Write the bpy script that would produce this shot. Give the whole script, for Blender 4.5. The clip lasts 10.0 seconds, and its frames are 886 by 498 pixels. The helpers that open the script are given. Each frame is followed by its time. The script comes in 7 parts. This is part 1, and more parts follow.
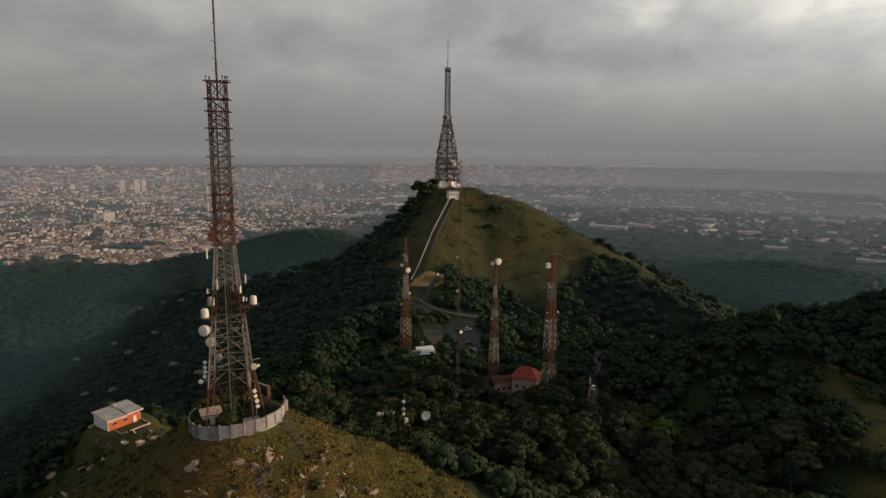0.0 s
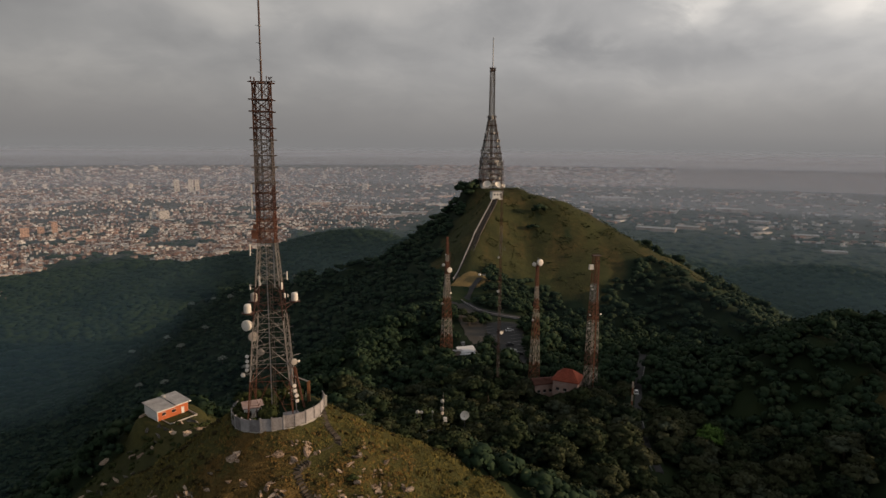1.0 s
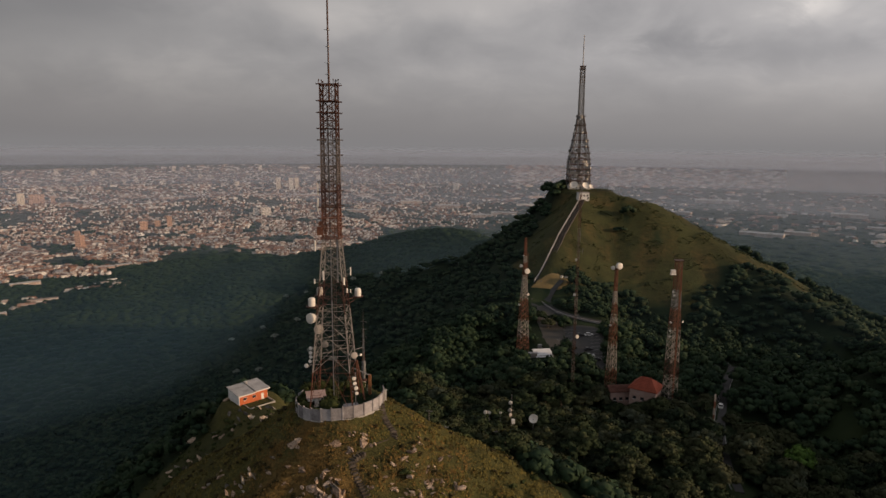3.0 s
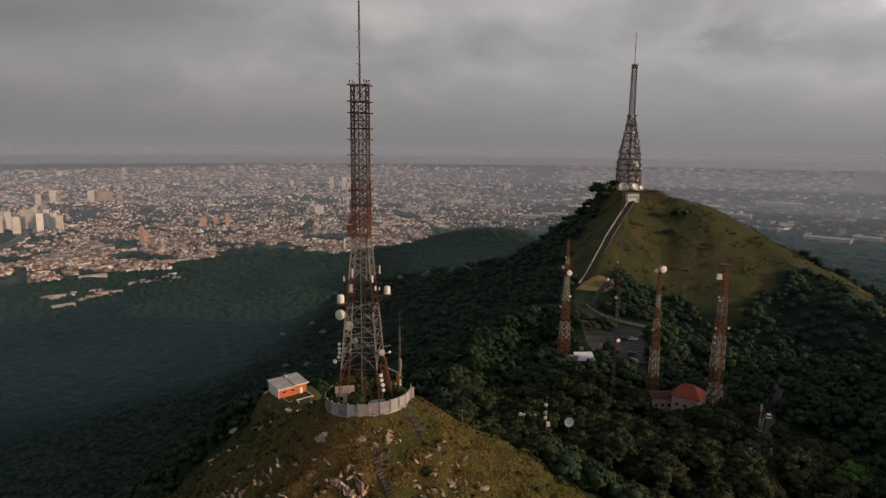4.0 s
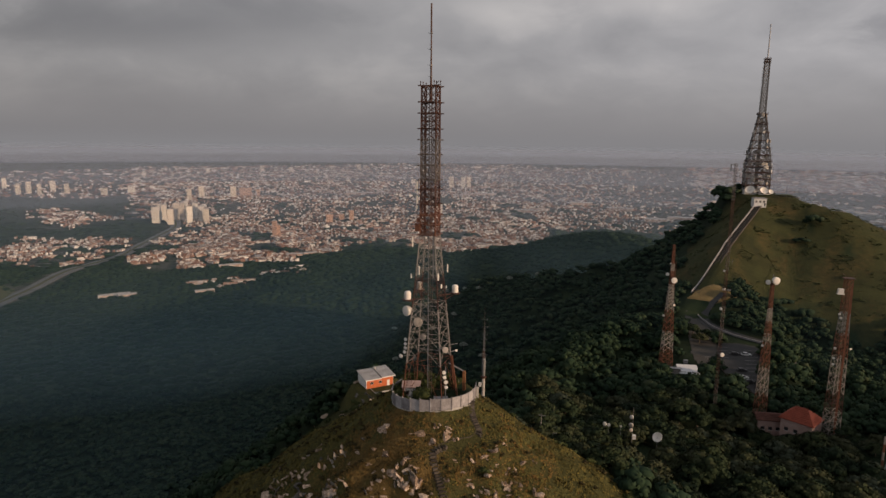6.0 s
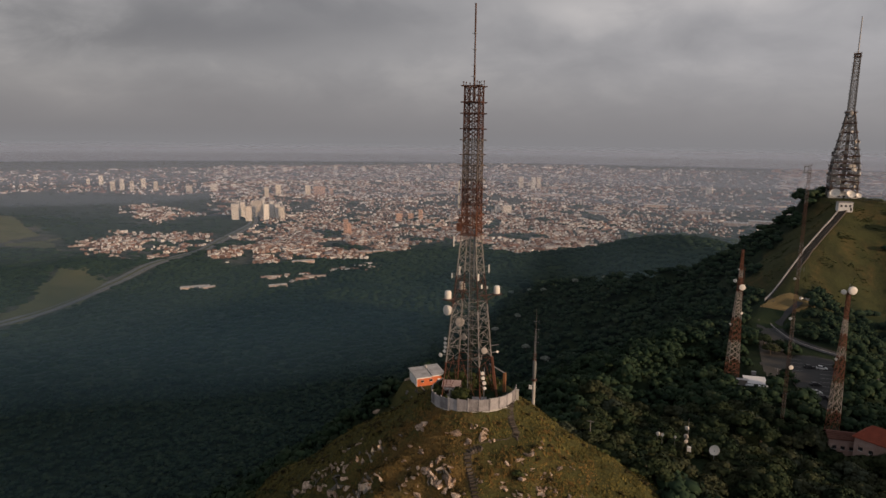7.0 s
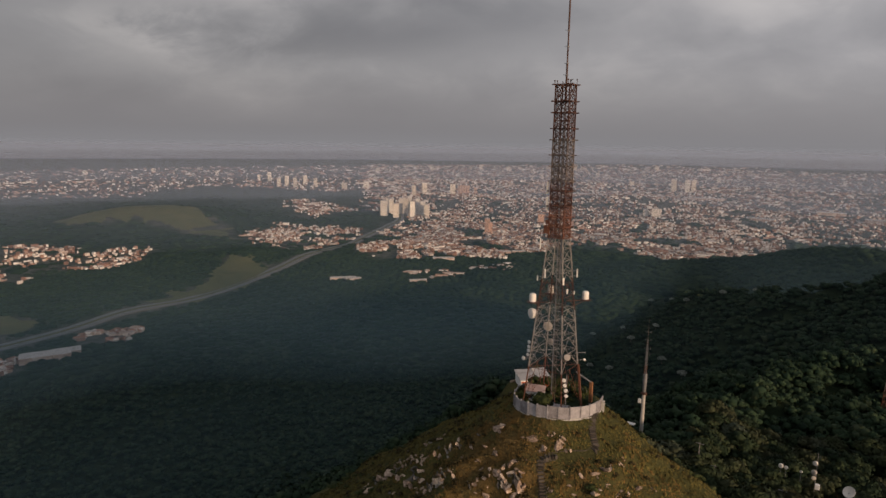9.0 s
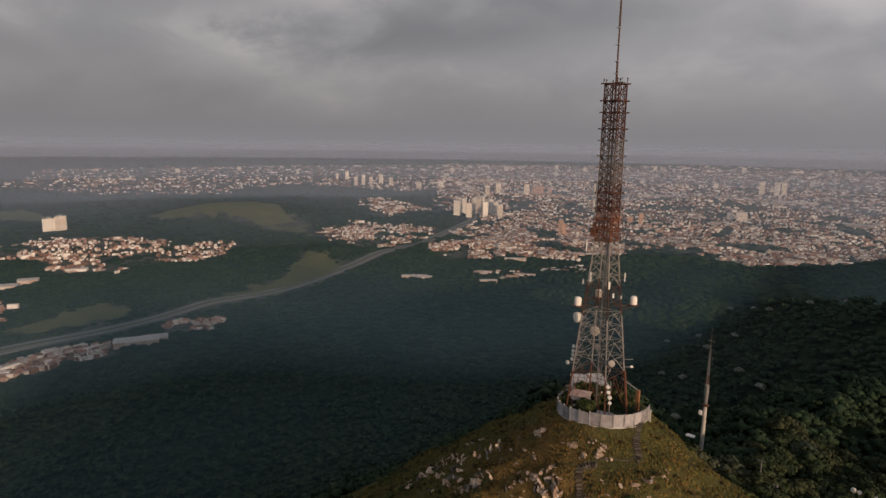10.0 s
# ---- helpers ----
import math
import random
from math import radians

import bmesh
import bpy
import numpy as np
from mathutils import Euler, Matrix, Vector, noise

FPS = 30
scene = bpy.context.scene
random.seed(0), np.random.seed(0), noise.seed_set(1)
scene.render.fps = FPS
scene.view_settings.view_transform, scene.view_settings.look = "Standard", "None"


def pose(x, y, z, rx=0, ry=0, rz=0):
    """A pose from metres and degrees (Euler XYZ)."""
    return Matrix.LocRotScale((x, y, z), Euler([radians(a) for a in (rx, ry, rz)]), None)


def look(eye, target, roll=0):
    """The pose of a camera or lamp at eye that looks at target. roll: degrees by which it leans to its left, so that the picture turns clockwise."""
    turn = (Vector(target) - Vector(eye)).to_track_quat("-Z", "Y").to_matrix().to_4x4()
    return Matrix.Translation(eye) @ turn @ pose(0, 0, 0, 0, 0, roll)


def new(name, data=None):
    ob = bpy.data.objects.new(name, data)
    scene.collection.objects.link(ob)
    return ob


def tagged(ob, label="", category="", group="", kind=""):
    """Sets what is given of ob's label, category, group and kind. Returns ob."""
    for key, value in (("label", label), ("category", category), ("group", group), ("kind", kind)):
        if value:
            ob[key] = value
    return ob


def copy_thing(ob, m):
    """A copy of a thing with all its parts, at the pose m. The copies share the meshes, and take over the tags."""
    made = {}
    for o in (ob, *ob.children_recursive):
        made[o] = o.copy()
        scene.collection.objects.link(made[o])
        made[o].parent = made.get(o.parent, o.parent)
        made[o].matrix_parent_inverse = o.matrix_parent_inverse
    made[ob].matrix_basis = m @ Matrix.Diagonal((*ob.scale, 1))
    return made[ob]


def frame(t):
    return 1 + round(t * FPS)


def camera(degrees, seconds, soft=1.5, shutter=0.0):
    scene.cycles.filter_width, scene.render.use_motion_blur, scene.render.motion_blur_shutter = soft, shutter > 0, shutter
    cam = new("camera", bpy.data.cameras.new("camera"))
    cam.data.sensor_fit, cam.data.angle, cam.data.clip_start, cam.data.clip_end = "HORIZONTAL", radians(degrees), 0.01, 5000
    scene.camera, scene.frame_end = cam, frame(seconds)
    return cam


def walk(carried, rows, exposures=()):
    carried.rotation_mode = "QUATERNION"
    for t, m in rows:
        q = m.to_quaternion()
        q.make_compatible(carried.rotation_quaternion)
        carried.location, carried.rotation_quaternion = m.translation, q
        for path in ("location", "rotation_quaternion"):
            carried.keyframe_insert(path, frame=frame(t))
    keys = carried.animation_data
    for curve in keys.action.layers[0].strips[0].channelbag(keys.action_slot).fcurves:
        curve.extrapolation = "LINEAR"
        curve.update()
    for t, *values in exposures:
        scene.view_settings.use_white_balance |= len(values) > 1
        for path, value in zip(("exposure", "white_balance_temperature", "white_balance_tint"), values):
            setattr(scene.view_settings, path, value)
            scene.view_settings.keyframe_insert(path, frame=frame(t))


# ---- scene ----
cam = camera(71.26, 10.0)
# seconds, eye, turn
ROWS = [
    (0.0, 16.685, -111.890, 58.406, 80.541, -0.527, -11.105),
    (0.5, 17.076, -111.904, 58.312, 80.524, -0.527, -9.043),
    (1.0, 17.725, -112.109, 58.237, 80.534, -0.481, -6.974),
    (1.5, 18.705, -112.347, 58.266, 80.509, -0.477, -4.914),
    (2.0, 19.906, -112.480, 58.262, 80.496, -0.478, -2.821),
    (2.5, 21.451, -112.632, 58.281, 80.473, -0.471, -0.697),
    (4.0, 27.503, -112.604, 58.253, 80.424, -0.546, 6.231),
    (4.5, 29.752, -112.327, 58.267, 80.400, -0.597, 8.899),
    (5.0, 32.263, -112.032, 58.352, 80.367, -0.614, 11.626),
    (6.5, 39.463, -110.088, 58.315, 80.299, -0.643, 20.469),
    (7.0, 42.028, -109.125, 58.385, 80.258, -0.674, 23.825),
    (7.5, 44.422, -107.965, 58.413, 80.227, -0.692, 27.126),
    (8.0, 46.758, -106.660, 58.422, 80.190, -0.741, 30.440),
    (8.5, 49.107, -105.136, 58.455, 80.127, -0.790, 33.834),
    (9.0, 51.363, -103.694, 58.505, 80.100, -0.785, 37.239),
    (9.5, 53.553, -102.068, 58.561, 80.049, -0.852, 40.709),
    (10.0, 55.638, -100.295, 58.639, 79.997, -0.868, 44.148),
]
walk(cam, [(t, pose(x, y, z, rx, ry, rz)) for t, x, y, z, rx, ry, rz in ROWS],
     [(0.0, 0.0, 6500, 6), (2.0, 0.0, 6500, 10), (4.5, 0.04, 6400, 11), (10.0, 0.08, 6300, 12)])

# ---------------------------------------------------------------- light
SUN_AZ, SUN_EL = 103.0, 12.0          # degrees clockwise from +y, and above the horizon
world = bpy.data.worlds.new("sky")
scene.world = world
world.use_nodes = True
wn, wl = world.node_tree.nodes, world.node_tree.links
wn.clear()


def wnode(kind, operation="", **values):
    n = wn.new(kind)
    if operation:
        n.operation = operation
    for k, v in values.items():
        n.inputs[k].default_value = v
    return n


def wmath(operation, *values):
    n = wnode("ShaderNodeMath", operation=operation)
    for i, v in enumerate(values):
        if isinstance(v, float):
            n.inputs[i].default_value = v
        else:
            wl.new(v, n.inputs[i])
    return n.outputs[0]


def build_world():
    out = wnode("ShaderNodeOutputWorld")
    sky = wnode("ShaderNodeTexSky")
    sky.sky_type, sky.sun_disc = "NISHITA", False
    sky.altitude, sky.air_density, sky.dust_density, sky.ozone_density = 900.0, 2.0, 6.0, 1.0
    sky.sun_elevation, sky.sun_rotation = radians(SUN_EL), radians(SUN_AZ)
    back = wnode("ShaderNodeBackground", Strength=0.05)
    wl.new(sky.outputs[0], back.inputs[0])
    # the cloud deck: a flat layer, seen along the way to each point of it
    co = wnode("ShaderNodeTexCoord")
    sep = wnode("ShaderNodeSeparateXYZ")
    wl.new(co.outputs["Generated"], sep.inputs[0])
    lift = wnode("ShaderNodeMath", operation="MAXIMUM")
    lift.inputs[1].default_value = 0.0
    wl.new(sep.outputs[2], lift.inputs[0])
    add = wnode("ShaderNodeMath", operation="ADD")
    add.inputs[1].default_value = 0.42
    wl.new(lift.outputs[0], add.inputs[0])
    dx, dy = wnode("ShaderNodeMath", operation="DIVIDE"), wnode("ShaderNodeMath", operation="DIVIDE")
    for d, i in ((dx, 0), (dy, 1)):
        wl.new(sep.outputs[i], d.inputs[0])
        wl.new(add.outputs[0], d.inputs[1])
    flat = wnode("ShaderNodeCombineXYZ")
    wl.new(dx.outputs[0], flat.inputs[0])
    wl.new(dy.outputs[0], flat.inputs[1])
    big = wnode("ShaderNodeTexNoise", Scale=1.3, Detail=5.0, Roughness=0.5, Distortion=0.25)
    small = wnode("ShaderNodeTexNoise", Scale=5.0, Detail=7.0, Roughness=0.58, Distortion=0.4)
    for n in (big, small):
        wl.new(flat.outputs[0], n.inputs["Vector"])
    mixn = wmath("MULTIPLY_ADD", small.outputs[0], 0.36, big.outputs[0])
    # single clouds of the deck: degrees left of +y, degrees up, their widths, and stops lighter or darker
    side = wmath("MULTIPLY_ADD", wmath("SUBTRACT", small.outputs[0], 0.5), 26.0, wmath("MULTIPLY", wmath("ARCTAN2", wmath("MULTIPLY", sep.outputs[0], -1.0), sep.outputs[1]), 57.3))
    rise = wmath("MULTIPLY_ADD", wmath("SUBTRACT", big.outputs[0], 0.5), 9.0, wmath("MULTIPLY", wmath("ARCSINE", sep.outputs[2]), 57.3))
    total = wmath("MULTIPLY", wmath("SUBTRACT", mixn, 0.68), 1.0)
    for left, up, wide, high, change in ((46, 8.8, 10, 1.7, -0.34), (31, 10.5, 7, 1.6, -0.2), (63, 8.8, 4.5, 2.2, 0.2), (70, 11.5, 6, 1.8, -0.08), (55, 12.2, 5, 1.2, 0.22), (-21, 8.2, 6, 1.1, -0.26), (-30, 7.4, 5, 1.0, -0.2), (-28, 10.6, 4, 1.2, 0.36), (-40, 11.0, 8, 2.2, 0.5), (12, 11.5, 10, 1.8, 0.16), (-8, 12.5, 8, 1.8, 0.2), (78, 7.0, 8, 2.0, -0.16)):
        a = wmath("MULTIPLY", wmath("SUBTRACT", side, float(left)), 1.0 / wide)
        b = wmath("MULTIPLY", wmath("SUBTRACT", rise, float(up)), 1.0 / high)
        bell = wmath("POWER", 2.718, wmath("MULTIPLY", wmath("MULTIPLY_ADD", a, a, wmath("MULTIPLY", b, b)), -1.0))
        total = wmath("MULTIPLY_ADD", bell, change, total)
    ramp = wnode("ShaderNodeValToRGB")
    e = ramp.color_ramp.elements
    e[0].position, e[0].color = 0.0, (0.175, 0.172, 0.182, 1)
    e[1].position, e[1].color = 1.0, (0.60, 0.555, 0.52, 1)
    for at, tone in ((0.30, (0.228, 0.222, 0.228)), (0.50, (0.292, 0.282, 0.284)), (0.72, (0.40, 0.380, 0.370))):
        ramp.color_ramp.elements.new(at).color = (*tone, 1)
    wl.new(wmath("ADD", total, 0.5), ramp.inputs[0])
    # towards the horizon the haze takes over
    hz = wnode("ShaderNodeMapRange")
    hz.interpolation_type = "SMOOTHSTEP"
    hz.inputs[1].default_value, hz.inputs[2].default_value = 0.0, 0.14
    wl.new(sep.outputs[2], hz.inputs[0])
    mix = wnode("ShaderNodeMix")
    mix.data_type = "RGBA"
    wl.new(hz.outputs[0], mix.inputs[0])
    mix.inputs[6].default_value = (0.222, 0.213, 0.213, 1)
    wl.new(ramp.outputs[0], mix.inputs[7])
    # brighter on the sun's side, and a darker, thicker deck overhead
    sunny = wnode("ShaderNodeVectorMath", operation="DOT_PRODUCT")
    sunny.inputs[1].default_value = (math.sin(radians(104)), math.cos(radians(104)), 0)
    wl.new(co.outputs["Generated"], sunny.inputs[0])
    stops = wnode("ShaderNodeMath", operation="MULTIPLY_ADD")
    stops.inputs[1].default_value, stops.inputs[2].default_value = 0.62, 0.52
    wl.new(sunny.outputs["Value"], stops.inputs[0])
    low = wnode("ShaderNodeMath", operation="MULTIPLY")
    wl.new(stops.outputs[0], low.inputs[0])
    part_ = wnode("ShaderNodeMath", operation="MULTIPLY_ADD")
    part_.inputs[1].default_value, part_.inputs[2].default_value = 0.6, 0.4
    wl.new(hz.outputs[0], part_.inputs[0])
    wl.new(part_.outputs[0], low.inputs[1])
    glow = wnode("ShaderNodeMath", operation="POWER")
    glow.inputs[0].default_value = 2.0
    wl.new(low.outputs[0], glow.inputs[1])
    deck = wnode("ShaderNodeMapRange")
    deck.interpolation_type = "SMOOTHSTEP"
    deck.inputs[1].default_value, deck.inputs[2].default_value, deck.inputs[3].default_value, deck.inputs[4].default_value = 0.28, 0.65, 1.0, 0.75
    wl.new(sep.outputs[2], deck.inputs[0])
    power = wnode("ShaderNodeMath", operation="MULTIPLY")
    wl.new(glow.outputs[0], power.inputs[0])
    wl.new(deck.outputs[0], power.inputs[1])
    cloud = wnode("ShaderNodeBackground", Strength=1.0)
    wl.new(mix.outputs[2], cloud.inputs[0])
    wl.new(power.outputs[0], cloud.inputs[1])
    both = wnode("ShaderNodeMixShader")
    both.inputs[0].default_value = 0.93
    wl.new(back.outputs[0], both.inputs[1])
    wl.new(cloud.outputs[0], both.inputs[2])
    wl.new(both.outputs[0], out.inputs[0])


build_world()
sun = new("sun", bpy.data.lights.new("sun", "SUN"))
sun.data.energy, sun.data.angle, sun.data.color = 3.6, radians(4), (1.0, 0.69, 0.44)
sun_way = Vector((math.sin(radians(SUN_AZ)) * math.cos(radians(SUN_EL)), math.cos(radians(SUN_AZ)) * math.cos(radians(SUN_EL)), math.sin(radians(SUN_EL))))
sun.matrix_world = look((0, 0, 300), Vector((0, 0, 300)) - sun_way)

# ---------------------------------------------------------------- materials
def material(name, stops, scale=1.0, rough=0.8, metal=0.0, bump=0.0, fine=6.0, bump_size=None, per="none", spread=0.25, coords="world", spec=0.3):
    """A surface whose colour wanders between the given colours at two scales; per: also from piece to piece."""
    m = bpy.data.materials.new(name)
    m.use_nodes = True
    n, l = m.node_tree.nodes, m.node_tree.links
    b = n["Principled BSDF"]
    b.inputs["Roughness"].default_value, b.inputs["Metallic"].default_value = rough, metal
    b.inputs["Specular IOR Level"].default_value = spec
    if coords == "world":
        co = n.new("ShaderNodeNewGeometry").outputs["Position"]
    else:
        co = n.new("ShaderNodeTexCoord").outputs["Object"]
    n1, n2 = n.new("ShaderNodeTexNoise"), n.new("ShaderNodeTexNoise")
    for t, s, d in ((n1, scale, 4), (n2, scale * fine, 5)):
        t.inputs["Scale"].default_value, t.inputs["Detail"].default_value, t.inputs["Roughness"].default_value = s, d, 0.62
        l.new(co, t.inputs["Vector"])
    add = n.new("ShaderNodeMath")
    add.operation = "MULTIPLY_ADD"
    add.inputs[1].default_value = 0.55
    l.new(n2.outputs[0], add.inputs[0])
    half = n.new("ShaderNodeMath")
    half.operation = "MULTIPLY"
    half.inputs[1].default_value = 0.75
    l.new(n1.outputs[0], half.inputs[0])
    l.new(half.outputs[0], add.inputs[2])
    fac = add.outputs[0]
    if per != "none":
        src = n.new("ShaderNodeObjectInfo").outputs["Random"] if per == "object" else n.new("ShaderNodeNewGeometry").outputs["Random Per Island"]
        shift = n.new("ShaderNodeMath")
        shift.operation = "MULTIPLY_ADD"
        shift.inputs[1].default_value = spread * 2
        sub = n.new("ShaderNodeMath")
        sub.operation = "SUBTRACT"
        sub.inputs[1].default_value = spread
        l.new(src, shift.inputs[0])
        l.new(fac, shift.inputs[2])
        l.new(shift.outputs[0], sub.inputs[0])
        fac = sub.outputs[0]
    ramp = n.new("ShaderNodeValToRGB")
    els = ramp.color_ramp.elements
    for i, c in enumerate(stops):
        p = 0.32 + 0.66 * i / max(1, len(stops) - 1)
        e = els[i] if i < 2 else els.new(p)
        e.position, e.color = p, (*c, 1)
    l.new(fac, ramp.inputs[0])
    l.new(ramp.outputs[0], b.inputs["Base Color"])
    if bump:
        bp = n.new("ShaderNodeBump")
        bp.inputs["Strength"].default_value, bp.inputs["Distance"].default_value = min(1.0, bump), (bump_size or 0.3 / (scale * fine))
        l.new(n2.outputs[0], bp.inputs["Height"])
        l.new(bp.outputs[0], b.inputs["Normal"])
    return m


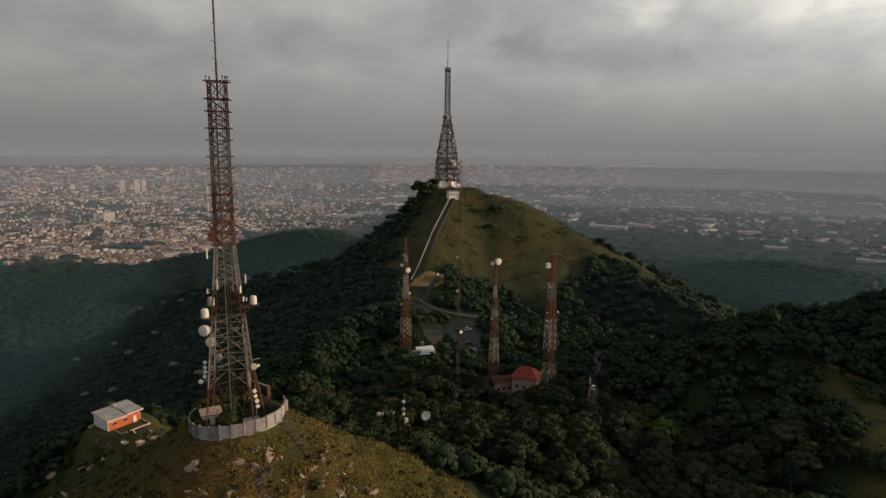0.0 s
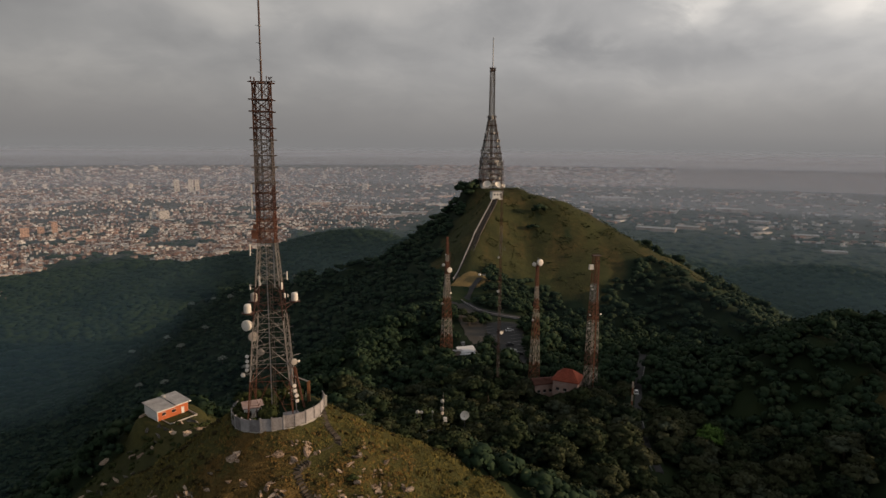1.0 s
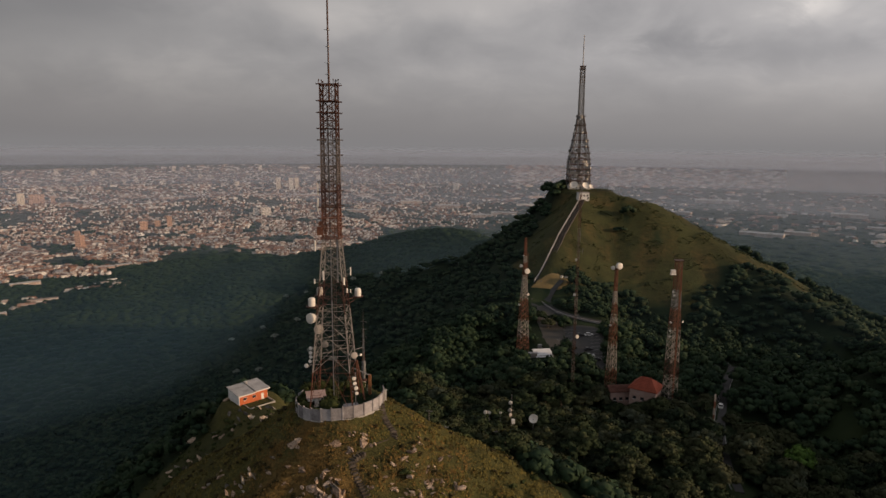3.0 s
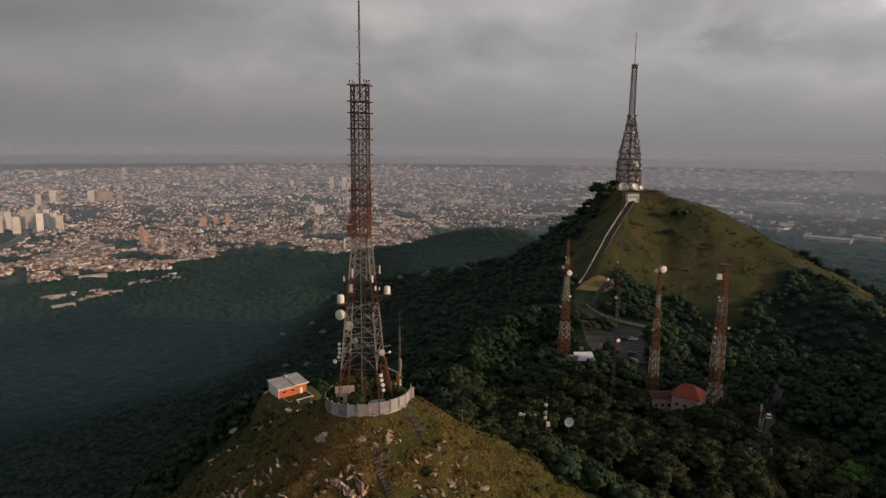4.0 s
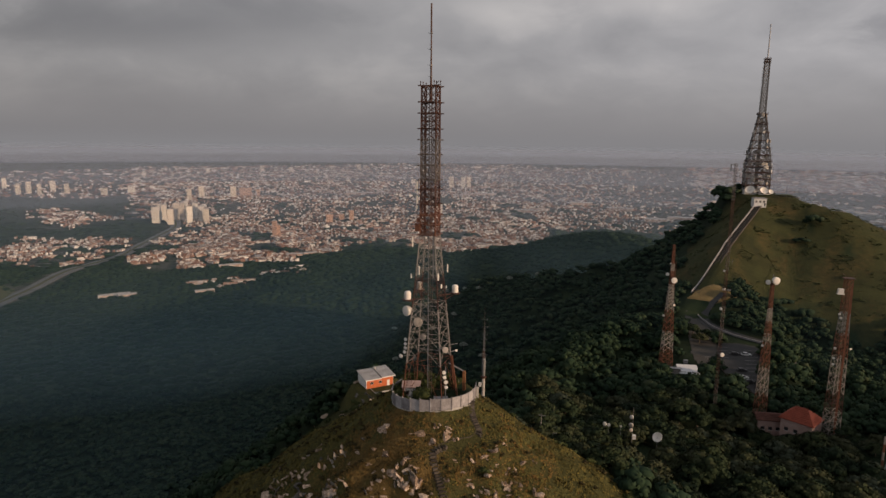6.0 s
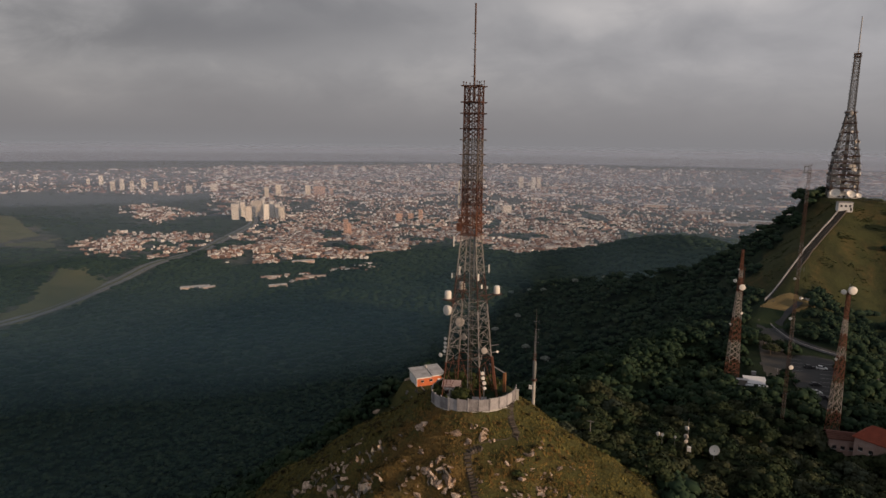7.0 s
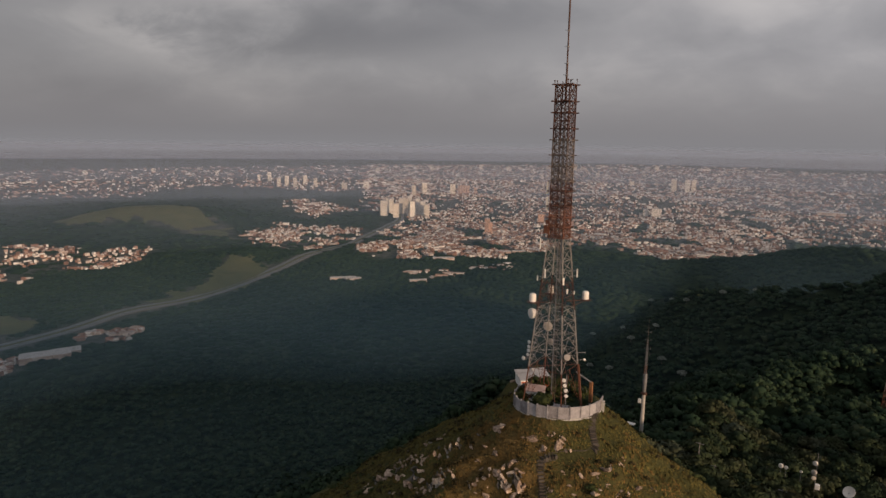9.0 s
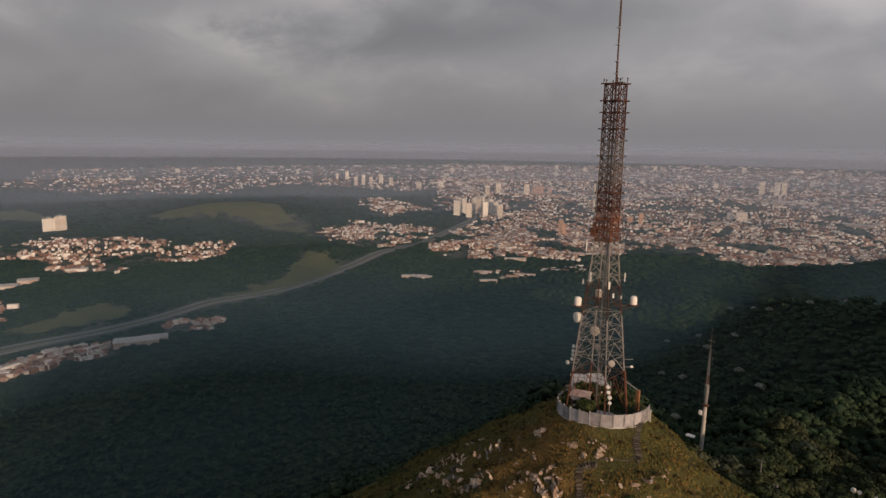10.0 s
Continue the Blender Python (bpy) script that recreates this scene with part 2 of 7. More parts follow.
M = {
    "red": material("red_oxide_paint", [(0.05, 0.024, 0.016), (0.125, 0.05, 0.028), (0.19, 0.085, 0.05)], 0.6, 0.6, bump=0.1, fine=9),
    "dark_red": material("weathered_dark_red_paint", [(0.022, 0.012, 0.009), (0.062, 0.028, 0.019), (0.115, 0.052, 0.034)], 0.5, 0.65, bump=0.1, fine=9),
    "white": material("weathered_white_paint", [(0.11, 0.09, 0.078), (0.25, 0.225, 0.2), (0.38, 0.35, 0.315)], 0.6, 0.6, bump=0.1, fine=9),
    "steel": material("dull_galvanised_steel", [(0.10, 0.10, 0.10), (0.2, 0.2, 0.2), (0.3, 0.3, 0.3)], 0.8, 0.55, 0.4, fine=9),
    "steel_red": material("rusty_grey_steel", [(0.05, 0.04, 0.035), (0.12, 0.096, 0.082), (0.2, 0.17, 0.15)], 0.5, 0.6, 0.2, fine=9),
    "mast_grey": material("pale_grey_mast", [(0.3, 0.3, 0.31), (0.4, 0.4, 0.41)], 0.5, 0.6, fine=6),
    "dish": material("cream_radome", [(0.62, 0.58, 0.52), (0.78, 0.74, 0.68)], 1.5, 0.5, fine=5),
    "dish_old": material("grey_stained_radome", [(0.30, 0.27, 0.24), (0.46, 0.42, 0.37)], 1.5, 0.6, fine=5),
    "concrete": material("stained_concrete", [(0.085, 0.078, 0.08), (0.245, 0.232, 0.236), (0.4, 0.385, 0.385)], 0.9, 0.9, bump=0.3, fine=7, per="object", spread=0.18),
    "plaster": material("whitewashed_plaster", [(0.42, 0.41, 0.4), (0.68, 0.67, 0.65), (0.78, 0.77, 0.75)], 0.4, 0.85, bump=0.2, fine=8),
    "brick": material("orange_painted_wall", [(0.36, 0.09, 0.035), (0.56, 0.16, 0.06)], 0.7, 0.85, bump=0.2, fine=7),
    "sheet": material("pale_corrugated_roof", [(0.12, 0.11, 0.10), (0.36, 0.35, 0.345), (0.54, 0.53, 0.53)], 0.45, 0.6, bump=0.2, fine=9),
    "tile": material("red_clay_roof_tile", [(0.13, 0.035, 0.022), (0.24, 0.058, 0.034), (0.31, 0.085, 0.05)], 0.5, 0.8, bump=0.4, fine=7),
    "tile_old": material("faded_dark_roof_tile", [(0.06, 0.03, 0.024), (0.115, 0.05, 0.038), (0.17, 0.085, 0.065)], 0.5, 0.85, bump=0.3, fine=7),
    "asphalt": material("worn_asphalt", [(0.022, 0.022, 0.023), (0.042, 0.042, 0.043), (0.066, 0.064, 0.062)], 0.15, 0.9, bump=0.2, fine=12),
    "asphalt_pale": material("pale_worn_motorway", [(0.075, 0.076, 0.08), (0.115, 0.116, 0.12), (0.155, 0.155, 0.155)], 0.03, 0.9, fine=12),
    "yard": material("worn_gravel_yard", [(0.035, 0.033, 0.03), (0.06, 0.056, 0.05), (0.095, 0.088, 0.08)], 0.08, 0.95, bump=0.2, fine=12),
    "marking": material("faded_road_paint", [(0.14, 0.14, 0.14), (0.34, 0.34, 0.33)], 0.8, 0.8, fine=5),
    "rock": material("pale_quartzite_rock", [(0.06, 0.043, 0.031), (0.23, 0.165, 0.12), (0.50, 0.385, 0.295), (0.70, 0.57, 0.45)], 2.4, 0.9, bump=1.0, bump_size=0.15, fine=4, per="object", spread=0.16),
    "rock_grey": material("weathered_grey_rock", [(0.03, 0.027, 0.023), (0.085, 0.078, 0.068), (0.21, 0.19, 0.165), (0.38, 0.345, 0.3)], 2.4, 0.92, bump=1.0, bump_size=0.15, fine=4, per="object", spread=0.16),
    "stone_step": material("weathered_stone_step", [(0.025, 0.02, 0.016), (0.06, 0.05, 0.04), (0.105, 0.09, 0.074)], 0.8, 0.9, bump=0.4, fine=6, per="object"),
    "dark": material("dark_window", [(0.02, 0.02, 0.022), (0.04, 0.04, 0.045)], 1.0, 0.25),
    "bark": material("bark", [(0.07, 0.055, 0.04), (0.16, 0.13, 0.1)], 1.5, 0.95, bump=0.5, fine=6),
    "leaf": material("forest_leaves", [(0.006, 0.012, 0.009), (0.014, 0.028, 0.016), (0.025, 0.042, 0.022), (0.042, 0.053, 0.028)], 0.06, 0.8, fine=8, per="island", spread=0.18, spec=0.08),
    "leaf_near": material("near_forest_leaves", [(0.008, 0.015, 0.011), (0.017, 0.033, 0.019), (0.029, 0.050, 0.026), (0.050, 0.062, 0.033)], 0.06, 0.8, fine=8, per="island", spread=0.18, spec=0.08),
    "leaf_tree": material("tree_leaves", [(0.011, 0.018, 0.011), (0.018, 0.030, 0.016), (0.030, 0.043, 0.020), (0.040, 0.048, 0.024), (0.045, 0.05, 0.027), (0.06, 0.075, 0.052)], 0.10, 0.8, fine=5, per="object", spread=0.26, spec=0.08),
    "leaf_far": material("distant_forest", [(0.007, 0.014, 0.009), (0.014, 0.026, 0.014), (0.024, 0.038, 0.019)], 0.012, 0.85, fine=12, per="island", spread=0.15, spec=0.08),
    "leaf_pale": material("pale_blossom", [(0.10, 0.12, 0.09), (0.22, 0.24, 0.2), (0.36, 0.37, 0.33)], 0.4, 0.8, fine=6, per="island", spread=0.3, spec=0.08),
    "leaf_bright": material("bright_green_leaves", [(0.032, 0.067, 0.017), (0.072, 0.138, 0.029), (0.123, 0.203, 0.046)], 0.4, 0.7, fine=6, per="island", spec=0.08),
    "house": material("stuccoed_houses", [(0.13, 0.075, 0.055), (0.28, 0.17, 0.13), (0.38, 0.28, 0.23), (0.52, 0.45, 0.40), (0.76, 0.72, 0.68)], 0.05, 0.9, fine=9, per="island", spread=0.46),
    "roof": material("mixed_house_roofs", [(0.12, 0.075, 0.06), (0.30, 0.14, 0.09), (0.27, 0.24, 0.22), (0.42, 0.39, 0.37)], 0.03, 0.9, fine=9, per="island", spread=0.4),
    "tower_block": material("cream_apartment_facade", [(0.5, 0.44, 0.37), (0.66, 0.6, 0.53), (0.74, 0.7, 0.64)], 0.03, 0.85, fine=9, per="object"),
    "salmon_block": material("salmon_apartment_facade", [(0.4, 0.25, 0.18), (0.52, 0.34, 0.25)], 0.03, 0.85, fine=9, per="object"),
    "car_white": material("white_car_paint", [(0.6, 0.6, 0.6), (0.75, 0.75, 0.75)], 1.0, 0.3, spec=0.5),
    "car_dark": material("dark_car_paint", [(0.02, 0.02, 0.023), (0.05, 0.05, 0.055)], 1.0, 0.3, spec=0.5),
    "tyre": material("black_rubber", [(0.015, 0.015, 0.015), (0.03, 0.03, 0.03)], 1.0, 0.9),
    "leaf_bush": material("scrub_leaves", [(0.014, 0.022, 0.009), (0.038, 0.048, 0.017), (0.072, 0.080, 0.029)], 0.25, 0.8, fine=8, per="island", spread=0.2, spec=0.08),
    "undergrowth": material("brown_undergrowth", [(0.014, 0.013, 0.006), (0.037, 0.030, 0.013), (0.069, 0.055, 0.023)], 0.25, 0.85, fine=8, per="island", spread=0.2, spec=0.08),
    "grass": material("hill_grass_blades", [(0.040, 0.026, 0.007), (0.113, 0.072, 0.018), (0.197, 0.118, 0.034), (0.265, 0.161, 0.055)], 0.12, 0.85, fine=9, per="island", spread=0.08),
    "grass_green": material("olive_grass_blades", [(0.035, 0.032, 0.008), (0.091, 0.080, 0.019), (0.157, 0.128, 0.031), (0.209, 0.162, 0.048)], 0.12, 0.85, fine=9, per="island", spread=0.08),
    "dry_square": material("trodden_dry_grass", [(0.07, 0.055, 0.025), (0.14, 0.105, 0.045), (0.2, 0.155, 0.075)], 0.15, 0.95, fine=9, bump=0.2),
    "plaster_old": material("weathered_plaster", [(0.2, 0.19, 0.17), (0.38, 0.36, 0.33), (0.52, 0.5, 0.46)], 0.5, 0.9, bump=0.3, fine=7),
    "roof_pink": material("stained_pink_roof", [(0.22, 0.14, 0.12), (0.38, 0.27, 0.24), (0.5, 0.4, 0.36)], 0.6, 0.85, bump=0.2, fine=7),
    "rust": material("rusty_steel", [(0.08, 0.035, 0.015), (0.2, 0.09, 0.04), (0.28, 0.15, 0.07)], 0.7, 0.8, bump=0.3, fine=8),
    "sheet_white": material("white_sheet_roof", [(0.55, 0.56, 0.58), (0.74, 0.75, 0.77)], 0.35, 0.6, fine=9),
    "dark_earth": material("dark_damp_earth", [(0.02, 0.018, 0.014), (0.05, 0.043, 0.033)], 0.4, 0.95, fine=8),
    "meadow": material("dry_meadow", [(0.034, 0.045, 0.018), (0.066, 0.07, 0.028), (0.105, 0.088, 0.042)], 0.02, 0.95, fine=9, bump=0.3),
}


def ground_material():
    """Forest floor, hill grass and bare earth, laid out by the two masks that the ground sheet carries."""
    m = bpy.data.materials.new("hill_ground")
    m.use_nodes = True
    n, l = m.node_tree.nodes, m.node_tree.links
    b = n["Principled BSDF"]
    b.inputs["Roughness"].default_value, b.inputs["Specular IOR Level"].default_value = 0.95, 0.1
    co = n.new("ShaderNodeNewGeometry").outputs["Position"]

    def noise_(s, d, r=0.6):
        t = n.new("ShaderNodeTexNoise")
        t.inputs["Scale"].default_value, t.inputs["Detail"].default_value, t.inputs["Roughness"].default_value = s, d, r
        l.new(co, t.inputs["Vector"])
        return t.outputs[0]

    def ramp_(f, stops):
        r = n.new("ShaderNodeValToRGB")
        for i, (p, c) in enumerate(stops):
            e = r.color_ramp.elements[i] if i < 2 else r.color_ramp.elements.new(p)
            e.position, e.color = p, (*c, 1)
        l.new(f, r.inputs[0])
        return r.outputs[0]

    def mix_(f, a, c):
        x = n.new("ShaderNodeMix")
        x.data_type = "RGBA"
        l.new(f, x.inputs[0])
        l.new(a, x.inputs[6])
        l.new(c, x.inputs[7])
        return x.outputs[2]

    def attr(name):
        a = n.new("ShaderNodeAttribute")
        a.attribute_name = name
        return a.outputs["Fac"]

    fine, mid, wide = noise_(2.6, 6, 0.7), noise_(0.32, 5), noise_(0.035, 4)
    green = ramp_(fine, [(0.3, (0.028, 0.030, 0.012)), (0.5, (0.066, 0.064, 0.022)), (0.72, (0.112, 0.104, 0.037))])
    dry = ramp_(fine, [(0.3, (0.046, 0.031, 0.012)), (0.5, (0.125, 0.084, 0.031)), (0.74, (0.205, 0.138, 0.055))])
    patch = n.new("ShaderNodeMath")
    patch.operation = "ADD"
    l.new(mid, patch.inputs[0])
    l.new(attr("dry"), patch.inputs[1])
    pr = n.new("ShaderNodeMapRange")
    pr.inputs[1].default_value, pr.inputs[2].default_value = 0.75, 1.1
    l.new(patch.outputs[0], pr.inputs[0])
    grass = mix_(pr.outputs[0], green, dry)
    # darker heath and bracken in patches among the grass
    pt = n.new("ShaderNodeMapRange")
    pt.inputs[1].default_value, pt.inputs[2].default_value, pt.inputs[4].default_value = 0.46, 0.68, 0.72
    l.new(noise_(0.11, 6, 0.68), pt.inputs[0])
    grass = mix_(pt.outputs[0], grass, ramp_(fine, [(0.3, (0.014, 0.016, 0.007)), (0.7, (0.045, 0.043, 0.018))]))
    town = ramp_(wide, [(0.3, (0.03, 0.036, 0.03)), (0.52, (0.062, 0.062, 0.056)), (0.75, (0.115, 0.105, 0.097))])
    floor_ = ramp_(wide, [(0.3, (0.008, 0.014, 0.008)), (0.52, (0.017, 0.028, 0.013)), (0.75, (0.032, 0.046, 0.02))])
    l.new(mix_(attr("town"), mix_(attr("grass"), floor_, grass), town), b.inputs["Base Color"])
    bp = n.new("ShaderNodeBump")
    bp.inputs["Strength"].default_value, bp.inputs["Distance"].default_value = 0.8, 0.35
    l.new(fine, bp.inputs["Height"])
    l.new(bp.outputs[0], b.inputs["Normal"])
    return m


def haze_sheet_material(name, amount, low, high, tint):
    """A sheet painted as hazy air: mostly clear, the rest tinted diffuse; fades with height."""
    m = bpy.data.materials.new(name)
    m.use_nodes = True
    n, l = m.node_tree.nodes, m.node_tree.links
    n.clear()
    out, mix, clear = n.new("ShaderNodeOutputMaterial"), n.new("ShaderNodeMixShader"), n.new("ShaderNodeBsdfTransparent")
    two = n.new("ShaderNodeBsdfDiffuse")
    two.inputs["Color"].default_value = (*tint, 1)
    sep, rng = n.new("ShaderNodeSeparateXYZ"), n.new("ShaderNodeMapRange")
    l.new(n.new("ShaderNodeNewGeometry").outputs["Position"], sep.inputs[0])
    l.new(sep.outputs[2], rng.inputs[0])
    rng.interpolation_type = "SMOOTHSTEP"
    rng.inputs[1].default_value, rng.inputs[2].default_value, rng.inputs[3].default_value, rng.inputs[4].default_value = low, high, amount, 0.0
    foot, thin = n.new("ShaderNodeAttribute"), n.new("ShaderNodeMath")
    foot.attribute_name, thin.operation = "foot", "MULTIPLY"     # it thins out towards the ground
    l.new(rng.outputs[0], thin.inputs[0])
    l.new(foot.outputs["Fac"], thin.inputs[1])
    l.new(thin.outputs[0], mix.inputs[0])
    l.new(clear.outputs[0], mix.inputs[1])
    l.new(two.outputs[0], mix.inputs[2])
    l.new(mix.outputs[0], out.inputs[0])
    return m


def murk_glow_material():
    """The farthest backdrop: horizon haze painted as sky-coloured emission, thinning out upwards."""
    m = bpy.data.materials.new("murk_glow")
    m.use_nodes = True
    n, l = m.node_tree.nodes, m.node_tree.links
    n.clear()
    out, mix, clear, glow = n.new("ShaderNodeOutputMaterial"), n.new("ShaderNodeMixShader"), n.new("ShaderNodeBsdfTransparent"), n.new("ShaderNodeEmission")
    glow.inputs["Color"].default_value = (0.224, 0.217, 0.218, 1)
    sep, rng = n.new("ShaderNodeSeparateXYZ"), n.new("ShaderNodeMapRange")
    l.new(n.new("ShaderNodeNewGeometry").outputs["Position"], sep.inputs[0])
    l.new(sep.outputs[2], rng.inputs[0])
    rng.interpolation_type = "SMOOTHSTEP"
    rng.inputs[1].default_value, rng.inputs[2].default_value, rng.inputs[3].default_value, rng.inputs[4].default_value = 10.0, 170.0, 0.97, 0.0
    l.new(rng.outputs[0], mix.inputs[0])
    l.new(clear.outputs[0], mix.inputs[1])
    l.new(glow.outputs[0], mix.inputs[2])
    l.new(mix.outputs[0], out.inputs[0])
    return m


# ---------------------------------------------------------------- tools for meshes
class Build:
    """Gathers points and faces of one mesh."""
    def __init__(self):
        self.v, self.f = [], []

    def add(self, verts, faces):
        k = len(self.v)
        self.v.extend(tuple(p) for p in verts)
        self.f.extend(tuple(i + k for i in f) for f in faces)
        return self

    def beam(self, p, q, w, w2=None, sides=4):
        p, q = Vector(p), Vector(q)
        d = (q - p).normalized()
        s = d.cross(Vector((0, 0, 1)) if abs(d.z) < 0.95 else Vector((1, 0, 0))).normalized()
        u = s.cross(d)
        ring = [(math.cos(math.tau * (i + 0.5) / sides), math.sin(math.tau * (i + 0.5) / sides)) for i in range(sides)]
        k = 0.5 / math.cos(math.pi / sides)
        vs = [p + (s * a + u * c) * w * k for a, c in ring] + [q + (s * a + u * c) * (w2 or w) * k for a, c in ring]
        fs = [(i, (i + 1) % sides, sides + (i + 1) % sides, sides + i) for i in range(sides)]
        return self.add(vs, fs + [tuple(range(sides))[::-1], tuple(range(sides, 2 * sides))])

    def box(self, x, y, z, sx, sy, sz, turn=0.0):
        c, s = math.cos(turn), math.sin(turn)
        vs = [(x + (a * sx * c - b * sy * s) / 2, y + (a * sx * s + b * sy * c) / 2, z + h * sz) for h in (0, 1) for a, b in ((-1, -1), (1, -1), (1, 1), (-1, 1))]
        return self.add(vs, [(3, 2, 1, 0), (4, 5, 6, 7), (0, 1, 5, 4), (1, 2, 6, 5), (2, 3, 7, 6), (3, 0, 4, 7)])

    def lathe(self, rows, sides=16, m=None):
        """rows: (radius, height) from one end to the other, closed at both."""
        vs = [(r * math.cos(math.tau * i / sides), r * math.sin(math.tau * i / sides), z) for r, z in rows for i in range(sides)]
        fs = [(a * sides + i, a * sides + (i + 1) % sides, (a + 1) * sides + (i + 1) % sides, (a + 1) * sides + i) for a in range(len(rows) - 1) for i in range(sides)]
        fs += [tuple(range(sides))[::-1], tuple(range((len(rows) - 1) * sides, len(rows) * sides))]
        if m is not None:
            vs = [m @ Vector(p) for p in vs]
        return self.add(vs, fs)

    def mesh(self, name, mat, smooth=False):
        me = bpy.data.meshes.new(name)
        me.from_pydata(self.v, [], self.f)
        me.materials.append(mat)
        if smooth:
            me.polygons.foreach_set("use_smooth", [True] * len(me.polygons))
        me.update()
        return me


def fast_mesh(name, verts, faces, mats, index=None, smooth=False):
    """A mesh from arrays of points and of triangles or quads."""
    me = bpy.data.meshes.new(name)
    verts, faces = np.asarray(verts, np.float32), np.asarray(faces, np.int32)
    k = faces.shape[1]
    me.vertices.add(len(verts))
    me.vertices.foreach_set("co", verts.ravel())
    me.loops.add(faces.size)
    me.loops.foreach_set("vertex_index", faces.ravel())
    me.polygons.add(len(faces))
    me.polygons.foreach_set("loop_start", np.arange(0, faces.size, k, dtype=np.int32))
    me.polygons.foreach_set("loop_total", np.full(len(faces), k, np.int32))
    if index is not None:
        me.polygons.foreach_set("material_index", np.asarray(index, np.int32))
    me.polygons.foreach_set("use_smooth", np.full(len(faces), smooth))
    for m in mats:
        me.materials.append(m)
    me.update(calc_edges=True)
    me.validate()
    return me


def thing(name, place=(0, 0, 0), turn=0.0, label="", category="", group="", kind=""):
    ob = new(name)
    ob.matrix_world = pose(*place, 0, 0, turn)
    ob.empty_display_size = 0.5
    return tagged(ob, label, category, group, kind)


def part(name, build, mat, parent, label="", smooth=False):
    me = build if isinstance(build, bpy.types.Mesh) else build.mesh(name, mat, smooth)
    ob = new(name, me)
    ob.parent = parent
    return tagged(ob, label)


# ---------------------------------------------------------------- the lie of the land
PLAIN, EYE_Z = -272.0, 58.0
NEAR_R, FAR_R = 2800.0, 4750.0


def squeeze(far):
    """True distance to the distance at which the country out there is built, so that all of it lies within sight."""
    far = np.asarray(far, float)
    a = far - NEAR_R
    u = a / (FAR_R - NEAR_R + 0.92 * a)
    return np.where(far < NEAR_R, far, NEAR_R + (FAR_R - NEAR_R) * u)


def stretch(d):
    d = np.asarray(d, float)
    u = np.clip((d - NEAR_R) / (FAR_R - NEAR_R), 0, 1)
    return np.where(d < NEAR_R, d, NEAR_R + (FAR_R - NEAR_R) * u / (1 - 0.92 * u))


EYE_XY = (35.0, -108.0)


def country(bearing, far):
    """Plan position of a place on the plain: degrees left of +y and true distance from the viewpoint. Also its scale."""
    d = squeeze(far)
    b = np.radians(bearing)
    return EYE_XY[0] - np.sin(b) * d, EYE_XY[1] + np.cos(b) * d, d / np.asarray(far, float)


def smooth_max(a, b, k):
    return (a + b + np.sqrt((a - b) ** 2 + k * k)) / 2


def ridge(x, y, line, slope, rounded, foot=0.0):
    best = np.full(np.shape(x), -1e4)
    for (x0, y0, z0), (x1, y1, z1) in zip(line, line[1:]):
        dx, dy = x1 - x0, y1 - y0
        s = np.clip(((x - x0) * dx + (y - y0) * dy) / (dx * dx + dy * dy), 0, 1)
        d = np.hypot(x - x0 - s * dx, y - y0 - s * dy)
        best = np.maximum(best, z0 + s * (z1 - z0) - slope * (np.sqrt(d * d + rounded ** 2) - rounded))
    return best


def waves(x, y, size, seed):
    """Cheap smooth unevenness, about -1 to 1."""
    r = np.random.RandomState(seed)
    out = np.zeros(np.shape(x))
    for i in range(6):
        a, p, k = r.uniform(0, math.tau), r.uniform(0, math.tau), math.tau / size * r.uniform(0.6, 1.7)
        out += np.sin((x * math.cos(a) + y * math.sin(a)) * k + p + 1.3 * np.sin((x * math.sin(a) - y * math.cos(a)) * k * 0.6 + p))
    return out / 3.2


CONE = (0.591, -0.075, 0.14, 1.25, 0.0012)      # fall of the near summit: front, east, west, back, and how it steepens
HUT_RIDGE = [(0, 4, 6.5), (-15, 28, -13), (-30, 52, -18), (-43, 76, -22.5), (-58, 100, -40), (-95, 160, -85), (-170, 260, -150)]
SADDLE = [(2, 6, -4.8), (16, 40, -27.6), (40, 80, -38.0), (62, 120, -37), (70, 165, -38.5), (82, 225, -37), (80, 268, -29)]
SPUR = [(80, 268, -29), (97, 328, -5), (121, 385, 14), (129, 441, 21)]
WEST_BENCH = [(9, 60, -28), (9, 110, -34), (15, 164, -37), (33, 208, -41), (56, 245, -40)]
EAST_BENCH = [(40, 60, -32), (75, 50, -34), (100, 75, -36), (118, 104, -38.5), (132, 126, -39), (142, 146, -39.5), (152, 172, -44)]
FAR_EAST = [(129, 441, 21), (151, 416, 18.5), (173, 394, 13.5), (207, 358, -8), (234, 312, -31), (248, 250, -46), (258, 207, -54), (261, 165, -48), (250, 120, -36), (205, 72, -30), (168, 20, -22), (184, -20, -22), (200, -70, -30), (220, -150, -40)]
FAR_WEST = [(129, 441, 19), (111, 446, -4), (94, 458, -31), (78, 470, -42), (50, 470, -52), (14, 500, -61), (-20, 510, -74), (-44, 547, -84), (-83, 602, -101), (-119, 640, -114), (-200, 760, -150)]
EAST_SHOULDER = [(186, 92, -12), (212, 120, -21), (246, 150, -27)]
# hill added beyond the view on the sun's side, to shade the saddle
EAST_SHADE_HILL = [(282, 112, -10), (304, 82, 12), (325, 45, 24), (352, -20, 18)]
NORTH = [(135, 448, 8), (230, 560, -75), (380, 760, -120), (560, 950, -180)]
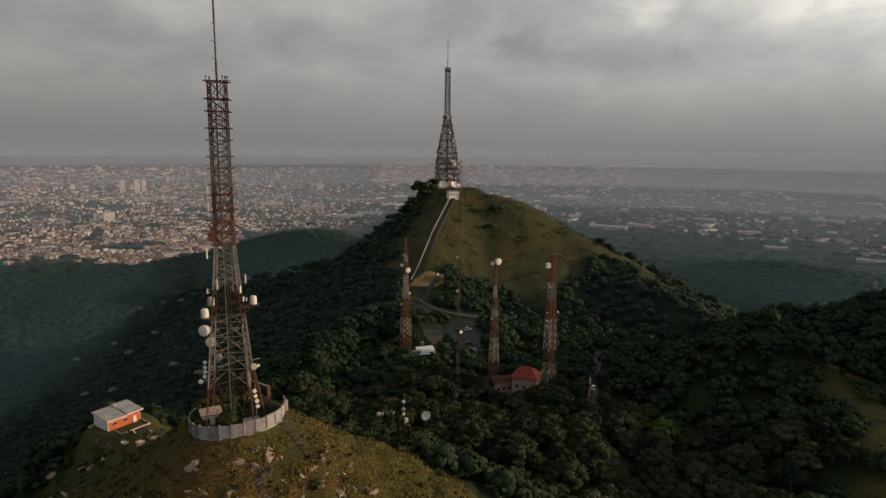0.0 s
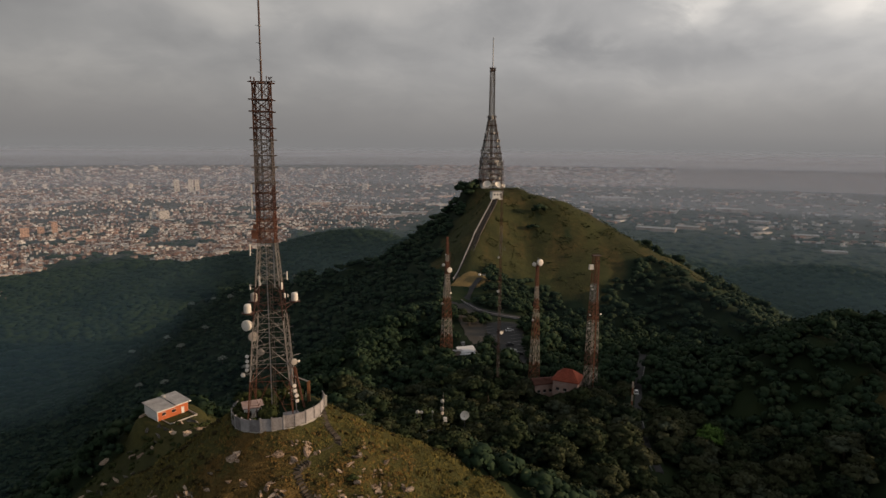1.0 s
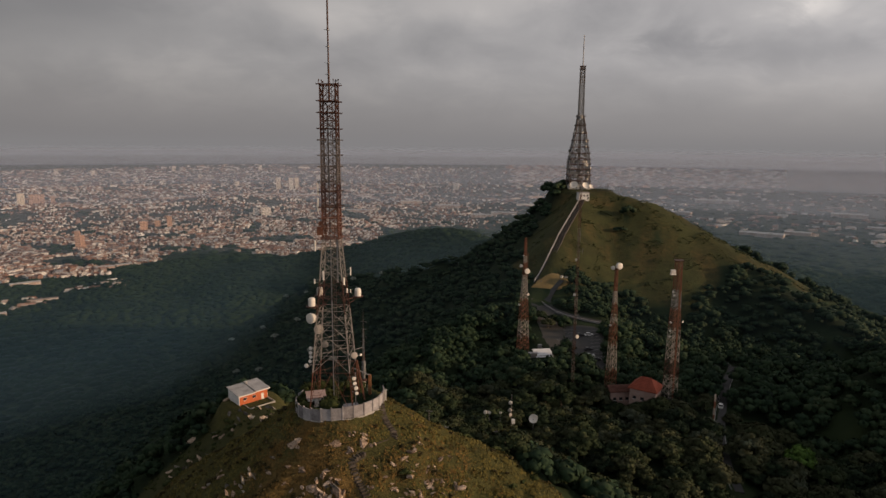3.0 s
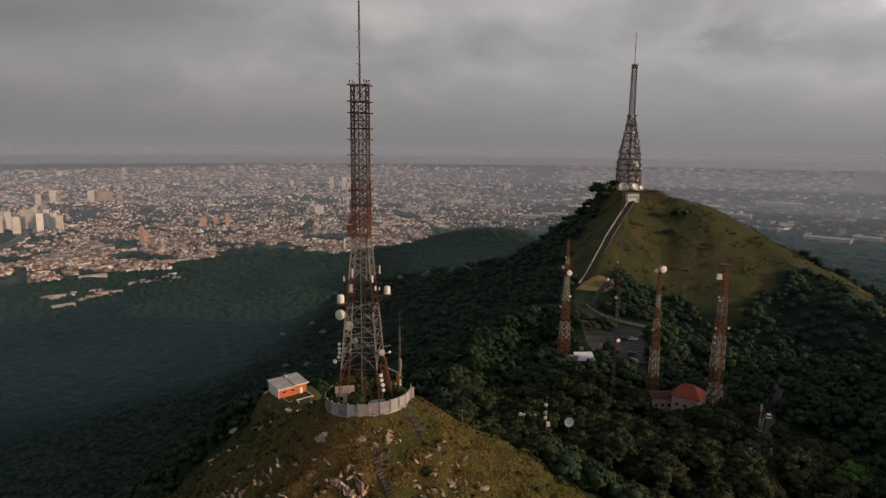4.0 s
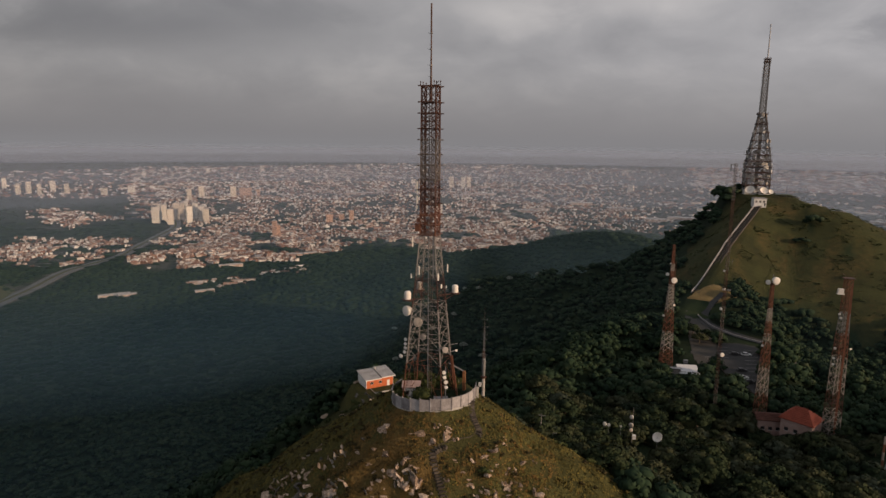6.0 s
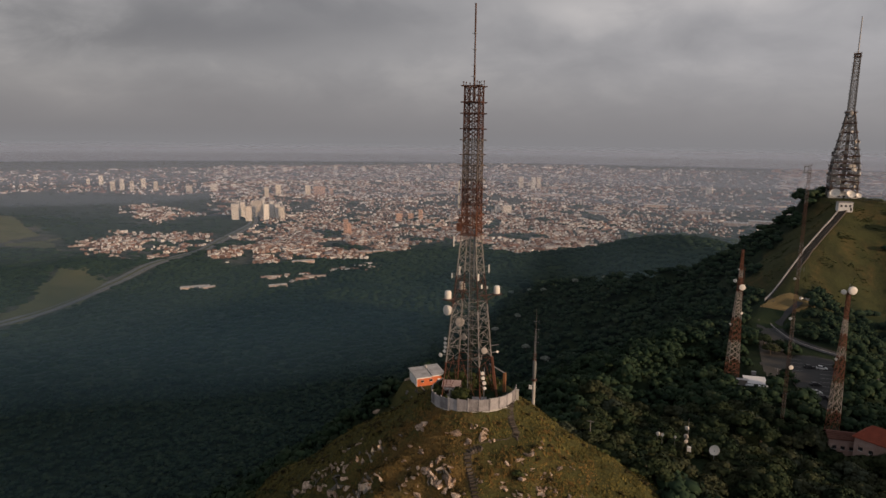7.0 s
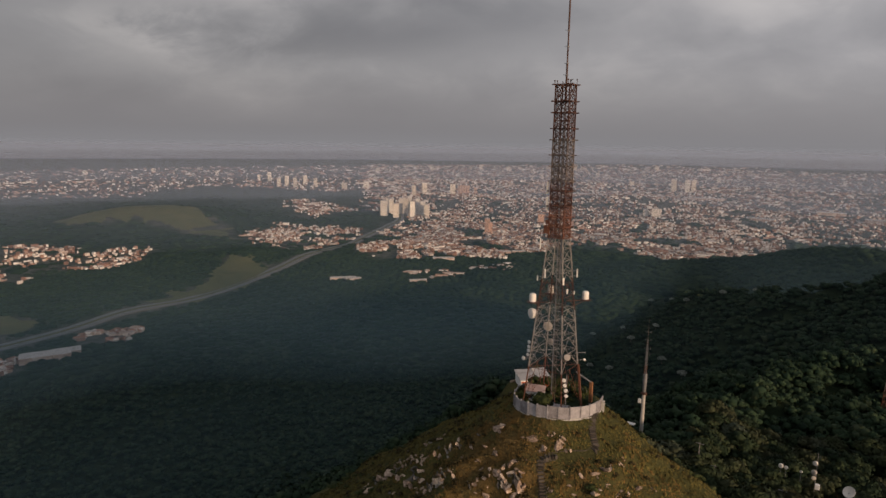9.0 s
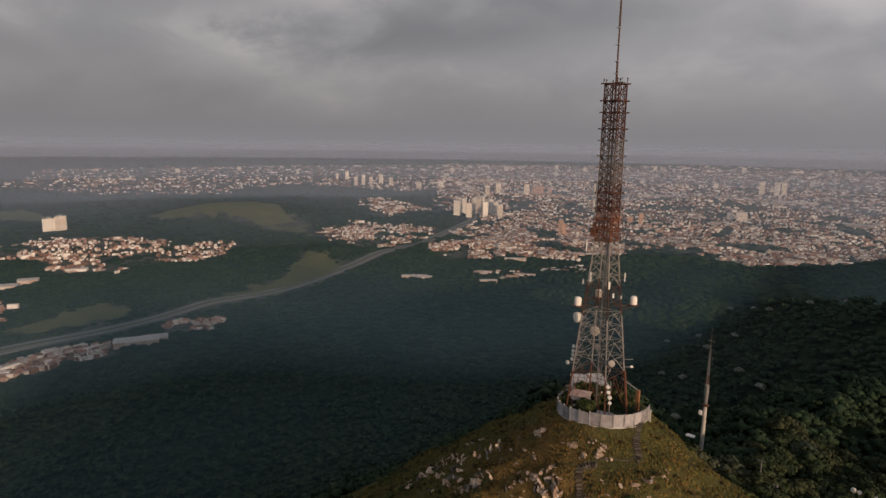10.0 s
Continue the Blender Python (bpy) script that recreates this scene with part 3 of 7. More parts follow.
FOOTHILLS = [  # bearing, distance, height, width across, width along
    (3.6, 1480, 69, 171, 150), (-1.0, 1420, 63, 174, 170), (7.5, 1600, 60, 339, 120), (-4.4, 1250, 113, 123, 150), (-28, 1000, 95, 240, 130),
    (-41, 1350, 105, 330, 170), (-34, 850, 60, 200, 120), (-20, 1250, 60, 220, 160), (62.5, 2560, 78, 330, 200), (54, 1750, 16, 260, 120),
    (73, 2000, 26, 320, 160), (57, 2900, 20, 500, 220), (38, 3400, 40, 420, 200), (20, 3600, 45, 350, 200), (-14, 2100, 30, 320, 140),
    (30, 1250, 26, 260, 160), (66, 900, 30, 220, 160),
]


def land(x, y):
    """Height of the ground."""
    x, y = np.asarray(x, float), np.asarray(y, float)
    dx, dy = x - EYE_XY[0], y - EYE_XY[1]
    d = np.hypot(dx, dy)
    true = stretch(np.minimum(d, FAR_R))
    z = np.where(d < NEAR_R, PLAIN, EYE_Z - d * (EYE_Z - PLAIN) / true)
    z = z + 7 * waves(x, y, 420, 3) * np.clip(1.6 - d / 2600, 0, 1)
    bear = np.degrees(np.arctan2(-dx, dy))
    for b, far, h, wide, deep in FOOTHILLS:
        k = float(squeeze(far)) / far
        across, along = np.radians(bear - b) * d, d - float(squeeze(far))
        z = z + h * k * np.exp(-(across / (wide * k)) ** 2 - (along / (deep * k)) ** 2)
    # the skirts of the mountain
    rough = 5 * waves(x, y, 95, 5) + 2.5 * waves(x, y, 38, 6)
    m = ridge(x, y, SADDLE, 0.74, 22)
    m = smooth_max(m, ridge(x, y, SPUR, 0.85, 6), 6)
    m = smooth_max(m, ridge(x, y, EAST_BENCH, 0.38, 16) - 0.5 * np.maximum(40 - x, 0), 6)
    m = smooth_max(m, ridge(x, y, WEST_BENCH, 0.8, 10), 6)
    m = smooth_max(m, ridge(x, y, FAR_EAST, 0.56, 10) - 0.55 * np.maximum(118 - x, 0), 10)
    m = smooth_max(m, ridge(x, y, FAR_WEST, 0.75, 6), 8)
    m = smooth_max(m, ridge(x, y, EAST_SHOULDER, 0.85, 8), 8)
    m = smooth_max(m, ridge(x, y, NORTH, 0.75, 8), 8)
    m = smooth_max(m, ridge(x, y, EAST_SHADE_HILL, 0.62, 12), 10)
    m = smooth_max(m, ridge(x, y, HUT_RIDGE, 0.85, 7), 5)
    m = m + rough * np.clip((np.hypot(x, y) - 60) / 80, 0, 1) * np.clip((-24 - m) / 30, 0.06, 1)
    # gullies and swells on the face of the far summit
    off = np.abs((x - 72.8) * 0.919 - (y - 271.8) * 0.394)      # the stair runs straight
    m = m + np.clip(off / 14 - 0.5, 0, 1) * (0.9 * waves(x, y, 26, 14) + 0.5 * waves(x, y, 11, 15)) * np.clip((y - 262) / 30, 0, 1) * np.clip((470 - y) / 30, 0, 1) * np.clip((300 - x) / 40, 0, 1)
    # the near summit
    r, az = np.hypot(x - 0.7, y - 1.0), np.arctan2(y - 1.0, x - 0.7)
    ca, sa = np.cos(az), np.sin(az)
    steep = CONE[0] + CONE[1] * np.maximum(ca, 0) ** 2 + CONE[2] * np.maximum(-ca, 0) ** 2 + CONE[3] * np.maximum(sa, 0) ** 2
    cone = 7.4 - steep * (np.sqrt(np.maximum(r - 8.6, 0) ** 2 + 4) - 2) - CONE[4] * np.maximum(r - 30, 0) ** 2
    cone = cone + 0.45 * waves(x, y, 9, 8) * np.clip((r - 9) / 8, 0, 1) + 0.8 * waves(x, y, 23, 9) * np.clip((r - 12) / 14, 0, 1)
    m = smooth_max(m, cone, 2.0) - 0.5
    pad = np.clip((9.6 - r) / 1.0, 0, 1)
    m = m * (1 - pad) + (8.0 + 0.12 * np.clip(x, -9, 3)) * pad
    # the flat of the car park and its road
    flat = np.clip(1.3 - np.hypot((x - 84) / 26, (y - 195) / 62), 0, 0.35) / 0.35
    m = m * (1 - flat) + (-36.0) * flat
    flat = np.clip(1.5 - np.hypot(x + 41.5, y - 69.5) / 8, 0, 0.5) / 0.5
    m = m * (1 - flat) - 21.4 * flat
    top = np.clip(1.25 - np.hypot((x - 130) / 26, (y - 440) / 26), 0, 0.3) / 0.3
    m = m * (1 - top) + 21.0 * top
    return smooth_max(z, m, 22)


def ground_at(x, y):
    return float(land(np.array([x]), np.array([y]))[0])


def inside(px, py, poly):
    res = np.zeros(np.shape(px), bool)
    for (x0, y0), (x1, y1) in zip(poly, poly[1:] + poly[:1]):
        if y0 != y1:
            res ^= ((y0 > py) != (y1 > py)) & (px < (x1 - x0) * (py - y0) / (y1 - y0) + x0)
    return res


FAR_GRASS = [(64, 312), (70, 285), (86, 277), (100, 289), (120, 298), (133, 294), (151, 285), (174, 272), (186, 288), (198, 306), (214, 316), (232, 323), (250, 318), (272, 313), (290, 345), (275, 390), (250, 425), (220, 455), (185, 472), (146, 436), (118, 424), (104, 418), (86, 392), (72, 345)]


def grass_mask(x, y):
    """Where the hills carry grass and not trees: 0 to 1."""
    r = np.hypot(x - 0.7, y - 1)
    wob = 5 * waves(x, y, 30, 12)
    a = np.clip((48 - 0.62 * y + wob - x) / 5, 0, 1) * np.clip((12 + wob * 0.7 - y) / 6, 0, 1) * np.clip((85 - r) / 10, 0, 1)
    a = np.maximum(a, np.clip((16 - r) / 3, 0, 1))
    a = np.maximum(a, np.clip((15 - np.hypot(x + 42, y - 72) + wob * 0.5) / 4, 0, 1))
    t = np.clip((-42 * x + 74 * y) / (42 ** 2 + 74 ** 2), 0, 1)
    a = np.maximum(a, np.clip((15 + wob * 0.6 - np.hypot(x + 42 * t, y - 74 * t)) / 4, 0, 1))
    a = np.maximum(a, 0.6 * np.clip((44 + wob - np.hypot(x + 42, y - 24)) / 6, 0, 1))
    b = inside(x + 5 * waves(x, y, 45, 24) + 3 * waves(x, y, 14, 25), y + 6 * waves(x, y, 38, 26) + 3 * waves(x, y, 12, 27), FAR_GRASS) * 1.0 * (waves(x, y, 34, 21) + 0.6 * waves(x, y, 13, 22) < 1.35)
    t = np.clip(((x - 138) * 67 + (y + 30) * 100) / (67 ** 2 + 100 ** 2), 0, 1)
    c = np.clip((15 + wob - np.hypot(x - 138 - 67 * t, y + 30 - 100 * t)) / 6, 0, 1) * (waves(x, y, 17, 23) < 0.5)
    # b at 0.56: forest-floor colour darkens the far face, painting in cloud shade
    return np.maximum(np.maximum(a, 0.56 * b), c)


def dryness(x, y):
    """Where the grass of the near summit is brown: its sunburnt face; the flanks stay green."""
    return 0.62 * np.clip(1.25 - np.hypot((x - 4) / 25, (y + 21) / 22), 0, 1) + 0.18 * waves(x, y, 26, 31) + 0.14 * waves(x, y, 7, 35) - 0.08


def build_ground():
    def axis(lo, a, b, hi, fine):
        mid = np.arange(a, b + 0.1, fine)
        left, right, step = [], [], fine
        p = a
        while p > lo:
            step = min(step * 1.045, 70)
            p -= step
            left.append(p)
        p, step = b, fine
        while p < hi:
            step = min(step * 1.045, 70)
            p += step
            right.append(p)
        return np.concatenate([left[::-1], mid, right])
    xs, ys = axis(-5200, -48, 66, 5200, 1.1), axis(-900, -46, 40, 5200, 1.1)
    gx, gy = np.meshgrid(xs, ys)
    gz = land(gx, gy)
    nx, ny = len(xs), len(ys)
    i = np.arange(nx * ny).reshape(ny, nx)
    quads = np.stack([i[:-1, :-1], i[:-1, 1:], i[1:, 1:], i[1:, :-1]], -1).reshape(-1, 4)
    me = fast_mesh("ground", np.stack([gx, gy, gz], -1).reshape(-1, 3), quads, [ground_material()], smooth=True)
    g = grass_mask(gx, gy) * (np.hypot(gx - 0.7, gy - 1.2) > 8.2)
    dry = dryness(gx, gy) + (0.34 + 0.16 * waves(gx, gy, 60, 33) + 0.12 * waves(gx, gy, 22, 34)) * (gy > 240) + 0.3 * (gx > 120) * (gy < 120)
    town = 0.8 * np.maximum(built_up(gx, gy), 0.4 * inside(*polar(gx, gy), DISTRICTS[8][3])) * (np.hypot(gx - EYE_XY[0], gy - EYE_XY[1]) > 900)
    for name, values in (("grass", g), ("dry", dry), ("town", town)):
        me.attributes.new(name, "FLOAT", "POINT").data.foreach_set("value", values.astype(np.float32).ravel())
    tagged(new("ground", me), "hilly ground of grass and forest floor falling to a wide plain", "ground", kind="structure")


# sheets that stand in for distance haze: how far off, how opaque
HAZE_SHEETS = [(320, 0.10), (800, 0.18), (1900, 0.16), (2700, 0.18), (3350, 0.22), (3950, 0.28), (4450, 0.66)]


def haze_line(far, n=260):
    """Plan of one layer: an arc round the viewpoint; the nearest run out straight towards the sun's side."""
    az = np.radians(np.linspace(-112, 62, n))
    d = np.minimum(far / np.cos(np.maximum(az - radians(8), 0)), max(far, 4600)) if far < 1000 else np.full(n, float(far))
    return EYE_XY[0] + d * np.sin(az), EYE_XY[1] + d * np.cos(az)


def build_haze_sheets():
    """Upright sheets painted as haze; normals point up so the whole sky lights them."""
    for far, amount in HAZE_SHEETS:
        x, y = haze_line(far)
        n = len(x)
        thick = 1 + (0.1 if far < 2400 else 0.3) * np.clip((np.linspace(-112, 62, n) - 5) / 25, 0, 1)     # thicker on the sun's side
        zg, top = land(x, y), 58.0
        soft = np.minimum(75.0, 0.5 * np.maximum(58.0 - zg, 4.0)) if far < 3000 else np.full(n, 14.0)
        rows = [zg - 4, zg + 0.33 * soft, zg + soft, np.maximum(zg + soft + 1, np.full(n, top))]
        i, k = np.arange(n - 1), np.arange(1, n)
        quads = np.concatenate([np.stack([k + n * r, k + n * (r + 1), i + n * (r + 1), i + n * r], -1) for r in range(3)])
        m = haze_sheet_material("haze", amount, *((-190.0, 50.0) if far < 2400 else (-90.0, 50.0) if far < 3600 else (-20.0, 52.0)), (0.20, 0.33, 0.41) if far < 1500 else (0.36, 0.47, 0.60) if far < 2400 else (0.52, 0.585, 0.71))
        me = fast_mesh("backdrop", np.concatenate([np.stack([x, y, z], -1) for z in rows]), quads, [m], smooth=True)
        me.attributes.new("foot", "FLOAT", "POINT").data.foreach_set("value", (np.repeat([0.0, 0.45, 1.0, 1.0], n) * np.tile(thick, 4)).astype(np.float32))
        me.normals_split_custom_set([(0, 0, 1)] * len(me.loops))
        tagged(new("backdrop", me), "thin upright sheet tinted to paint grey haze over the plain", "haze", kind="structure")
    # a glowing sheet at the edge of sight, coloured to match the lowest sky
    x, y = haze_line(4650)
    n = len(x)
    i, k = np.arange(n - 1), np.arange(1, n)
    me = fast_mesh("backdrop_sky", np.concatenate([np.stack([x, y, np.full(n, z)], -1) for z in (-420.0, 175.0)]), np.stack([k, k + n, i + n, i], -1), [murk_glow_material()], smooth=True)
    tagged(new("backdrop_sky", me), "glowing grey sheet painting the haze where the plain runs into the sky", "sky", kind="structure")


build_haze_sheets()

# ---------------------------------------------------------------- the plain: districts, motorway, meadows
# outlines as (degrees left of +y, true distance)
DISTRICTS = [
    ("main", 19000, 0.95, [(44.3, 1980), (42.9, 1720), (39.1, 1680), (35.3, 1780), (31.7, 1740), (26.5, 2010), (22.6, 2020), (16.4, 1840), (11.1, 1960), (7.5, 2150), (5.0, 2490), (1.2, 2500), (-3.5, 2480), (-5.4, 2980), (-6.2, 9340), (44.3, 8650), (44.7, 2940), (39.9, 2630)]),
    ("hill_west", 1000, 1.0, [(78.7, 2150), (76.4, 2280), (72.4, 2210), (66.9, 1910), (62.4, 2030), (62.9, 1880), (66.0, 1730), (71.3, 1750), (72.7, 1620), (78.1, 1850), (84.2, 1890), (84.1, 2180)]),
    ("by_motorway", 750, 1.0, [(55.2, 2160), (51.6, 2450), (45.3, 2380), (43.7, 2310), (48.5, 1870), (51.1, 1900)]),
    ("beyond", 420, 1.0, [(52.1, 2960), (49.5, 3550), (44.8, 2860), (48.5, 2640)]),
    ("wood_edge", 750, 0.9, [(44.7, 1780), (41.6, 2140), (32.8, 2410), (30.6, 1970), (37.8, 1760), (43.1, 1700)]),
    ("hamlet", 420, 1.0, [(84.9, 995), (77.4, 1050), (73.5, 995), (71.6, 920), (75.2, 930), (79.9, 930), (85.0, 950)]),
    ("skyline", 3400, 0.9, [(76.8, 6870), (38.1, 8230), (8.7, 11370), (8.5, 6460), (40.6, 4550), (46.9, 3950), (58.6, 4670), (64.4, 3780), (73.0, 3940), (79.3, 4660)]),
    ("west_end", 160, 1.0, [(84.4, 1550), (78.9, 1440), (79.6, 1280), (84.7, 1230)]),
    ("industry", 900, 0.55, [(-3.0, 3300), (-2.0, 5200), (-15.1, 5290), (-36.4, 5970), (-49.9, 3940), (-50.3, 2180), (-38.8, 2460), (-24.9, 2600), (-17.2, 2920)]),
    ("east_far", 5000, 0.8, [(-4, 5200), (-4, 11500), (-30, 12500), (-56, 10500), (-54, 4300), (-36, 6000), (-15, 5300)]),
    ("cottages", 130, 1.0, [(68.4, 1180), (62.6, 1150), (62.6, 1050), (67.8, 1030)]),
    ("glade", 90, 0.65, [(41, 1480), (35, 1600), (30, 1700), (27, 1720), (30, 1560), (37, 1430)]),
]
MEADOWS = [
    [(63.8, 1350), (61.5, 1400), (58.6, 1480), (57.0, 1580), (56.4, 1760), (54, 1700), (52.7, 1610), (53.7, 1480), (59.9, 1310)],
    [(69.4, 2510), (66.7, 2780), (61.6, 2680), (55.7, 2310), (55.7, 2130), (63.5, 2400), (68.1, 2410)],
    [(79.2, 1210), (72.8, 1340), (70.7, 1300), (71.2, 1240), (77.0, 1180), (84.8, 1160)],
    [(83.8, 3480), (77.7, 3170), (75.5, 2710), (83.9, 3010)],
]
MOTORWAY = [(88, 1075), (84, 1085), (80.8, 1100), (75.1, 1140), (67.2, 1240), (58.9, 1370), (51.6, 1630), (45.3, 1980), (41.6, 2430), (40.8, 2680), (41.2, 3000)]


def polar(x, y):
    dx, dy = x - EYE_XY[0], y - EYE_XY[1]
    return np.degrees(np.arctan2(-dx, dy)), stretch(np.minimum(np.hypot(dx, dy), FAR_R - 1))


def road_line(points, steps=14):
    """A smooth line through plan points."""
    p = [np.array(a, float) for a in points]
    p = [2 * p[0] - p[1]] + p + [2 * p[-1] - p[-2]]
    out = []
    for a, b, c, d in zip(p, p[1:], p[2:], p[3:]):
        for i in range(steps):
            t = i / steps
            out.append(0.5 * (2 * b + (c - a) * t + (2 * a - 5 * b + 4 * c - d) * t * t + (3 * b - a - 3 * c + d) * t ** 3))
    out.append(p[-2])
    return np.array(out)


def ribbon(name, line, width, mat, lift, label, category, height=None, shift=0.0, thick=0.25):
    """A strip that follows the ground along a line: its top, edges and thickness."""
    d = np.gradient(line, axis=0)
    d /= np.linalg.norm(d, axis=1)[:, None]
    s = np.stack([d[:, 1], -d[:, 0]], 1)
    cols = [shift + width * k for k in (-0.5, -0.17, 0.17, 0.5)]
    rows = []
    mid = line + s * shift
    for c in cols:
        q = line + s * c
        z = land(mid[:, 0], mid[:, 1]) if height is None else np.full(len(q), height)
        rows.append(np.column_stack([q, z + lift]))
    low = [np.column_stack([r[:, :2], r[:, 2] - thick - lift]) for r in (rows[-1], rows[0])]
    rows = np.array(rows + low)
    n = len(line)
    b = Build()
    vs = rows.transpose(1, 0, 2).reshape(-1, 3)
    fs = []
    for i in range(n - 1):
        for k in range(6):
            k2 = (k + 1) % 6
            fs.append((i * 6 + k, i * 6 + k2, (i + 1) * 6 + k2, (i + 1) * 6 + k))
    b.add(vs, fs)
    return tagged(new(name, b.mesh(name, mat)), label, category, kind="structure")


def paving(name, poly, mat, lift, label, category, step=0.8):
    """A paved place of any outline that follows the ground, with an edge of some depth."""
    xs, ys = [p[0] for p in poly], [p[1] for p in poly]
    x, y = np.meshgrid(np.arange(min(xs) - 1, max(xs) + 1, step), np.arange(min(ys) - 1, max(ys) + 1, step))
    ok = inside(x + 0.5 * waves(x, y, 9, 91), y + 0.5 * waves(x, y, 11, 92), poly)
    i = np.arange(x.size).reshape(x.shape)
    q = np.stack([i[:-1, :-1], i[:-1, 1:], i[1:, 1:], i[1:, :-1]], -1)[ok[:-1, :-1]]
    z = land(x, y)
    top = np.stack([x, y, z + lift], -1).reshape(-1, 3)
    low = np.stack([x, y, z - 0.3], -1).reshape(-1, 3)
    n = len(top)
    e = np.concatenate([q[:, [k, (k + 1) % 4]] for k in range(4)])
    both = {tuple(p) for p in e.tolist()}
    rim = np.array([(a, b) for a, b in both if (b, a) not in both])
    side = np.stack([rim[:, 1], rim[:, 0], rim[:, 0] + n, rim[:, 1] + n], -1)
    me = fast_mesh(name, np.concatenate([top, low]), np.concatenate([q, side]), [mat])
    return tagged(new(name, me), label, category, kind="structure")


def plan(bd):
    b, f = np.array(bd, float).T
    x, y, _ = country(b, f)
    return list(zip(x, y))


motorway = road_line(plan(MOTORWAY))


def near_line(x, y, line, width):
    hit = np.zeros(np.shape(x), bool)
    for p in line[::2]:
        hit |= np.hypot(x - p[0], y - p[1]) < width
    return hit


def built_up(x, y):
    """True where the plain is built over, cleared or paved."""
    b, f = polar(x, y)
    hit = near_line(x, y, motorway, 34)
    for _, _, dense, poly in DISTRICTS:
        if dense > 0.7:
            hit |= inside(b + 1.3 * waves(x, y, 420, 43) + 0.8 * waves(x, y, 130, 44), f, poly)
    for poly in MEADOWS:
        hit |= inside(b, f, poly)
    return hit


def build_meadows():
    for poly in MEADOWS:
        bs, fs = [p[0] for p in poly], [p[1] for p in poly]
        b, f = np.meshgrid(np.linspace(min(bs), max(bs), 60), np.linspace(min(fs), max(fs), 44))
        x, y, _ = country(b, f)
        wob = 0.5 * waves(x, y, 160, 41)
        ok = inside(b + wob, f * (1 + 0.02 * waves(x, y, 120, 42)), poly)
        z = land(x, y) + 1.2
        i = np.arange(b.size).reshape(b.shape)
        q = np.stack([i[:-1, :-1], i[1:, :-1], i[1:, 1:], i[:-1, 1:]], -1)[ok[:-1, :-1] & ok[1:, 1:]]
        me = fast_mesh("meadow", np.stack([x, y, z], -1).reshape(-1, 3), q.reshape(-1, 4), [M["meadow"]], smooth=True)
        tagged(new("ground_meadow", me), "olive green meadow between dark woods", "meadow", kind="structure")


def build_houses():
    """Thousands of small houses, street by street, joined."""
    r = np.random.RandomState(7)
    for name, count, dense, poly in DISTRICTS:
        bs, ss = np.array([p[0] for p in poly]), 330.0 / np.array([p[1] for p in poly])
        b = r.uniform(bs.min(), bs.max(), count * 4)
        s = r.uniform(ss.min(), ss.max(), count * 4)
        f = 330.0 / s
        x, y, k = country(b, f)
        ok = inside(b + 1.3 * waves(x, y, 420, 43) + 0.8 * waves(x, y, 130, 44), f, poly)
        if name == "main":                             # the town thins out towards the works in the east
            ok &= r.uniform(size=len(b)) < np.clip((b + 6) / 14, 0.12, 1)
        b, f, x, y, k = b[ok], f[ok], x[ok], y[ok], k[ok]
        # green gaps and streets
        green = waves(x / k, y / k, 330, 51) + 0.7 * waves(x / k, y / k, 120, 52)
        ok = (green < (0.42 if dense > 0.8 else 0.2)) & ~near_line(x, y, motorway, 30)
        b, f, x, y, k = b[ok][:count], f[ok][:count], x[ok][:count], y[ok][:count], k[ok][:count]
        n = len(b)
        size = np.maximum(6.0, 2.3 * f / 1092) * r.choice([0.7, 0.9, 1.0, 1.3, 1.9], n, p=[0.25, 0.3, 0.25, 0.15, 0.05])
        if name in ("industry", "east_far"):
            size *= 2.1
        wide, deep = size * r.uniform(0.9, 1.7, n) * k, size * r.uniform(0.7, 1.1, n) * k
        big = r.uniform(size=n) < (0.14 if name == "industry" else 0.03)
        wide, deep = np.where(big, wide * 2.6, wide), np.where(big, deep * 1.7, deep)
        tall = np.where(big, 8, r.choice([3.0, 3.4, 5.8, 6.4], n)) * k * np.where(f > 4200, 1.15, 1.0) * r.uniform(0.85, 1.15, n)
        turn = np.radians(b) + 0.5 * waves(x / k, y / k, 500, 53) + r.normal(0, 0.08, n) + np.where(r.uniform(size=n) < 0.3, math.pi / 2, 0)
        if name == "glade":
            wide, tall = wide * 1.9, tall * 0.6
        pitch = np.where((r.uniform(size=n) < 0.6) & ~big, 0.22, 0.02) * deep
        z = land(x, y) - 1.0 * k + np.where(f > 4000, 2.0, 0.0)      # the coarse far ground lies a little higher
        corner = np.array([(-1, -1, 0), (1, -1, 0), (1, 1, 0), (-1, 1, 0), (-1, -1, 1), (1, -1, 1), (1, 1, 1), (-1, 1, 1), (-1, 0, 2), (1, 0, 2)], float)
        cx = corner[None, :, 0] * wide[:, None] / 2
        cy = corner[None, :, 1] * deep[:, None] / 2
        cz = np.where(corner[None, :, 2] == 0, 0, np.where(corner[None, :, 2] == 1, tall[:, None] + k[:, None], tall[:, None] + k[:, None] + pitch[:, None]))
        c, s_ = np.cos(turn)[:, None], np.sin(turn)[:, None]
        v = np.stack([x[:, None] + cx * c - cy * s_, y[:, None] + cx * s_ + cy * c, z[:, None] + cz], -1).reshape(-1, 3)
        quads = np.array([(0, 1, 5, 4), (1, 2, 6, 5), (2, 3, 7, 6), (3, 0, 4, 7), (4, 5, 9, 8), (6, 7, 8, 9), (5, 6, 9, 9), (7, 4, 8, 8)])
        fs = (quads[None] + (np.arange(n) * 10)[:, None, None]).reshape(-1, 4)
        tri = fs[:, 2] == fs[:, 3]
        idx = np.tile([0, 0, 0, 0, 1, 1, 0, 0], n)
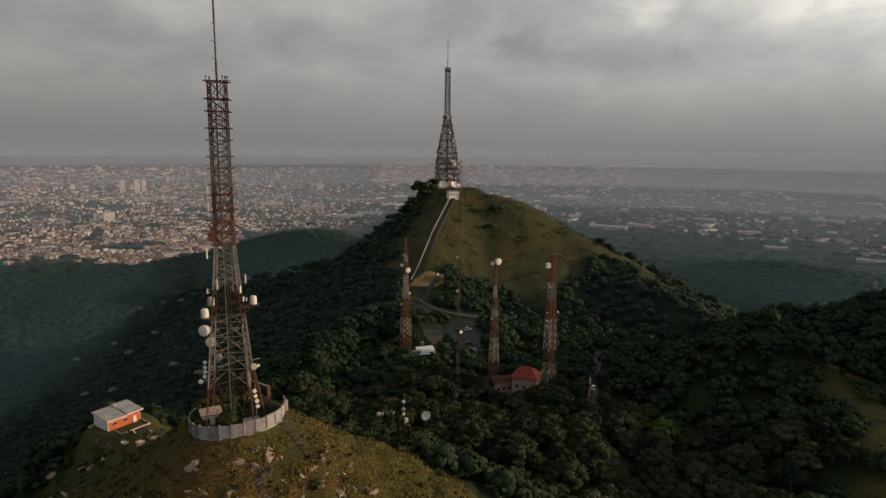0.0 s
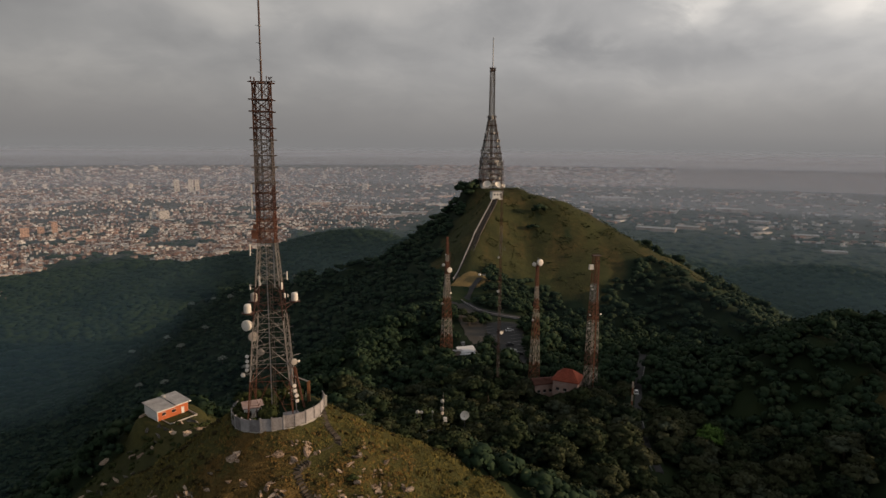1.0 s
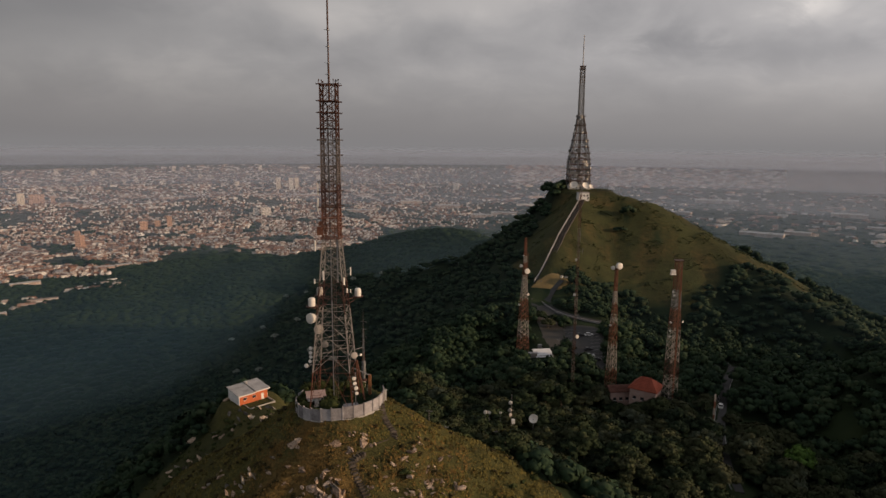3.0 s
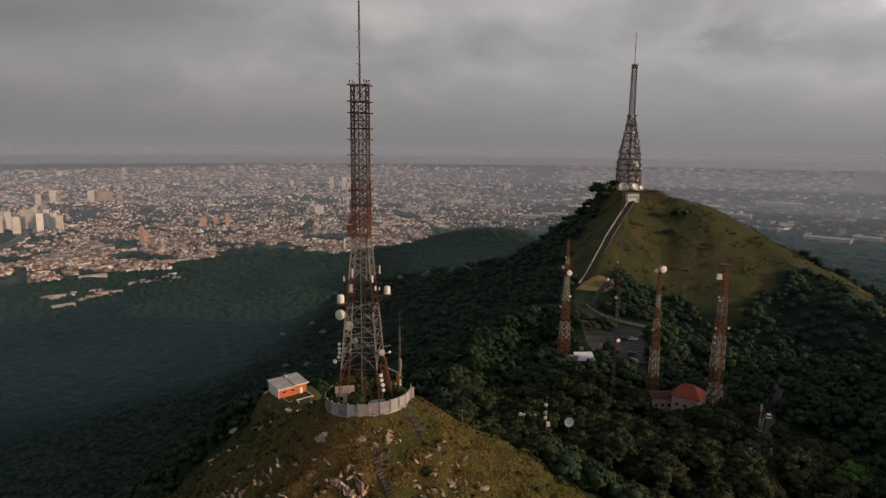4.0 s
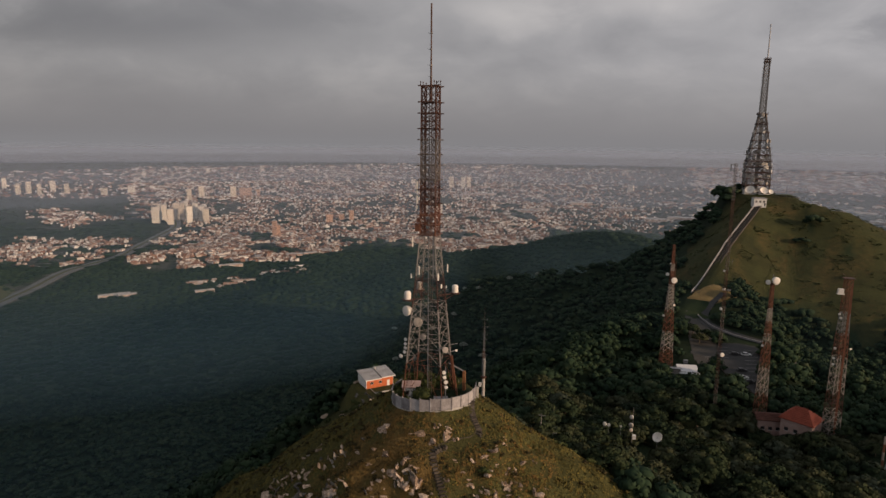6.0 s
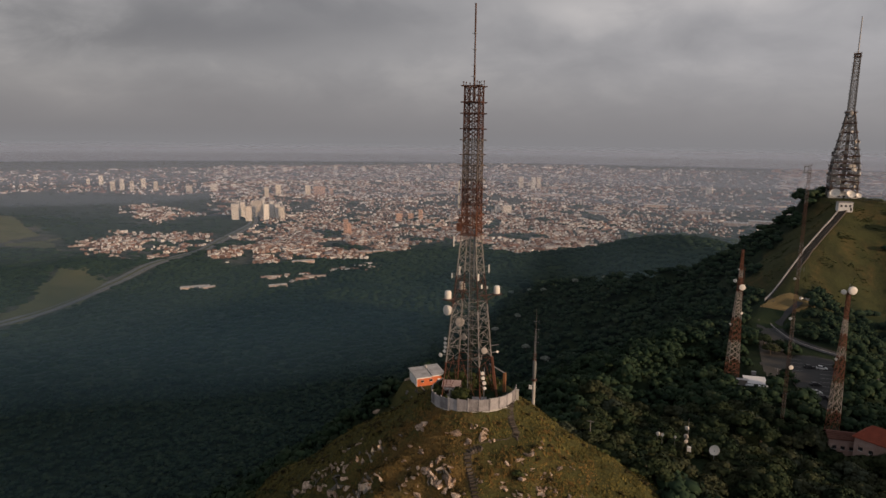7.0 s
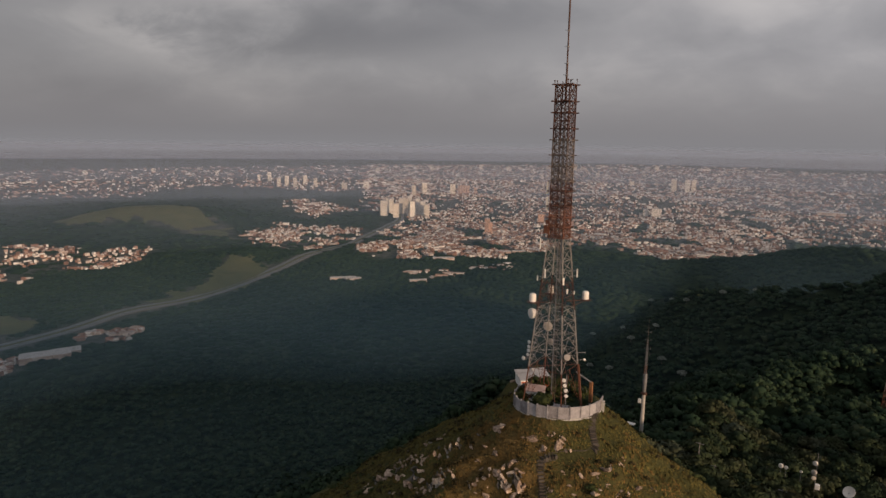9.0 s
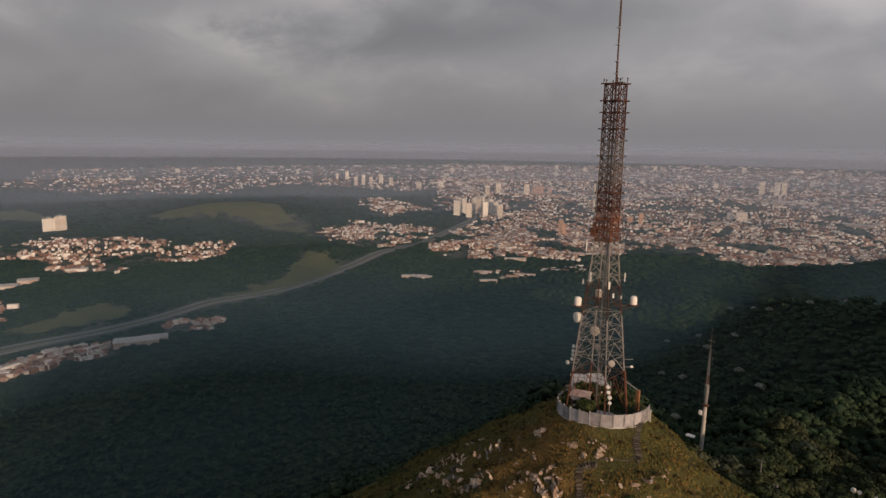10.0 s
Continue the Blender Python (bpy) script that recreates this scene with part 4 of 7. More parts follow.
        # gables close the ends as thin quads
        me = fast_mesh("houses", v, fs[~tri], [M["house"], M["roof"]], idx[~tri])
        tagged(new("town_houses", me), "crowded low houses with pale walls and brown roofs on the plain", "houses", kind="stuff")


def apartment(place, wide, deep, tall, turn, mat, label, scale=1.0):
    """A block with a body, a roof house, and a column of windows on each bay."""
    x, y = place
    t = thing("apartment_block", (x, y, ground_at(x, y) - 1), turn, label, "apartment block", "blocks on the plain")
    body = Build().box(0, 0, 0, wide, deep, tall)
    part("wall", body, mat, t)
    part("roof", Build().box(0, 0, tall, wide * 1.02, deep * 1.02, 0.8 * scale).box(0, 0, tall + 0.8 * scale, wide * 0.3, deep * 0.4, 4 * scale), M["concrete"], t)
    bays = 3 if wide < 30 * scale else 6
    for side in (-1, 1):
        for i in range(bays):
            w = Build()
            px = wide * ((i + 0.5) / bays - 0.5)
            storeys = max(3, int(tall / (6 * scale)))
            for j in range(storeys):
                z = tall * (j + 0.35) / storeys
                w.box(px, side * deep / 2, z, wide / bays * 0.28, 0.3 * scale, tall / storeys * 0.34)
            tagged(part("windows", w, M["dark"], t), kind="stuff")
    return t


BLOCKS = [  # bearing, distance, width, depth, height, colour
    (32.6, 2230, 15, 15, 58, 1), (32.3, 2240, 14, 14, 44, 1), (27.7, 2590, 26, 18, 42, 1), (25.7, 2680, 18, 18, 45, 1), (26.6, 2700, 22, 18, 26, 1), (17.7, 3020, 42, 22, 40, 0), (18.6, 3040, 22, 20, 34, 0),
    (16.5, 4710, 34, 26, 84, 0), (15.4, 4690, 30, 26, 88, 0), (14.9, 4700, 28, 26, 86, 0), (76.5, 2480, 40, 24, 44, 0), (75.7, 2470, 34, 24, 50, 0),
    (42.3, 2720, 30, 18, 66, 0), (41.7, 2760, 22, 22, 70, 0), (41.2, 2680, 24, 20, 62, 0), (40.7, 2790, 22, 22, 74, 0), (40.2, 2820, 24, 20, 72, 0), (39.7, 2700, 22, 20, 70, 0), (39.2, 2790, 20, 22, 74, 0), (38.7, 2740, 22, 20, 66, 0), (38.3, 2690, 18, 20, 56, 0), (41.9, 2860, 24, 20, 64, 0), (40.0, 2900, 24, 20, 70, 0),
    (39.6, 3350, 22, 20, 56, 0), (38.6, 3500, 26, 20, 62, 0), (36.0, 3550, 28, 20, 60, 0), (35.0, 3900, 70, 24, 54, 1), (33.9, 3950, 20, 24, 40, 1), (44.0, 4300, 40, 22, 52, 0), (46.0, 4200, 34, 22, 50, 0),
    (51.8, 4500, 26, 22, 62, 0), (51.1, 4550, 26, 22, 74, 0), (50.4, 4450, 24, 22, 66, 0), (49.5, 4700, 30, 22, 70, 0), (48.6, 4500, 26, 22, 60, 0), (52.6, 4900, 26, 22, 80, 0), (53.5, 5200, 30, 22, 80, 0),
    (28.8, 5600, 34, 30, 70, 0), (27.9, 5800, 34, 30, 84, 0), (26.0, 5400, 44, 30, 60, 0), (23.0, 6300, 40, 30, 80, 0), (22.0, 6000, 30, 30, 70, 0), (20.0, 5200, 40, 30, 66, 0), (13.0, 6000, 46, 30, 84, 0), (8.6, 5600, 36, 30, 64, 0), (4.0, 6400, 40, 30, 70, 0), (0.4, 4700, 40, 26, 50, 0),
    (31.0, 7200, 50, 40, 100, 0), (33.5, 7600, 60, 40, 96, 0), (25.0, 7900, 50, 40, 110, 0), (18.0, 8200, 60, 40, 110, 0), (38.0, 7000, 60, 40, 90, 0), (43.0, 6500, 50, 40, 84, 0), (57.0, 6000, 40, 30, 70, 0), (62.0, 6500, 50, 40, 76, 0), (67.0, 6200, 50, 40, 70, 0),
]
SHEDS = [  # bearing, distance, width, depth, height
    (80.0, 1600, 70, 30, 10), (78.1, 1630, 40, 26, 10), (70.4, 962, 60, 26, 9), (68.9, 974, 34, 22, 8), (45.9, 1440, 60, 14, 7), (44.9, 1420, 34, 14, 6), (38.8, 1400, 40, 12, 6), (-25.9, 2610, 150, 50, 14), (-28.5, 2700, 90, 40, 12), (-31.9, 3560, 150, 60, 16), (-22.3, 4080, 240, 90, 18), (-37.5, 2700, 80, 40, 10), (-39.5, 2350, 70, 34, 9), (-46.2, 2200, 80, 34, 9), (-34, 3100, 90, 40, 12), (-1.9, 2850, 90, 40, 15), (4.6, 3550, 120, 30, 14), (24.4, 3900, 260, 40, 12), (14.0, 4000, 220, 40, 12), (9.5, 3100, 120, 36, 12), (1.2, 3300, 130, 40, 14), (-4.0, 3000, 120, 36, 12), (30.9, 1830, 45, 16, 8), (36.5, 1700, 60, 16, 7), (29.5, 1860, 40, 14, 7), (-19, 3300, 160, 50, 12), (-43, 3300, 130, 50, 12),
]


def build_blocks():
    for i, (b, f, w, d, h, c) in enumerate(BLOCKS):
        if f > 5000:
            w, d, h = 0.7 * w, 0.7 * d, 0.55 * h
        x, y, k = (float(v) for v in country(b, f))
        apartment((x, y), w * k, d * k, h * k, b + (i * 37 % 21) - 10, M["salmon_block" if c else "tower_block"], "salmon tall apartment block among low houses" if c else "cream tall apartment block standing among low houses", k)
    for i, (b, f, w, d, h) in enumerate(SHEDS):
        x, y, k = (float(v) for v in country(b, f))
        t = thing("warehouse", (x, y, ground_at(x, y) - 1), b + (i * 29 % 25) - 12, "long low warehouse with a pale sheet roof", "warehouse", "warehouses on the plain")
        w, d, h = w * k, d * k, h * k
        part("wall", Build().box(0, 0, 0, w, d, h), M["house"], t)
        rf = Build()
        rf.add([(-w * 0.51, -d * 0.52, h), (w * 0.51, -d * 0.52, h), (w * 0.51, 0, h * 1.3), (-w * 0.51, 0, h * 1.3), (w * 0.51, d * 0.52, h), (-w * 0.51, d * 0.52, h)], [(0, 1, 2, 3), (3, 2, 4, 5), (0, 3, 5), (1, 4, 2), (0, 5, 4, 1)])
        part("roof", rf, M["sheet"], t)


build_ground()
build_meadows()
build_houses()
build_blocks()
ribbon("road_motorway", motorway, 36, M["asphalt_pale"], 1.6, "grey divided motorway curving across the plain", "road")
ribbon("road_verge", motorway, 7, M["meadow"], 2.0, "green strip between the lanes of the motorway", "verge")

# ---------------------------------------------------------------- forest
def ico(level):
    bm = bmesh.new()
    bmesh.ops.create_icosphere(bm, subdivisions=level, radius=1.0)
    v = np.array([p.co[:] for p in bm.verts])
    f = np.array([[q.index for q in t.verts] for t in bm.faces])
    bm.free()
    return v, f


ICO1, ICO2, ICO3 = ico(1), ico(2), ico(3)


def crown(rng, lumps, leaves, shape, leaf=0.75, dome=0.36):
    """A crown of uneven boughs with leaf clumps laid over them; about 1 across, its foot at 0. Points, faces and normals."""
    vs, fs, ns, k = [], [], [], 0
    centres = []
    for i in range(lumps):
        a, r = 2.4 * i + rng.uniform(-0.5, 0.5), dome * math.sqrt((i + 0.2) / lumps) * rng.uniform(0.8, 1.1)
        c = np.array([r * math.cos(a), r * math.sin(a), 0.17 - 1.5 * r * r + rng.uniform(-0.07, 0.08)])
        size = rng.uniform(0.75, 1.25) * 0.36 / math.sqrt(lumps) + 0.05
        v = shape[0] * (1 + 0.16 * rng.normal(size=(len(shape[0]), 1)))
        vs.append(v * size * np.array([1, 1, 0.68]) + c)
        ns.append(shape[0])
        fs.append(shape[1] + k)
        k += len(v)
        centres.append((c, size))
    for i in range(leaves):
        c, size = centres[rng.randint(len(centres))]
        d = rng.normal(size=3)
        d[2] = abs(d[2]) * 0.9 - 0.2
        d /= np.linalg.norm(d)
        p = c + d * size * np.array([1, 1, 0.72]) * rng.uniform(0.9, 1.42)
        u = np.cross(d, rng.normal(size=3))
        u /= np.linalg.norm(u)
        w = np.cross(d, u) + d * rng.uniform(-0.7, 0.7)
        h = leaf * rng.uniform(0.03, 0.09)
        vs.append(np.array([p - u * h, p - w * h * 0.7, p + u * h, p + w * h * 0.7 - d * h * 0.4]))
        ns.append(np.tile(d + 0.35 * rng.normal(size=3), (4, 1)))
        fs.append(np.array([(0, 1, 2), (0, 2, 3)]) + k)
        k += 4
    v, n = np.concatenate(vs), np.concatenate(ns)
    v[:, 2] += 0.28
    return v, np.concatenate(fs), n / np.linalg.norm(n, axis=1)[:, None]


def leafy(name, v, f, n, mat):
    """A leafy mesh that is shaded round, as its normals say."""
    me = fast_mesh(name, v, f, [mat], smooth=True)
    me.normals_split_custom_set_from_vertices(np.asarray(n, np.float32).tolist())
    return me


def merge(name, templates, x, y, z, size, rng, mat, label, squash=(0.75, 1.15)):
    vs, fs, ns, k = [], [], [], 0
    which = rng.randint(len(templates), size=len(x))
    for t, (v, f, m) in enumerate(templates):
        i = np.where(which == t)[0]
        if not len(i):
            continue
        a, s = rng.uniform(0, math.tau, len(i)), size[i]
        c, n = np.cos(a)[:, None], np.sin(a)[:, None]
        h = s * rng.uniform(*squash, len(i))
        px = x[i][:, None] + (v[None, :, 0] * c - v[None, :, 1] * n) * s[:, None]
        py = y[i][:, None] + (v[None, :, 0] * n + v[None, :, 1] * c) * s[:, None]
        pz = z[i][:, None] + v[None, :, 2] * h[:, None]
        vs.append(np.stack([px, py, pz], -1).reshape(-1, 3))
        ns.append(np.stack([m[None, :, 0] * c - m[None, :, 1] * n, m[None, :, 0] * n + m[None, :, 1] * c, np.broadcast_to(m[None, :, 2], px.shape)], -1).reshape(-1, 3))
        fs.append((f[None] + (np.arange(len(i)) * len(v))[:, None, None]).reshape(-1, 3) + k)
        k += len(i) * len(v)
    me = leafy(name, np.concatenate(vs), np.concatenate(fs), np.concatenate(ns), mat)
    return tagged(new(name, me), label, "forest", kind="stuff")


CLEAR = [  # x, y, radius kept free of trees
    (4, 2, 23), (-42, 74, 13), (93, 106, 6.5), (85, 113, 4.5), (99, 107, 4.5), (90, 119, 5), (54, 167, 7), (62, 161, 10), (61, 149, 7), (60, 186, 8), (64, 200, 7), (120, 106, 6), (118, 98, 5), (69, 120, 4), (-6, 73.4, 5), (-3, 64, 6), (0, 56, 5), (-3, 48, 7), (3, 42, 5), (-4, 39, 7), (-2, 30, 8), (-2, 22, 6), (47, 64, 3.5), (40, 64, 2.5), (33, 65, 2.0), (130, 440, 15), (150, 446, 17), (168, 440, 15), (123, 386, 10), (127, 62, 5), (70, 176, 8), (88, 212, 7), (80, 220, 7), (97, 206, 6), (72, 236, 6), (77, 262, 16), (128, 92, 5), (108, 81, 4),
]
UPPER_ROAD = [(88, 273), (81, 264), (76.5, 253), (77.5, 240), (83, 229), (92, 219), (102, 211), (114, 203)]
BEND_WALL = [(74.5, 251), (76.5, 243), (80, 231), (85, 222.5), (92, 215), (100, 209), (106, 205)]
LOT_PLAN = [(80, 203), (88, 206), (96, 203), (97, 190), (94.5, 178), (89, 160), (89, 148), (90, 138), (85, 141), (80, 152), (77, 164), (77, 180), (78, 193)]
YARD_PLAN = [(68, 254), (75, 248), (78, 232), (77, 206), (79, 196), (75, 180), (73.5, 164), (69, 162), (66, 176), (66, 190), (66.5, 219), (66, 238)]
SQUARE_PLAN = [(69, 266), (74, 272), (82, 277), (91, 280), (98, 279), (96, 273), (89, 268), (82, 262), (75, 257), (70, 259)]
LOWER_ROAD = [(152, 176), (149, 160), (143, 147), (134, 130), (125, 113), (117, 96), (110, 80), (105, 64), (102, 48)]
STAIR = [(72.8, 271.8, -23.1), (121.4, 385.3, 15.3)]
LOW_TREES = [(60, 140), (116, 94)]       # young trees in front of the houses
upper_road_line, lower_road_line = road_line(UPPER_ROAD), road_line(LOWER_ROAD)


def open_ground(x, y):
    hit = grass_mask(x, y) > 0.3
    for cx, cy, r in CLEAR:
        hit |= np.hypot(x - cx, y - cy) < r
    hit |= near_line(x, y, upper_road_line, 6.5)
    for poly in (LOT_PLAN, YARD_PLAN):
        cx, cy = np.mean(poly, axis=0)
        hit |= inside(cx + (x - cx) / 1.06, cy + (y - cy) / 1.0, poly)
    hit |= near_line(x, y, lower_road_line, 2.6)
    sx, sy = STAIR[1][0] - STAIR[0][0], STAIR[1][1] - STAIR[0][1]
    s = np.clip(((x - STAIR[0][0]) * sx + (y - STAIR[0][1]) * sy) / (sx * sx + sy * sy), 0, 1)
    return hit | (np.hypot(x - STAIR[0][0] - s * sx, y - STAIR[0][1] - s * sy) < 7)


def scatter(rng, near, far, step, lo=-52, hi=86):
    """Jittered places in the sector between two distances."""
    n = int(2 * far / step)
    g = (np.arange(n) - n / 2) * step
    x, y = np.meshgrid(g, g)
    x, y = x.ravel() + EYE_XY[0] + rng.uniform(-0.45, 0.45, n * n) * step, y.ravel() + EYE_XY[1] + rng.uniform(-0.45, 0.45, n * n) * step
    d = np.hypot(x - EYE_XY[0], y - EYE_XY[1])
    b = np.degrees(np.arctan2(-(x - EYE_XY[0]), y - EYE_XY[1]))
    ok = (d >= near) & (d < far) & (b > lo) & (b < hi)
    return x[ok], y[ok]


def single_tree(name, rng, mat, label):
    """Tapered trunk, limbs and a leafy crown, 10 m across."""
    t = thing(name, (0, 0, 0), 0, label, "tree", "trees on the saddle")
    tr = Build()
    pts = [Vector((0, 0, -2.0)), Vector((rng.uniform(-0.3, 0.3), rng.uniform(-0.3, 0.3), 1.6)), Vector((rng.uniform(-0.5, 0.5), rng.uniform(-0.5, 0.5), 4.2))]
    for p, q, w, w2 in zip(pts, pts[1:], (0.62, 0.46), (0.46, 0.3)):
        tr.beam(p, q, w, w2, 6)
    for i in range(5):
        a = math.tau * i / 5 + rng.uniform(-0.4, 0.4)
        tr.beam(pts[1].lerp(pts[2], rng.uniform(0.4, 1)), (2.8 * math.cos(a), 2.8 * math.sin(a), rng.uniform(4.4, 6)), 0.22, 0.08, 5)
    part("trunk", tr, M["bark"], t)
    v, f, n = crown(rng, 20, 1500, ICO1, 0.55, 0.4)
    me = leafy("crown", v * np.array([10, 10, 9.5]) + np.array([0, 0, 1.3]), f, n, mat)
    part("crown", me, mat, t)
    return t


def build_forest():
    rng = np.random.RandomState(11)
    # nearest the viewpoint: single trees
    x, y = scatter(rng, 90, 250, 6.7, -45, 12)
    ok = ~open_ground(x, y) & (x > 8) & (x < 175) & (y > 12)
    x, y = x[ok], y[ok]
    order = np.argsort(np.hypot(x - 60, y - 20))
    x, y = x[order], y[order]
    kinds = [single_tree("tree", rng, M["leaf_tree"], "dense broadleaf forest tree with a rounded dark green crown") for _ in range(5)]
    for i in range(min(285, len(x))):
        s = rng.uniform(0.7, 1.25)
        if min(math.hypot(x[i] - px, y[i] - py) for px, py in LOW_TREES) < 13:
            s *= 0.66
        m = pose(x[i], y[i], ground_at(x[i], y[i]) - 0.3, 0, 0, rng.uniform(0, 360)) @ Matrix.Diagonal((s, s, s * rng.uniform(0.85, 1.15), 1))
        if i < 5:
            kinds[i].matrix_world = m
        else:
            c = copy_thing(kinds[i % 5], Matrix())
            c.matrix_world = m
    for px, py in ((75, 207), (71, 200), (69, 214), (93.5, 98.6), (89.5, 99.5), (88, 97.5), (92.5, 96), (97, 98.5), (83.5, 103), (101.5, 96), (80, 106), (95, 92)):   # round the red house
        c = copy_thing(kinds[int(px) % 5], Matrix())
        c.matrix_world = pose(px, py, ground_at(px, py) - 0.3, 0, 0, px * 40) @ Matrix.Diagonal((0.85, 0.85, 0.8, 1))
    x, y = x[285:], y[285:]
    # trees in pale blossom on the western slope
    pale = single_tree("blossom_tree", rng, M["leaf_pale"], "tall forest tree in pale grey-white blossom")
    tagged(pale, group="blossoming trees")
    for i, (px, py) in enumerate(((-145, 630), (-180, 694), (-218, 731), (-231, 665), (-193, 589), (-167, 595), (-288, 702), (-120, 470), (-190, 520), (-90, 430), (-230, 560), (-60, 560), (-100, 600), (-150, 410))):
        c = pale if i == 0 else copy_thing(pale, Matrix())
        c.matrix_world = pose(px, py, ground_at(px, py) + 6.0, 0, 0, 50 * i) @ Matrix.Diagonal((0.8 + 0.07 * (i % 5), 0.9, 0.9, 1))
    # the rest of the near wood
    a, b = scatter(rng, 60, 400, 6.7)
    ok = ~open_ground(a, b) & ~((np.hypot(a - EYE_XY[0], b - EYE_XY[1]) < 245) & (a > 8) & (a < 175) & (b > 12) & (np.degrees(np.arctan2(-(a - EYE_XY[0]), b - EYE_XY[1])) < 12))
    x, y = np.concatenate([x, a[ok]]), np.concatenate([y, b[ok]])
    temp = [crown(rng, 8, 120, ICO1, 0.8) for _ in range(8)]
    merge("forest_near", temp, x, y, land(x, y) - 0.5, rng.uniform(7, 11.5, len(x)), rng, M["leaf_near"], "dark green broadleaf canopy on the mountain slopes", (0.9, 1.35))
    x, y = scatter(rng, 400, 860, 9.5)
    ok = ~open_ground(x, y) & ~built_up(x, y)
    x, y = x[ok], y[ok]
    temp = [crown(rng, 5, 20, ICO1, 1.1) for _ in range(6)]
    merge("forest_middle", temp, x, y, land(x, y) - 1.5, rng.uniform(10, 16, len(x)), rng, M["leaf"], "unbroken dark canopy of the lower slopes", (0.7, 1.1))
    x, y = scatter(rng, 860, 1900, 14)
    ok = ~built_up(x, y)
    x, y = x[ok], y[ok]
    temp = [(v * (1 + 0.2 * rng.normal(size=(len(v), 1))) * 0.5 * np.array([1, 1, 0.7]) + np.array([0, 0, 0.1]), f, v) for v, f in [ICO1] * 6]
    merge("forest_far", temp, x, y, land(x, y) - 2, rng.uniform(13, 23, len(x)), rng, M["leaf_far"], "far woods spread over the plain", (0.5, 0.85))
    # groves among the houses
    b, s = rng.uniform(-50, 86, 7500), rng.uniform(330 / 6500, 330 / 1750, 7500)
    x, y, k = country(b, 330 / s)
    g = waves(x / k, y / k, 330, 51) + 0.7 * waves(x / k, y / k, 120, 52)
    town = built_up(x, y)
    ok = ~near_line(x, y, motorway, 30) & (~town | (g > 0.5) | (rng.uniform(size=len(x)) < 0.06))
    for poly in MEADOWS:
        bb, ff = polar(x, y)
        ok &= ~inside(bb, ff, poly)
    x, y, k = x[ok], y[ok], k[ok]
    merge("groves", temp, x, y, land(x, y) - 2, rng.uniform(16, 46, len(x)) * k, rng, M["leaf_far"], "dark groves and woods between the districts", (0.3, 0.6))


build_forest()

# ---------------------------------------------------------------- masts and towers
def profile(rows, z):
    return float(np.interp(z, [r[0] for r in rows], [r[1] for r in rows]))


def band_of(bands, z):
    for top, mat in bands:
        if z < top:
            return mat
    return bands[-1][1]


def lattice(tower, rows, levels, bands, leg, brace, rings=(), ring_out=0.35, double=99.0, corners=4, turn=0.0, apart=True):
    """Legs, cross bracing storey by storey and ring beams. rows: height and half width; levels: heights of the joints."""
    ways = [(math.cos(turn + math.tau * (i + 0.5) / corners) * (2 ** 0.5 if corners == 4 else 1.3), math.sin(turn + math.tau * (i + 0.5) / corners) * (2 ** 0.5 if corners == 4 else 1.3)) for i in range(corners)]

    def at(i, z):
        h = profile(rows, z)
        return Vector((ways[i][0] * h, ways[i][1] * h, z))
    stops = sorted({levels[0], levels[-1], *(b[0] for b in bands if levels[0] < b[0] < levels[-1]), *(r[0] for r in rows if levels[0] < r[0] < levels[-1])})
    for i in range(corners):
        for a, b in zip(stops, stops[1:]):
            part("leg", Build().beam(at(i, a), at(i, b), leg), M[band_of(bands, (a + b) / 2)], tower)
    fine = Build()
    for a, b in zip(levels, levels[1:]):
        br = Build()
        for i in range(corners):
            j = (i + 1) % corners
            p, q, r, s = at(i, a), at(j, a), at(i, b), at(j, b)
            br.beam(r, s, brace)
            if (p - q).length > double:
                m = (r + s) / 2
                br.beam(p, m, brace).beam(q, m, brace)
                br.beam((p + m) / 2, (p + r) / 2, brace * 0.8).beam((q + m) / 2, (q + s) / 2, brace * 0.8)
                br.beam((p + m) / 2, r, brace * 0.7).beam((q + m) / 2, s, brace * 0.7)
            else:
                br.beam(p, s, brace).beam(q, r, brace)
        if corners == 4:
            br.beam(at(0, b), at(2, b), brace * 0.8)
        if not apart:
            fine.add(br.v, br.f)
        for k in range(0, len(br.v) if apart else 0, 8):   # each strut a piece of its own
            strut = Build()
            strut.v, strut.f = br.v[k:k + 8], br.f[:6]
            flat = abs(strut.v[0][2] - strut.v[4][2]) < 0.3
            part("ring_strut" if flat else "diagonal_strut", strut, M[band_of(bands, (a + b) / 2)], tower)
    if not apart:                                      # too fine to tell apart
        tagged(part("bracing", fine, M[band_of(bands, levels[len(levels) // 2])], tower), kind="stuff")
    for z in rings:
        h = profile(rows, z) + ring_out
        rg = Build()
        for k in (-1, 1):
            rg.box(0, k * (h - 0.3), z - 0.1, 2 * h + 0.5, 0.2, 0.2).box(k * (h - 0.3), 0, z - 0.1, 0.2, 2 * h + 0.5, 0.2)
        part("ring_beam", rg, M[band_of(bands, z)], tower)


def ladder(tower, x, y, z0, z1, mat):
    b = Build()
    for k in (-0.22, 0.22):
        b.beam((x + k, y, z0), (x + k, y, z1), 0.06)
    for i in range(int((z1 - z0) / 0.6)):
        b.beam((x - 0.22, y, z0 + 0.6 * i), (x + 0.22, y, z0 + 0.6 * i), 0.04)
    part("ladder", b, M[mat], tower)


def aim(place, way):
    return Matrix.Translation(place) @ Vector(way).to_track_quat("Z", "Y").to_matrix().to_4x4()


